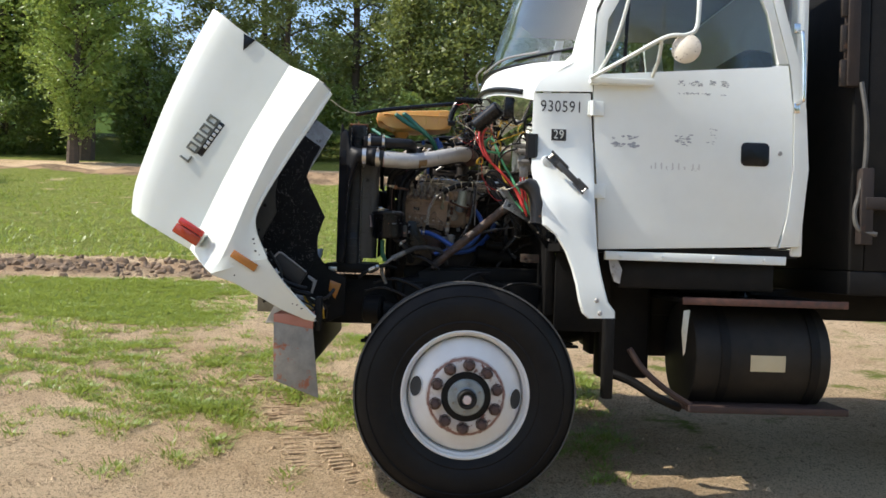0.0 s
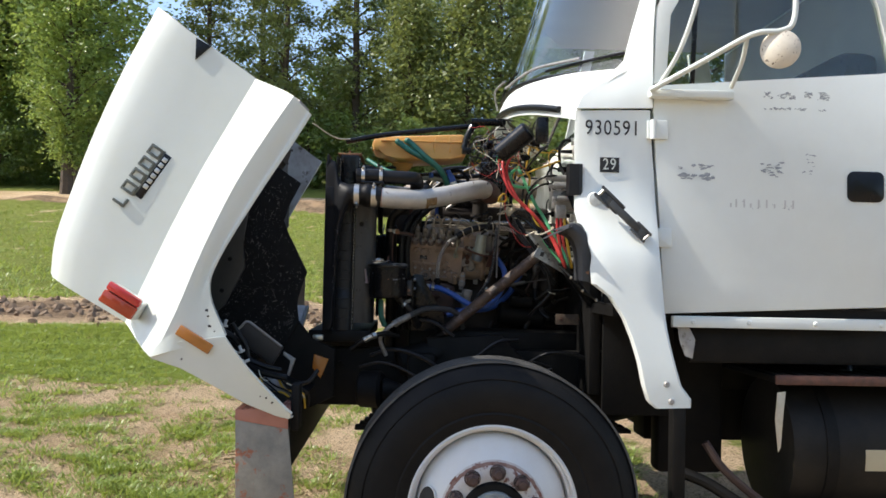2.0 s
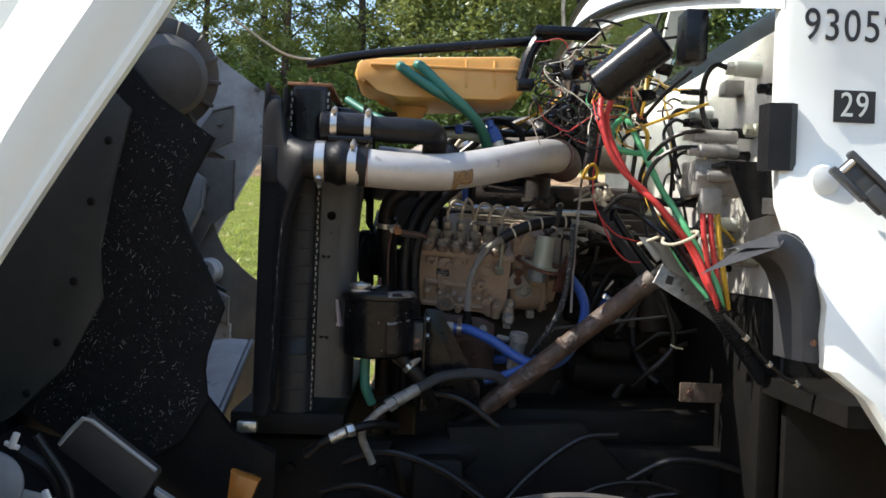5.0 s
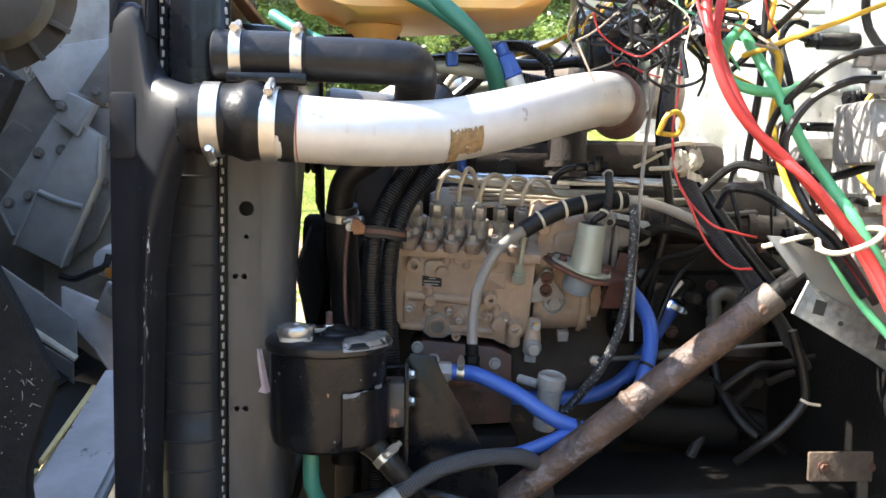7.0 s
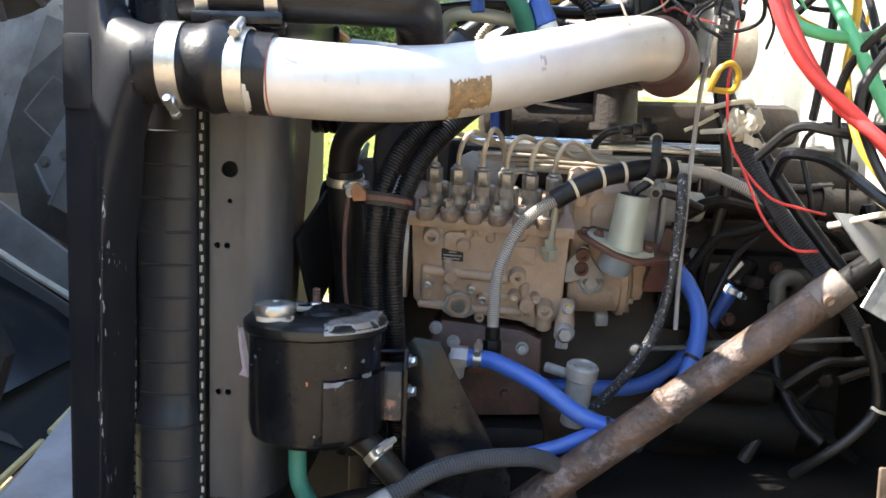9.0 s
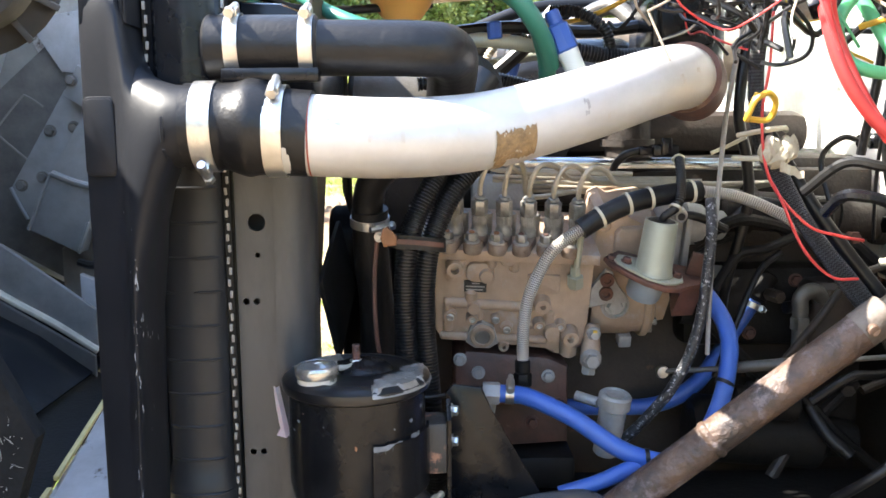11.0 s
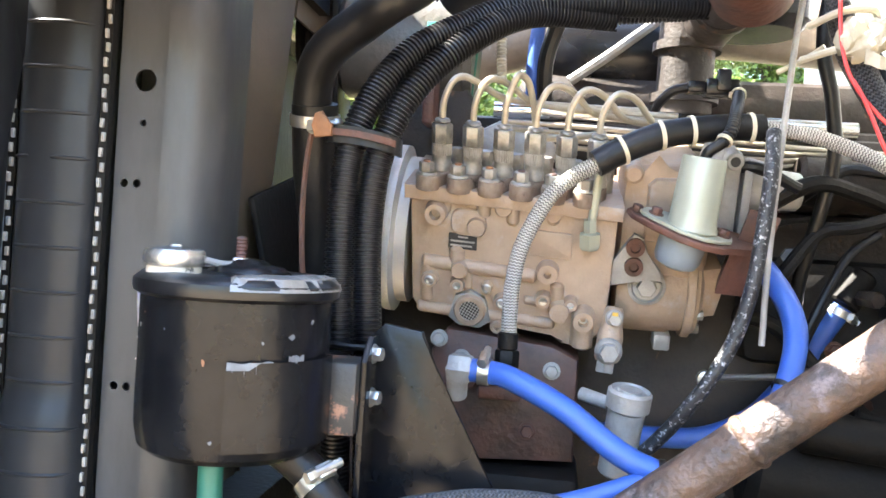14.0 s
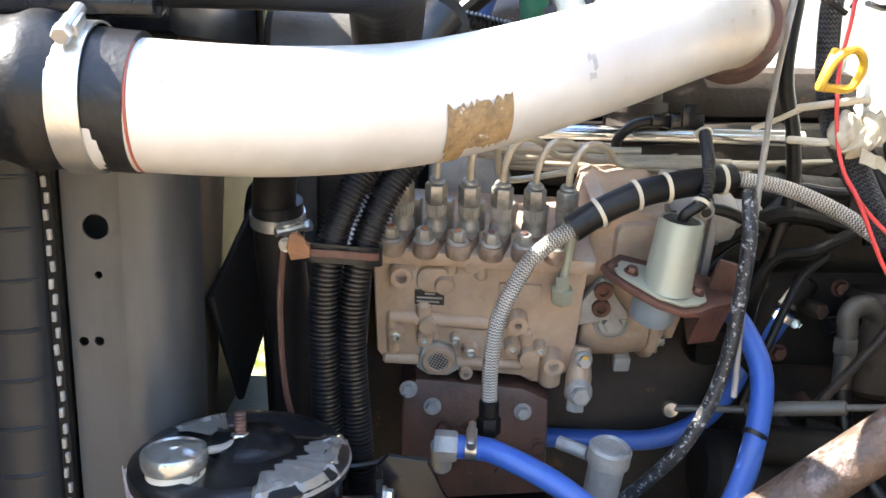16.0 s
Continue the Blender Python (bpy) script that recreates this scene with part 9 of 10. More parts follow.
starter = part("starter_motor", bm, DARKMETAL, eng, "greasy black starter motor")
bm = B()
cyl(bm, (0.27, 4.90, 1.30), (0.38, 4.90, 1.29), 0.026, 0.026, 18, 0.006)
part("starter_solenoid", bm, DARKMETAL, starter)
for k in range(4):
    bm = B()
    tube(bm, [(-0.10, 4.985 + 0.012 * k, 1.655 - 0.008 * k), (0.05, 4.98 + 0.012 * k, 1.650 - 0.008 * k), (0.24, 4.985 + 0.012 * k, 1.640 - 0.008 * k), (0.40, 5.02, 1.64)], 0.0035, 8, 6)
    part("fuel_rail", bm, PALELINE, eng)
bm = B()
cyl(bm, (-0.12, 5.02, 1.676), (0.35, 5.02, 1.668), 0.011, seg=14)
part("rail_tube", bm, CHROME, eng, "bright steel manifold tube")
# alternator and pulley
bm = B()
cyl(bm, (-0.335, 5.04, 1.765), (-0.15, 5.04, 1.755), 0.078, 0.073, 32, 0.01)
alt = part("alternator", bm, GREASY, eng, "dusty grey alternator")
bm = B()
lathe(bm, [(0, 0), (0.085, 0), (0.085, 0.006), (0.075, 0.010), (0.085, 0.014), (0.085, 0.020), (0.075, 0.024), (0.085, 0.028), (0.085, 0.034), (0.04, 0.036), (0, 0.036)], frame_to((-0.385, 5.04, 1.765), (0, 5.04, 1.765)), 40)
part("pulley", bm, DARKMETAL, alt)
bm = B()
box(bm, -0.205, -0.19, 4.93, 4.98, 1.64, 1.72, 0.004)
part("alternator_bracket", bm, RUSTRED, alt)
bm = B()
box(bm, -0.21, -0.175, 4.963, 4.968, 1.752, 1.778, 0.001)
part("green_tag", bm, mat("green_tag", (0.02, 0.35, 0.25), 0.5), alt)
bm = B()
lathe(bm, [(0, 0), (0.12, 0), (0.12, 0.03), (0.06, 0.04), (0, 0.04)], frame_to((-0.31, 5.2, 1.45), (0, 5.2, 1.45)), 40)
part("crank_pulley", bm, DARKMETAL, eng)
crh = thing("coolant_return_hose", "black rubber hose bending down beside the fan", "hose", (-0.28, 4.75, 1.2))
bm = B()
tube(bm, [(-0.13, 4.70, 1.80), (-0.17, 4.68, 1.745), (-0.195, 4.665, 1.723), (-0.227, 4.680, 1.705), (-0.271, 4.700, 1.674), (-0.286, 4.720, 1.631), (-0.283, 4.740, 1.562), (-0.279, 4.760, 1.490), (-0.28, 4.78, 1.38), (-0.28, 4.8, 1.2)], 0.0205, 18)
part("hose_body", bm, BLACKWIRE, crh)
bm = B()
tube(bm, [(-0.2835, 4.722, 1.628), (-0.2835, 4.740, 1.562), (-0.279, 4.760, 1.490), (-0.28, 4.78, 1.38), (-0.28, 4.8, 1.2)], lambda t: 0.0245 - 0.001 * t, 18)
part("lower_cuff", bm, RUBBER, crh, "thicker lower hose cuff")
clamp(crh, (-0.2838, 4.7265, 1.612), (0.02, -0.27, 1), 0.0248, 0.012, (0.6, -1, 0))
# intake end and air compressor
TANCAST = mat("dusty_tan_casting", (0.30, 0.245, 0.185), 0.55, 0, (0.16, 0.125, 0.095), 14, 0.9, 0.25, 120, (0.42, 0.38, 0.32), 0.62, 22)
it = thing("intake_elbow", "grimy cast intake neck under the pipe end", "intake", (0.2, 4.88, 1.6))
bm = B()
tube(bm, [(0.152, 4.785, 1.795), (0.155, 4.84, 1.800), (0.158, 4.92, 1.805), (0.16, 5.1, 1.81)], 0.036, 26)
part("elbow", bm, CASTDARK, it)
bm = B()
cyl(bm, (0.158, 4.92, 1.805), (0.158, 4.95, 1.806), 0.041, seg=32, bevel=0.003)
part("collar", bm, CASTDARK, it)
comp = thing("air_compressor", "dusty cast air compressor behind the pump", "compressor", (0.1, 5.1, 1.7))
bm = B()
cyl(bm, (0.135, 5.06, 1.66), (0.135, 5.06, 1.82), 0.038, seg=24, bevel=0.008)
for k in range(2):
    cyl(bm, (0.135, 5.06, 1.70 + 0.07 * k), (0.135, 5.06, 1.712 + 0.07 * k), 0.046, seg=24)
part("cylinder", bm, CASTDARK, comp)
ac = thing("air_cleaner", "large matt black air cleaner canister beside the firewall", "air cleaner", (0.22, 5.0, 1.8))
bm = B()
cyl(bm, (0.22, 5.07, 1.80), (0.22, 5.07, 2.0), 0.075, seg=32, bevel=0.015)
part("canister", bm, BLACKPL, ac)
# plain black box fills the dark rectangle behind the pipe end
bm = B()
box(bm, 0.122, 0.218, 4.86, 4.97, 1.842, 1.925, 0.012)
box(bm, 0.130, 0.210, 4.852, 4.862, 1.850, 1.917, 0.006)
part("black_box", bm, BLACKPL, ac, "dull black box behind the pipe end")
mf = thing("intake_plenum", "glossy black intake plenum with a bright diagonal strap", "intake", (0.05, 5.22, 1.78))
bm = B()
lathe(bm, [(0, 0), (0.07, 0.0), (0.092, 0.012), (0.10, 0.03), (0.10, 0.22), (0.085, 0.25), (0, 0.26)], frame_to((-0.06, 5.27, 1.80), (0.2, 5.25, 1.80)), 40)
part("body", bm, BLACKPL, mf)
bm = B()
tube(bm, [(-0.02, 5.162, 1.745), (0.03, 5.155, 1.78), (0.08, 5.158, 1.82), (0.11, 5.17, 1.845)], 0.008, 8)
part("strap", bm, GREYCAST, mf, "bright steel strap")
bm = B()
tube(bm, [(0.03, 5.2, 1.72), (0.03, 5.15, 1.70), (0.02, 5.10, 1.695)], 0.02, 14)
part("outlet", bm, RUBBER, mf)
hose("vacuum_hose", "blue hose standing beside the intake plenum", "hose", [(-0.07, 5.06, 1.69), (-0.072, 5.06, 1.76), (-0.062, 5.06, 1.83), (-0.04, 5.06, 1.88)], 0.010, BLUE)
bm = B()
loom_tube(bm, [(-0.115, 5.06, 1.72), (-0.118, 5.06, 1.79), (-0.105, 5.05, 1.85), (-0.07, 5.05, 1.89)], 0.0075, 0.005)
tagged(put("corrugated_conduit", bm, WHITEWIRE), "short pale corrugated sleeve over the engine", "conduit")
hose("fuel_return_line", "pale green hose rising behind the fuel lines", "hose", [(-0.16, 5.03, 1.68), (-0.155, 5.03, 1.76), (-0.15, 5.02, 1.83)], 0.008, GREENHOSE)
cr = thing("intake_crossover", "dusty tan intake crossover pipe over the engine", "intake", (0.1, 5.35, 1.86))
bm = B()
tube(bm, [(-0.24, 5.40, 1.80), (-0.15, 5.38, 1.85), (0.0, 5.36, 1.88), (0.2, 5.36, 1.89), (0.45, 5.38, 1.88)], 0.06, 22)
part("pipe", bm, TANCAST, cr)
for x in (-0.06, 0.16):
    bm = B()
    lathe(bm, [(0.0605, -0.008), (0.066, -0.008), (0.066, 0.008), (0.0605, 0.008)], frame_to((x, 5.365, 1.875), (x + 0.1, 5.362, 1.882)), 30, True)
    part("clamp_band", bm, STEEL, cr)
rb = thing("resonator_box", "black plastic resonator box behind the pipe end", "box", (0.17, 5.0, 1.87))
bm = B()
slab(bm, rounded(0.125, 0.225, 1.815, 1.955, 0.02), 4.93, 5.03, 0.012)
part("case", bm, BLACKPL, rb)
bm = B()
box(bm, 0.15, 0.175, 4.945, 4.965, 1.95, 1.985, 0.004)
part("tab", bm, BLACKPL, rb)
for pts, r, mt in (([(-0.20, 5.12, 1.80), (-0.10, 5.10, 1.88), (0.02, 5.12, 1.92), (0.10, 5.2, 1.93)], 0.017, RUBBER), ([(0.0, 5.1, 1.86), (0.05, 5.06, 1.91), (0.10, 5.04, 1.93), (0.13, 5.0, 1.90)], 0.014, GREASY), ([(-0.15, 5.2, 1.90), (0.0, 5.2, 1.95), (0.2, 5.22, 1.95), (0.4, 5.25, 1.93)], 0.012, RUBBER), ([(-0.1, 5.06, 1.84), (0.0, 5.05, 1.855), (0.1, 5.05, 1.85)], 0.009, OLIVEGREY)):
    hose("engine_hose", "dusty hose lying over the engine top", "hose", pts, r, mt, "engine hoses", 12)
fan = thing("radiator_fan", "dusty black engine cooling fan behind the radiator", "fan", (-0.34, 5.08, 1.54))
bm = B()
lathe(bm, [(0, 0), (0.055, 0.0), (0.062, 0.008), (0.062, 0.04), (0.068, 0.045), (0.068, 0.06), (0.04, 0.07), (0, 0.07)], frame_to((-0.375, 5.08, 1.54), (0, 5.08, 1.54)), 32)
part("hub", bm, DARKMETAL, fan)
for k in range(4):
    bm = B()
    m = Matrix.Translation((-0.345, 5.08, 1.54)) @ Matrix.Rotation(math.pi * k / 2 + 0.22, 4, "X") @ Matrix.Rotation(radians(10), 4, "Z")
    box(bm, -0.004, 0.004, -0.062, 0.062, 0.07, 0.33, 0.003, m)
    part("blade", bm, DARKMETAL, fan)
# frame-side engine clutter low down
bm = B()
box(bm, -0.20, 0.62, 4.72, 4.95, 1.05, 1.17, 0.02)
part("sump_rail", bm, DARKMETAL, eng)
pw = thing("steering_gearbox", "greasy black steering gearbox on the frame rail", "gearbox", (-0.2, 4.55, 1.05))
bm = B()
cyl(bm, (-0.24, 4.62, 1.03), (-0.02, 4.66, 1.09), 0.062, 0.055, 24, 0.01)
box(bm, -0.20, -0.08, 4.54, 4.66, 0.96, 1.08, 0.02)
part("housing", bm, DARKMETAL, pw)
fl = thing("oil_filter_head", "grey casting with fitted hose elbow behind the shaft", "filter", (0.36, 4.8, 1.4))
bm = B()
cyl(bm, (0.46, 4.98, 1.34), (0.46, 4.98, 1.48), 0.05, seg=24, bevel=0.01)
part("head", bm, CASTDARK, fl)
bm = B()
cyl(bm, (0.395, 4.94, 1.36), (0.395, 4.94, 1.44), 0.012, seg=14)
hexnut(bm, (0.395, 4.94, 1.405), (0.395, 4.94, 1.425), 0.016)
tube(bm, [(0.395, 4.94, 1.43), (0.395, 4.94, 1.458), (0.415, 4.94, 1.468), (0.44, 4.95, 1.45)], 0.013, 14)
part("elbow", bm, GREASY, fl)
bm = B()
tube(bm, [(0.395, 4.94, 1.36), (0.40, 4.92, 1.30), (0.42, 4.88, 1.25), (0.45, 4.86, 1.22)], 0.011, 12)
part("hose", bm, RUBBER, fl)
pl = thing("rusty_mount_plate", "rusty rectangular mounting plate with two bolts", "plate", (0.51, 4.67, 1.23))
bm = B()
slab(bm, rounded(0.449, 0.574, 1.205, 1.252, 0.003), 4.665, 4.672, 0.0015)
part("plate", bm, mat("rust_stained_plate", (0.12, 0.085, 0.06), 0.7, 0, (0.05, 0.035, 0.026), 26, 0.95, 0.4, 160, (0.24, 0.20, 0.16), 0.64, 36), pl)
for x in (0.472, 0.556):
    bolt(pl, (x, 4.664, 1.229), (0, -1, 0), 0.007, 0.007, RUSTRED)

# dark pipes and leads low behind the shaft
rk = random.Random(33)
for k in range(16):
    x = rk.uniform(0.18, 0.52)
    z = rk.uniform(1.16, 1.60)
    y = rk.uniform(4.86, 4.97)
    d = Vector((rk.choice((-1, 1)) * rk.uniform(0.3, 1), rk.uniform(-0.2, 0.2), rk.uniform(-1, 0.6))).normalized()
    p = Vector((x, y, z))
    pts = [p, p + d * 0.06 + Vector((0, rk.uniform(-0.02, 0.02), 0.015)), p + d * 0.12 + Vector((0, 0, -0.01)), p + d * rk.uniform(0.16, 0.24) + Vector((0.02, 0.02, -0.04))]
    hose("engine_line", "dark oily line against the engine side", "pipe", pts, rk.uniform(0.004, 0.011), (RUBBER, CASTDARK, DARKMETAL, RUBBER)[k % 4], "engine lines", 10)
for k in range(10):
    p = Vector((rk.uniform(0.2, 0.55), 4.985, rk.uniform(1.2, 1.6)))
    bm = B()
    hexnut(bm, p, p + Vector((rk.uniform(-0.01, 0.01), -rk.uniform(0.02, 0.05), rk.uniform(-0.01, 0.01))), rk.uniform(0.009, 0.016))
    part("fitting", bm, (CASTDARK, RUSTRED, GREASY)[k % 3], eng)

# ---- reservoir tank, rods and wiring by the firewall ----
jug = thing("coolant_overflow_tank", "yellowed translucent plastic coolant overflow tank", "tank", (-0.15, 4.8, 1.92))
bm = B()
slab(bm, [(-0.372, 1.968), (-0.378, 1.985), (-0.372, 2.012), (-0.355, 2.026), (0.02, 2.046), (0.042, 2.036), (0.045, 1.96), (0.035, 1.945), (-0.02, 1.935), (-0.26, 1.918), (-0.285, 1.935), (-0.315, 1.958), (-0.355, 1.958)], 4.725, 4.95, 0.014)
for x in (-0.10, -0.03):
    box(bm, x - 0.004, x + 0.004, 4.722, 4.73, 1.96, 2.03, 0.003)
box(bm, -0.34, 0.03, 4.718, 4.735, 2.004, 2.012, 0.003)
part("shell", bm, TANKPL, jug)
bm = B()
cyl(bm, (-0.24, 4.84, 1.925), (-0.24, 4.84, 1.885), 0.05, 0.03, 20, 0.006)
part("spout", bm, TANKPL, jug)
for line in ([(-0.265, 4.715, 2.005), (-0.256, 4.700, 1.995), (-0.189, 4.690, 1.950), (-0.121, 4.710, 1.918), (-0.067, 4.750, 1.881), (-0.042, 4.80, 1.84), (-0.03, 4.85, 1.80)], [(-0.225, 4.715, 2.01), (-0.209, 4.700, 2.000), (-0.151, 4.690, 1.945), (-0.092, 4.710, 1.900), (-0.049, 4.770, 1.855), (-0.03, 4.82, 1.82)]):
    hose("overflow_hose", "green rubber overflow hose looped over the tank", "hose", line, 0.0125, GREENHOSE, "overflow hoses")
hose("prop_tube", "long black tube lying above the overflow tank", "tube", [(-0.490, 4.68, 1.992), (-0.305, 4.68, 2.028), (0.031, 4.70, 2.074), (0.10, 4.72, 2.085)], 0.0115, BLACKPL)
hose("hood_cable", "thin pale hood check cable", "cable", [(-0.60, 4.35, 2.01), (-0.52, 4.55, 1.985), (-0.44, 4.75, 2.02), (-0.36, 4.9, 2.055), (-0.33, 4.95, 2.06)], 0.0028, WHITEWIRE)
bm = B()
coil = [(-0.34 + 0.10 * k / 96, 4.95 + 0.014 * math.cos(2 * math.pi * k / 8), 2.062 - 0.012 * k / 96 + 0.014 * math.sin(2 * math.pi * k / 8)) for k in range(97)]
tube(bm, coil, 0.0026, 6, flat=True)
tagged(put("return_spring", bm, STEEL), "coiled steel hood return spring", "spring")
hose("vent_line", "thin black vent line behind the upper hose", "hose", [(-0.44, 4.75, 1.93), (-0.40, 4.78, 1.90), (-0.33, 4.80, 1.895), (-0.25, 4.84, 1.905), (-0.2, 4.9, 1.915)], 0.006, RUBBER)
hose("heater_pipe", "green hose behind the radiator outlet", "hose", [(-0.40, 4.80, 1.93), (-0.35, 4.76, 1.896), (-0.30, 4.72, 1.870), (-0.22, 4.72, 1.845)], 0.0095, GREENHOSE)

# blue-capped connectors and loom over the engine
cap = thing("connector_plug", "bright blue plug on a white socket", "connector", (-0.01, 4.8, 1.82))
bm = B()
cyl(bm, (-0.026, 4.80, 1.875), (-0.010, 4.80, 1.838), 0.0150, 0.0175, 8, 0.003)
cyl(bm, (-0.034, 4.80, 1.893), (-0.024, 4.80, 1.870), 0.0105, seg=12, bevel=0.002)
part("plug", bm, BLUE, cap)
bm = B()
cyl(bm, (-0.011, 4.80, 1.840), (0.004, 4.80, 1.808), 0.0155, 0.014, 14, 0.003)
part("socket", bm, WHITE, cap)
cap2 = thing("connector_plug", "small bright blue cap on an elbow", "connector", (-0.1, 4.83, 1.86))
bm = B()
cyl(bm, (-0.110, 4.83, 1.882), (-0.108, 4.83, 1.858), 0.0105, seg=8, bevel=0.002)
part("plug", bm, BLUE, cap2)
hose("air_line_elbow", "dull steel air line elbow over the engine", "pipe", [(-0.165, 4.88, 1.82), (-0.155, 4.86, 1.85), (-0.135, 4.845, 1.858), (-0.10, 4.84, 1.856), (-0.045, 4.85, 1.85)], 0.0105, OLIVEGREY)
for line, r in (([(-0.07, 4.85, 1.855), (0.0, 4.86, 1.845), (0.08, 4.87, 1.835), (0.16, 4.88, 1.84)], 0.013), ([(-0.02, 4.90, 1.905), (0.02, 4.88, 1.90), (0.055, 4.87, 1.875), (0.065, 4.87, 1.845)], 0.009), ([(-0.22, 4.92, 1.80), (-0.12, 4.93, 1.81), (0.0, 4.95, 1.79), (0.12, 4.97, 1.80)], 0.011)):
    bm = B()
    loom_tube(bm, line, r, 0.005)
    tagged(put("corrugated_conduit", bm, LOOM), "short black corrugated conduit over the engine", "conduit", "engine conduits")
for line, mt, r in (([(-0.30, 4.95, 1.86), (-0.10, 4.93, 1.885), (0.05, 4.95, 1.88), (0.20, 4.95, 1.90)], BLACKWIRE, 0.010), ([(-0.26, 5.0, 1.87), (-0.14, 4.96, 1.875), (0.03, 4.9, 1.895), (0.12, 4.85, 1.94), (0.17, 4.82, 1.98)], YELLOWWIRE, 0.0035), ([(-0.12, 5.02, 1.80), (-0.05, 5.0, 1.86), (0.0, 5.0, 1.92)], BLACKWIRE, 0.012), ([(-0.05, 5.05, 1.66), (-0.055, 5.03, 1.74), (-0.04, 5.02, 1.80)], BLACKWIRE, 0.011)):
    hose("engine_lead", "loose lead crossing the top of the engine", "wire", line, r, mt, "engine leads", 10)
bm = B()
lathe(bm, [(0, 0), (0.030, 0), (0.034, 0.004), (0.034, 0.010), (0.030, 0.013), (0.034, 0.016), (0.034, 0.022), (0.022, 0.05), (0.020, 0.07), (0, 0.07)], frame_to((-0.118, 4.83, 1.812), (-0.165, 4.86, 1.775)), 28)
tagged(put("breather_cap", bm, RUBBER), "black ribbed rubber breather cap", "cap")

# main looms down the firewall side
LA = [(0.246, 4.76, 2.046), (0.227, 4.717, 1.973), (0.224, 4.696, 1.897), (0.216, 4.696, 1.802), (0.225, 4.696, 1.715), (0.25, 4.674, 1.649), (0.291, 4.663, 1.584), (0.338, 4.653, 1.519), (0.391, 4.66, 1.458), (0.444, 4.68, 1.383)]
hose("wiring_loom", "thick black taped wiring loom", "wiring", LA, 0.0100, BRAIDBLK, "looms", 12)
hose("wiring_loom", "slack black cable beside the loom", "wiring", [(0.298, 4.921, 1.951), (0.267, 4.897, 1.768), (0.282, 4.897, 1.682), (0.29, 4.909, 1.604), (0.271, 4.945, 1.466), (0.286, 4.993, 1.375)], 0.0085, BLACKWIRE, "looms", 12)
hose("wiring_loom", "braided black loom sagging to the shaft", "wiring", [(0.22, 4.696, 1.747), (0.241, 4.679, 1.682), (0.284, 4.663, 1.597), (0.327, 4.653, 1.543), (0.361, 4.642, 1.495), (0.401, 4.642, 1.426)], 0.010, BRAIDBLK, "looms", 12)
hose("wiring_loom", "flat black loom behind the bundle", "wiring", [(0.244, 4.723, 1.727), (0.288, 4.69, 1.639), (0.348, 4.668, 1.552), (0.397, 4.647, 1.487)], 0.0095, BLACKWIRE, "looms", 12)
RED = [
    [(0.20, 4.47, 1.96), (0.182, 4.450, 1.903), (0.179, 4.430, 1.853), (0.195, 4.420, 1.790), (0.229, 4.420, 1.740), (0.278, 4.420, 1.698), (0.329, 4.420, 1.644), (0.380, 4.420, 1.581), (0.414, 4.400, 1.504), (0.440, 4.400, 1.465), (0.47, 4.42, 1.40)],
    [(0.225, 4.48, 1.94), (0.203, 4.460, 1.890), (0.196, 4.450, 1.841), (0.223, 4.440, 1.769), (0.258, 4.430, 1.714), (0.299, 4.410, 1.675), (0.349, 4.410, 1.621), (0.392, 4.410, 1.566), (0.425, 4.390, 1.482), (0.45, 4.41, 1.42)],
]
for line in RED:
    hose("battery_cable", "thick red battery cable", "cable", line, 0.0066, REDWIRE, "battery cables", 12)
for line, r in (([(0.245, 4.50, 1.87), (0.213, 4.470, 1.836), (0.215, 4.450, 1.798), (0.247, 4.450, 1.785), (0.309, 4.500, 1.789), (0.339, 4.520, 1.800)], 0.0066), ([(0.25, 4.52, 1.88), (0.265, 4.500, 1.842), (0.288, 4.470, 1.781), (0.324, 4.460, 1.708), (0.350, 4.450, 1.668), (0.371, 4.420, 1.621), (0.426, 4.410, 1.527), (0.444, 4.400, 1.473), (0.46, 4.42, 1.42)], 0.0072), ([(0.33, 4.44, 1.61), (0.349, 4.430, 1.572), (0.389, 4.430, 1.516), (0.427, 4.420, 1.470), (0.45, 4.42, 1.43)], 0.005)):
    hose("air_line", "bright green plastic air line", "air line", line, r, GREENWIRE, "air lines", 12)
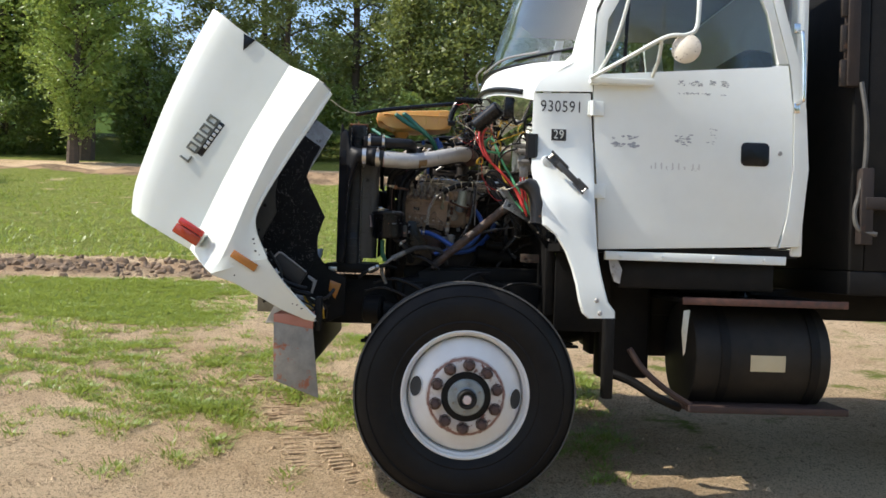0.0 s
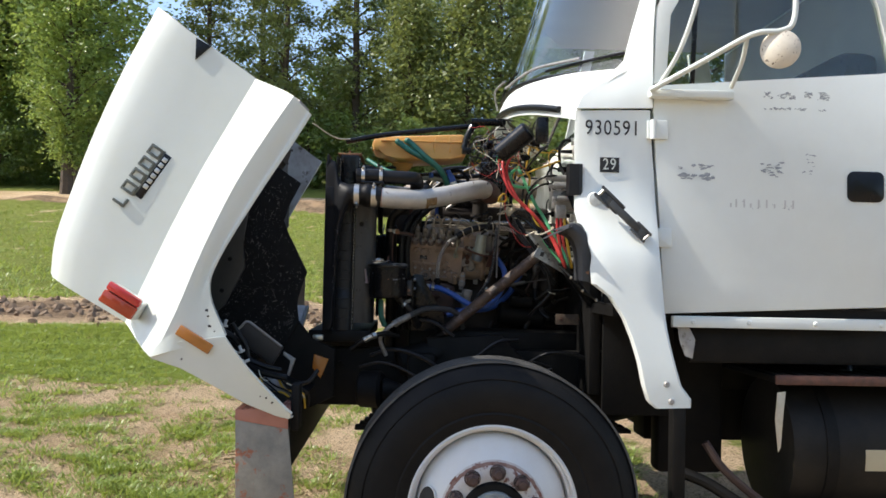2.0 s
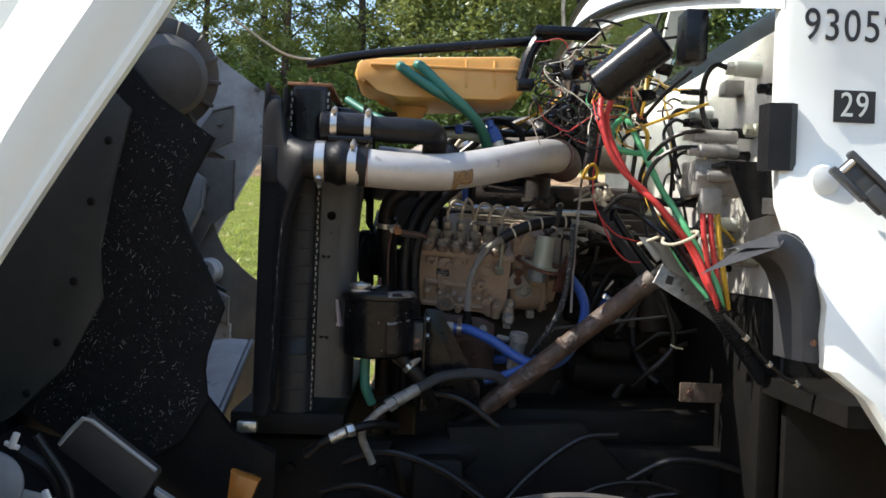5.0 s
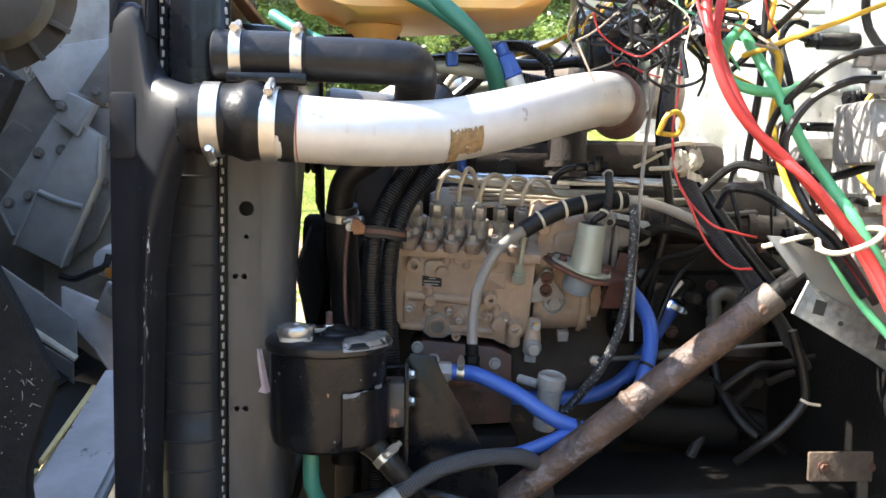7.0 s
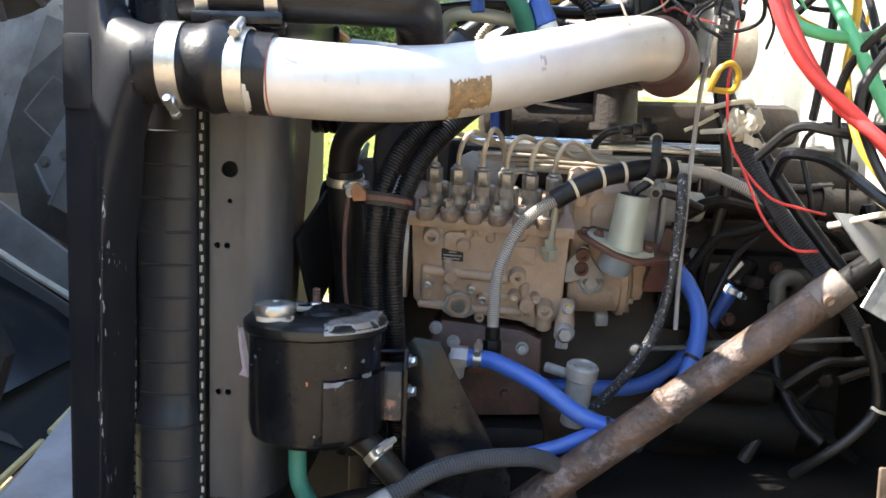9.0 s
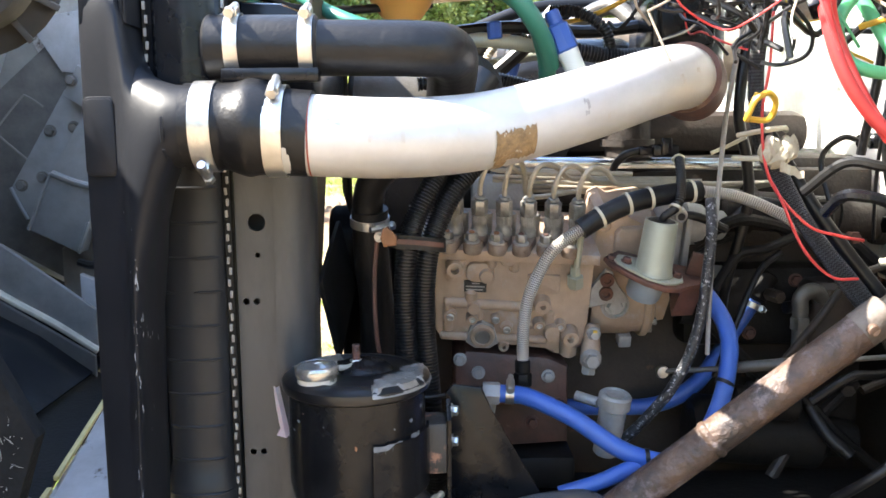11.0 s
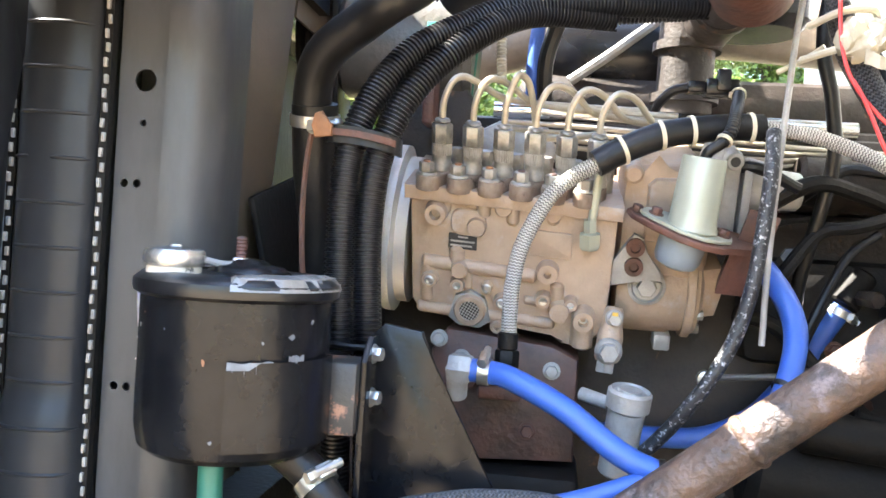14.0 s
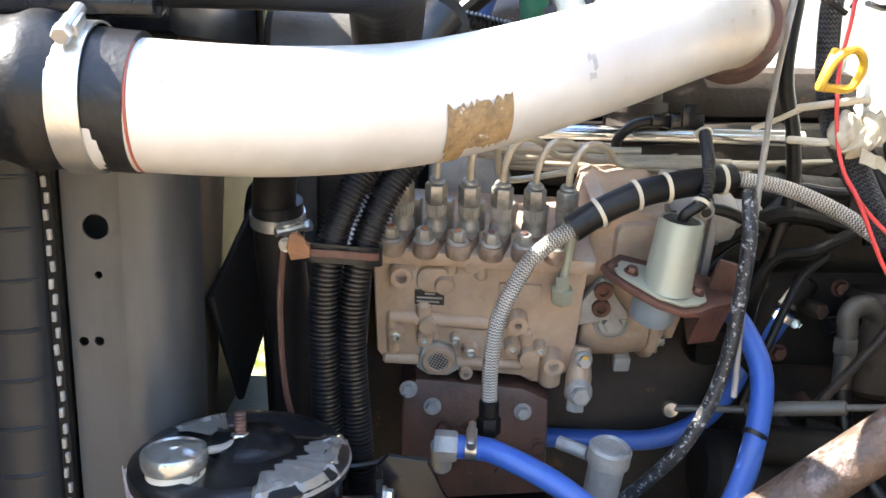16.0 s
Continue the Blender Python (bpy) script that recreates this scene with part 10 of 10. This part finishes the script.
for line, r, mt, lab in (
    ([(0.300, 4.52, 1.96), (0.288, 4.500, 1.900), (0.281, 4.500, 1.859), (0.299, 4.500, 1.834), (0.297, 4.500, 1.784), (0.294, 4.500, 1.743), (0.301, 4.470, 1.676), (0.336, 4.450, 1.619), (0.40, 4.43, 1.53)], 0.005, YELLOWWIRE, "yellow wire hanging in the bundle"),
    ([(0.25, 4.50, 1.835), (0.273, 4.480, 1.843), (0.318, 4.450, 1.860), (0.350, 4.450, 1.872), (0.42, 4.46, 1.90)], 0.0036, YELLOWWIRE, "yellow wire crossing to the firewall"),
    ([(0.40, 4.41, 1.83), (0.375, 4.400, 1.830), (0.337, 4.420, 1.820), (0.304, 4.450, 1.788), (0.285, 4.480, 1.749), (0.287, 4.500, 1.701), (0.30, 4.5, 1.64)], 0.0050, BLACKWIRE, "black cable looping from a connector"),
    ([(0.38, 4.40, 1.795), (0.341, 4.400, 1.792), (0.304, 4.420, 1.769), (0.280, 4.430, 1.722), (0.292, 4.430, 1.675), (0.314, 4.420, 1.628), (0.347, 4.420, 1.597), (0.40, 4.42, 1.52)], 0.0052, BLACKWIRE, "black cable looping from a connector"),
    ([(0.225, 4.50, 1.640), (0.218, 4.450, 1.661), (0.234, 4.440, 1.662), (0.256, 4.440, 1.657), (0.281, 4.440, 1.643), (0.303, 4.430, 1.624), (0.331, 4.420, 1.598), (0.38, 4.41, 1.53)], 0.0066, BLACKPL, "thick black cable dropping to the frame"),
    ([(0.221, 4.550, 1.658), (0.252, 4.520, 1.692), (0.288, 4.500, 1.688), (0.365, 4.500, 1.677), (0.45, 4.5, 1.70)], 0.006, BLACKWIRE, "black wire crossing behind the bundle"),
    ([(0.35, 4.36, 1.95), (0.316, 4.400, 1.916), (0.300, 4.450, 1.891), (0.281, 4.500, 1.859), (0.25, 4.54, 1.82)], 0.0045, BLACKWIRE, "black wire from the relay"),
    ([(0.279, 4.500, 1.908), (0.275, 4.500, 1.801), (0.269, 4.520, 1.701)], 0.005, BLACKWIRE, "black wire hanging straight down"),
    ([(0.228, 4.678, 1.874), (0.222, 4.667, 1.809), (0.215, 4.667, 1.743), (0.224, 4.657, 1.667), (0.265, 4.641, 1.612), (0.303, 4.635, 1.597), (0.342, 4.646, 1.589)], 0.0019, REDWIRE, "thin red wire along the loom"),
    ([(0.228, 4.657, 1.661), (0.236, 4.646, 1.64), (0.262, 4.635, 1.58), (0.296, 4.63, 1.546), (0.33, 4.63, 1.543)], 0.0019, REDWIRE, "thin red wire along the loom"),
):
    hose("wire", lab, "wire", line, r, mt, "loose wires", 8)
bm = B()
tube(bm, [(0.2, 4.646, 1.772), (0.183, 4.633, 1.741), (0.19, 4.625, 1.763), (0.205, 4.623, 1.772), (0.218, 4.633, 1.76), (0.213, 4.641, 1.741), (0.187, 4.636, 1.741)], 0.0038, 8)
tagged(put("yellow_wire_clip", bm, YELLOWWIRE), "yellow twisted wire hook on the loom", "clip")
wrap = thing("cloth_wrap", "pale cloth strip knotted round the loom", "wrap", (0.24, 4.69, 1.70))
RAG = mat("cream_rag", (0.46, 0.41, 0.31), 0.85, 0, (0.32, 0.28, 0.20), 26, 0.9, 0.5, 120)
for cx, cz, sx, sz, sd in ((0.226, 1.703, 0.013, 0.016, 1), (0.240, 1.696, 0.017, 0.014, 5), (0.250, 1.703, 0.012, 0.019, 9)):
    bm = B()
    bmesh.ops.create_icosphere(bm, subdivisions=3, radius=1)
    for v in bm.verts:
        v.co *= 1 + 0.30 * noise.noise(v.co * 1.6 + Vector((sd, 0, 0))) + 0.22 * noise.noise(Vector((v.co.x * 5, v.co.y * 2, v.co.z * 2)) + Vector((0, sd, 0)))
        v.co = Vector((cx + v.co.x * sx, 4.668 + v.co.y * 0.014, cz + v.co.z * sz + 0.35 * v.co.x * sx))
    part("knot", bm, RAG, wrap)
bm = B()
sheet(bm, [[(0.236 + 0.006 * k, 4.655 + 0.002 * math.sin(2 * k + u), 1.690 - 0.003 * k - u * (0.014 - 0.001 * k) + 0.003 * math.sin(3 * k)) for k in range(6)] for u in (0, 0.5, 1)], 0.001)
part("loose_end", bm, RAG, wrap)
for pts in ([(0.2, 4.708, 1.721), (0.22, 4.674, 1.727), (0.246, 4.676, 1.73), (0.258, 4.696, 1.727)], [(0.198, 4.717, 1.691), (0.22, 4.672, 1.693), (0.252, 4.669, 1.704), (0.268, 4.685, 1.704)], [(0.288, 4.500, 1.585), (0.324, 4.440, 1.603), (0.314, 4.395, 1.589), (0.333, 4.383, 1.586), (0.367, 4.375, 1.600), (0.385, 4.385, 1.614), (0.38, 4.41, 1.615)]):
    hose("cable_tie", "pale nylon cable tie", "cable tie", pts, 0.0036, WHITEWIRE, "cable ties", 8)
hose("cable_tie", "pale nylon tie through the dipstick tube", "cable tie", [(0.195, 4.80, 1.695), (0.215, 4.79, 1.705), (0.235, 4.775, 1.718)], 0.003, WHITEWIRE, "cable ties", 8)

# firewall fittings
fw = thing("valve_block", "dusty grey valve block with connectors on the firewall", "valve", (0.42, 4.45, 1.7))
bm = B()
box(bm, 0.385, 0.50, 4.42, 4.52, 1.695, 1.775, 0.006)
box(bm, 0.395, 0.44, 4.40, 4.43, 1.655, 1.71, 0.004)
part("body", bm, GREYCAST, fw)
for x0, x1, z, r, y in ((0.375, 0.47, 1.822, 0.014, 4.415), (0.385, 0.47, 1.790, 0.0145, 4.405), (0.40, 0.48, 1.735, 0.012, 4.395)):
    bm = B()
    cyl(bm, (x0, y, z), (x1, y, z), r, seg=18, bevel=0.002)
    hexnut(bm, (x0 - 0.02, y, z), (x0, y, z), r * 0.85)
    part("connector", bm, GREYCAST, fw)
for x, mt in ((0.402, REDWIRE), (0.418, REDWIRE), (0.434, YELLOWWIRE)):
    bm = B()
    tube(bm, [(x, 4.41, 1.66), (x + 0.004, 4.405, 1.60), (x + 0.02, 4.41, 1.52), (x + 0.035, 4.42, 1.45)], 0.006, 10)
    part("lead", bm, mt, fw)
bk = thing("relay_bracket", "black sheet steel bracket near the firewall", "bracket", (0.46, 4.35, 1.7))
bm = B()
slab(bm, [(0.425, 1.755), (0.515, 1.76), (0.53, 1.66), (0.475, 1.64)], 4.33, 4.338, 0.002)
slab(bm, [(0.42, 4.335), (0.52, 4.335), (0.53, 4.45), (0.42, 4.45)], 1.755, 1.763, 0.001, "z")
part("plate", bm, BLACKPAINT, bk)
rl = thing("relay_box", "black relay box with a bundle of leads", "relay", (0.30, 4.23, 1.95))
bm = B()
box(bm, 0.285, 0.33, 4.20, 4.26, 1.935, 2.035, 0.006)
part("case", bm, BLACKPL, rl)
bm = B()
cyl(bm, (0.15, 4.34, 1.90), (0.265, 4.28, 1.995), 0.038, 0.042, 24, 0.008)
part("connector_body", bm, BLACKPL, rl, "large dark multi-pin connector")
hb = thing("hood_hinge_arm", "greasy black hinge arm above the engine", "hinge", (0.1, 4.7, 2.05))
bm = B()
tube(bm, [(0.03, 4.66, 1.97), (0.05, 4.66, 2.04), (0.085, 4.66, 2.085), (0.16, 4.66, 2.09), (0.20, 4.66, 2.085)], 0.016, 10)
box(bm, 0.055, 0.21, 4.63, 4.70, 2.078, 2.102, 0.006)
box(bm, 0.02, 0.06, 4.64, 4.69, 1.95, 1.975, 0.005)
part("arm", bm, BLACKPAINT, hb)
ch = thing("galvanised_channel", "galvanised steel channel bracket with square holes", "bracket", (0.4, 4.48, 1.46))
bm = B()
slab(bm, [(0.317, 1.500), (0.338, 1.542), (0.347, 1.531), (0.425, 1.492), (0.475, 1.466), (0.475, 1.405), (0.428, 1.438)], 4.468, 4.472, 0.001)
part("channel", bm, ZINC, ch)
bm = B()
slab(bm, [(0.283, 1.601), (0.302, 1.600), (0.348, 1.582), (0.400, 1.566), (0.475, 1.53), (0.475, 1.467), (0.425, 1.493), (0.348, 1.533), (0.335, 1.556), (0.326, 1.546)], 4.476, 4.481, 0.001)
part("upper_flange", bm, mat("dull_zinc_flange", (0.30, 0.305, 0.30), 0.4, 0.4, (0.21, 0.21, 0.20), 12, 0.8, 0.05, 120), ch, "smooth dull zinc flange")
# bright rod along the fold draws its sunlit edge
bm = B()
tube(bm, [(0.3175, 4.469, 1.500), (0.3375, 4.469, 1.542), (0.346, 4.470, 1.532), (0.352, 4.470, 1.529)], 0.0022, 8, flat=True)
part("sunlit_fold_line", bm, STEEL, ch, "bright steel line drawn for the sunlit fold")
# slots are flat black plates, the dark of each hole drawn on
for x, z, r in ((0.353, 1.508, 0.010), (0.382, 1.487, 0.0035), (0.44, 1.462, 0.010)):
    bm = B()
    slab(bm, [(x - r, z - r * 0.75), (x + r * 0.5, z - r * 1.1), (x + r, z + r * 0.7), (x - r * 0.5, z + r * 1.1)] if r > 0.005 else [(x + r * math.cos(a), z + r * math.sin(a)) for a in (0, 0.8, 1.6, 2.4, 3.1, 3.9, 4.7, 5.5)], 4.4665, 4.4685)
    part("slot", bm, BLACKINK, ch)
bm = B()
loom_tube(bm, [(0.425, 4.405, 1.475), (0.46, 4.41, 1.42), (0.52, 4.43, 1.35), (0.58, 4.46, 1.28)], 0.018, 0.006)
tagged(put("bundle_sleeve", bm, LOOM), "wide corrugated sleeve round the cable bundle", "conduit")
hose("brake_line", "thin dark brake line along the fender edge", "pipe", [(0.385, 4.22, 1.454), (0.424, 4.2, 1.411), (0.471, 4.2, 1.362), (0.532, 4.2, 1.322), (0.622, 4.17, 1.287), (0.66, 4.14, 1.262)], 0.0042, BLACKWIRE)
for x, y, z in ((0.424, 4.2, 1.411), (0.471, 4.2, 1.362), (0.525, 4.2, 1.326)):
    bm = B()
    lathe(bm, [(0.0042, -0.004), (0.0065, -0.004), (0.0065, 0.004), (0.0042, 0.004)], frame_to((x, y, z), (x + 0.04, y, z - 0.035)), 14, True)
    tagged(put("line_clip", bm, STEEL), "small bright clip on the brake line", "clip", "line clips")
hyd = hose("hydraulic_hose", "short black hydraulic hose with a bright end fitting", "hose", [(-0.435, 4.46, 1.098), (-0.415, 4.455, 1.113), (-0.397, 4.45, 1.128), (-0.342, 4.45, 1.156), (-0.29, 4.48, 1.165), (-0.24, 4.54, 1.15)], 0.010, RUBBER)
bm = B()
cyl(bm, (-0.380, 4.45, 1.137), (-0.345, 4.45, 1.155), 0.0125, seg=18, bevel=0.002)
hexnut(bm, (-0.345, 4.45, 1.155), (-0.330, 4.455, 1.160), 0.015)
part("end_fitting", bm, STEEL, hyd, "bright crimped end fitting")
hose("lower_lead", "black braided hose curving behind the steering shaft", "hose", [(0.391, 4.62, 1.452), (0.408, 4.62, 1.399), (0.414, 4.62, 1.346), (0.385, 4.62, 1.307), (0.356, 4.63, 1.277), (0.33, 4.66, 1.24)], 0.0068, RUBBER, "", 12)
hose("cable_tie", "pale nylon tie round the low braided hose", "cable tie", [(0.404, 4.612, 1.350), (0.414, 4.608, 1.345), (0.425, 4.612, 1.342), (0.436, 4.615, 1.340)], 0.0022, WHITEWIRE, "cable ties", 8)

# fittings crowded on the firewall face
rq = random.Random(61)
for k in range(34):
    y, z = rq.uniform(4.32, 4.95), rq.uniform(1.50, 2.0)
    x1, x0 = 0.552, rq.uniform(0.47, 0.53)
    r = rq.uniform(0.008, 0.02)
    ft_ = thing("firewall_fitting", "small air and electrical fitting on the firewall", "fitting", (x1, y, z), "firewall fittings")
    bm = B()
    if k % 3:
        cyl(bm, (x1, y, z), (x0, y, z), r, r * 0.9, 14, 0.003)
        hexnut(bm, (x0, y, z), (x0 - 0.016, y, z), r * 0.8)
    else:
        box(bm, x0, x1, y - 1.4 * r, y + 1.4 * r, z - r, z + r, 0.004)
    base = part("body", bm, (GREYCAST, BLACKPL, OLIVEGREY, DULLNUT, WHITE, BLACKPL)[k % 6], ft_)
    if k % 3 == 1:
        q = Vector((x0 - 0.012, y, z))
        bm = B()
        tube(bm, [q, q + Vector((-0.03, 0, 0.005)), q + Vector((-0.05, rq.uniform(-0.04, 0.04), -0.03)), q + Vector((-0.04, rq.uniform(-0.06, 0.06), -0.11)), q + Vector((rq.uniform(-0.03, 0.02), rq.uniform(-0.06, 0.06), -0.2))], r * 0.32, 8, 5)
        part("hose", bm, (BLACKWIRE, RUBBER, BLACKWIRE, RUBBER, BLACKWIRE, BLACKWIRE, RUBBER, YELLOWWIRE)[k % 8] if z > 1.75 else BLACKWIRE, ft_)

# nests of loose wires under the cowl
rw = random.Random(21)
for nm, mt, n, r in (("black_wire_nest", BLACKWIRE, 66, 0.0027), ("yellow_wire_nest", YELLOWWIRE, 10, 0.0014), ("red_wire_nest", REDWIRE, 9, 0.0014), ("pale_wire_nest", WHITEWIRE, 9, 0.0013), ("green_wire_nest", GREENWIRE, 3, 0.0014), ("tan_wire_nest", TANCAST, 14, 0.0018)):
    bm = B()
    for _ in range(n):
        p = Vector((rw.uniform(0.08, 0.30), rw.uniform(4.42, 4.84), rw.uniform(1.86, 2.04)))
        pts = [p]
        d = Vector((rw.gauss(0, 1), rw.gauss(0, 1), rw.gauss(-0.3, 1))).normalized()
        for _ in range(4):
            d = (d + 0.9 * Vector((rw.gauss(0, 1), rw.gauss(0, 1), rw.gauss(0, 0.8)))).normalized()
            q = pts[-1] + d * rw.uniform(0.03, 0.06)
            pts.append(Vector((min(max(q.x, 0.05), 0.42), min(max(q.y, 4.34), 4.9), min(max(q.z, 1.80), 2.06))))
        tube(bm, pts, r * rw.uniform(0.7, 1.3), 6, 4)
    tagged(put(nm, bm, mt), "tangle of loose %s wires under the cowl" % nm.split("_")[0], "wires", kind="stuff")
for k in range(18):
    c = Vector((rw.uniform(0.10, 0.34), rw.uniform(4.38, 4.70), rw.uniform(1.84, 2.0)))
    bm = B()
    m = Matrix.Translation(c) @ Euler((rw.uniform(0, 3), rw.uniform(0, 3), rw.uniform(0, 3))).to_matrix().to_4x4()
    box(bm, -0.012, 0.012, -0.008, 0.008, -0.017, 0.017, 0.003, m)
    box(bm, -0.008, 0.008, -0.006, 0.006, -0.026, -0.016, 0.002, m)
    tagged(put("wire_connector", bm, BLACKPL if k % 5 else TANCAST), "small plastic connector hanging in the wires", "connector", "loose connectors")
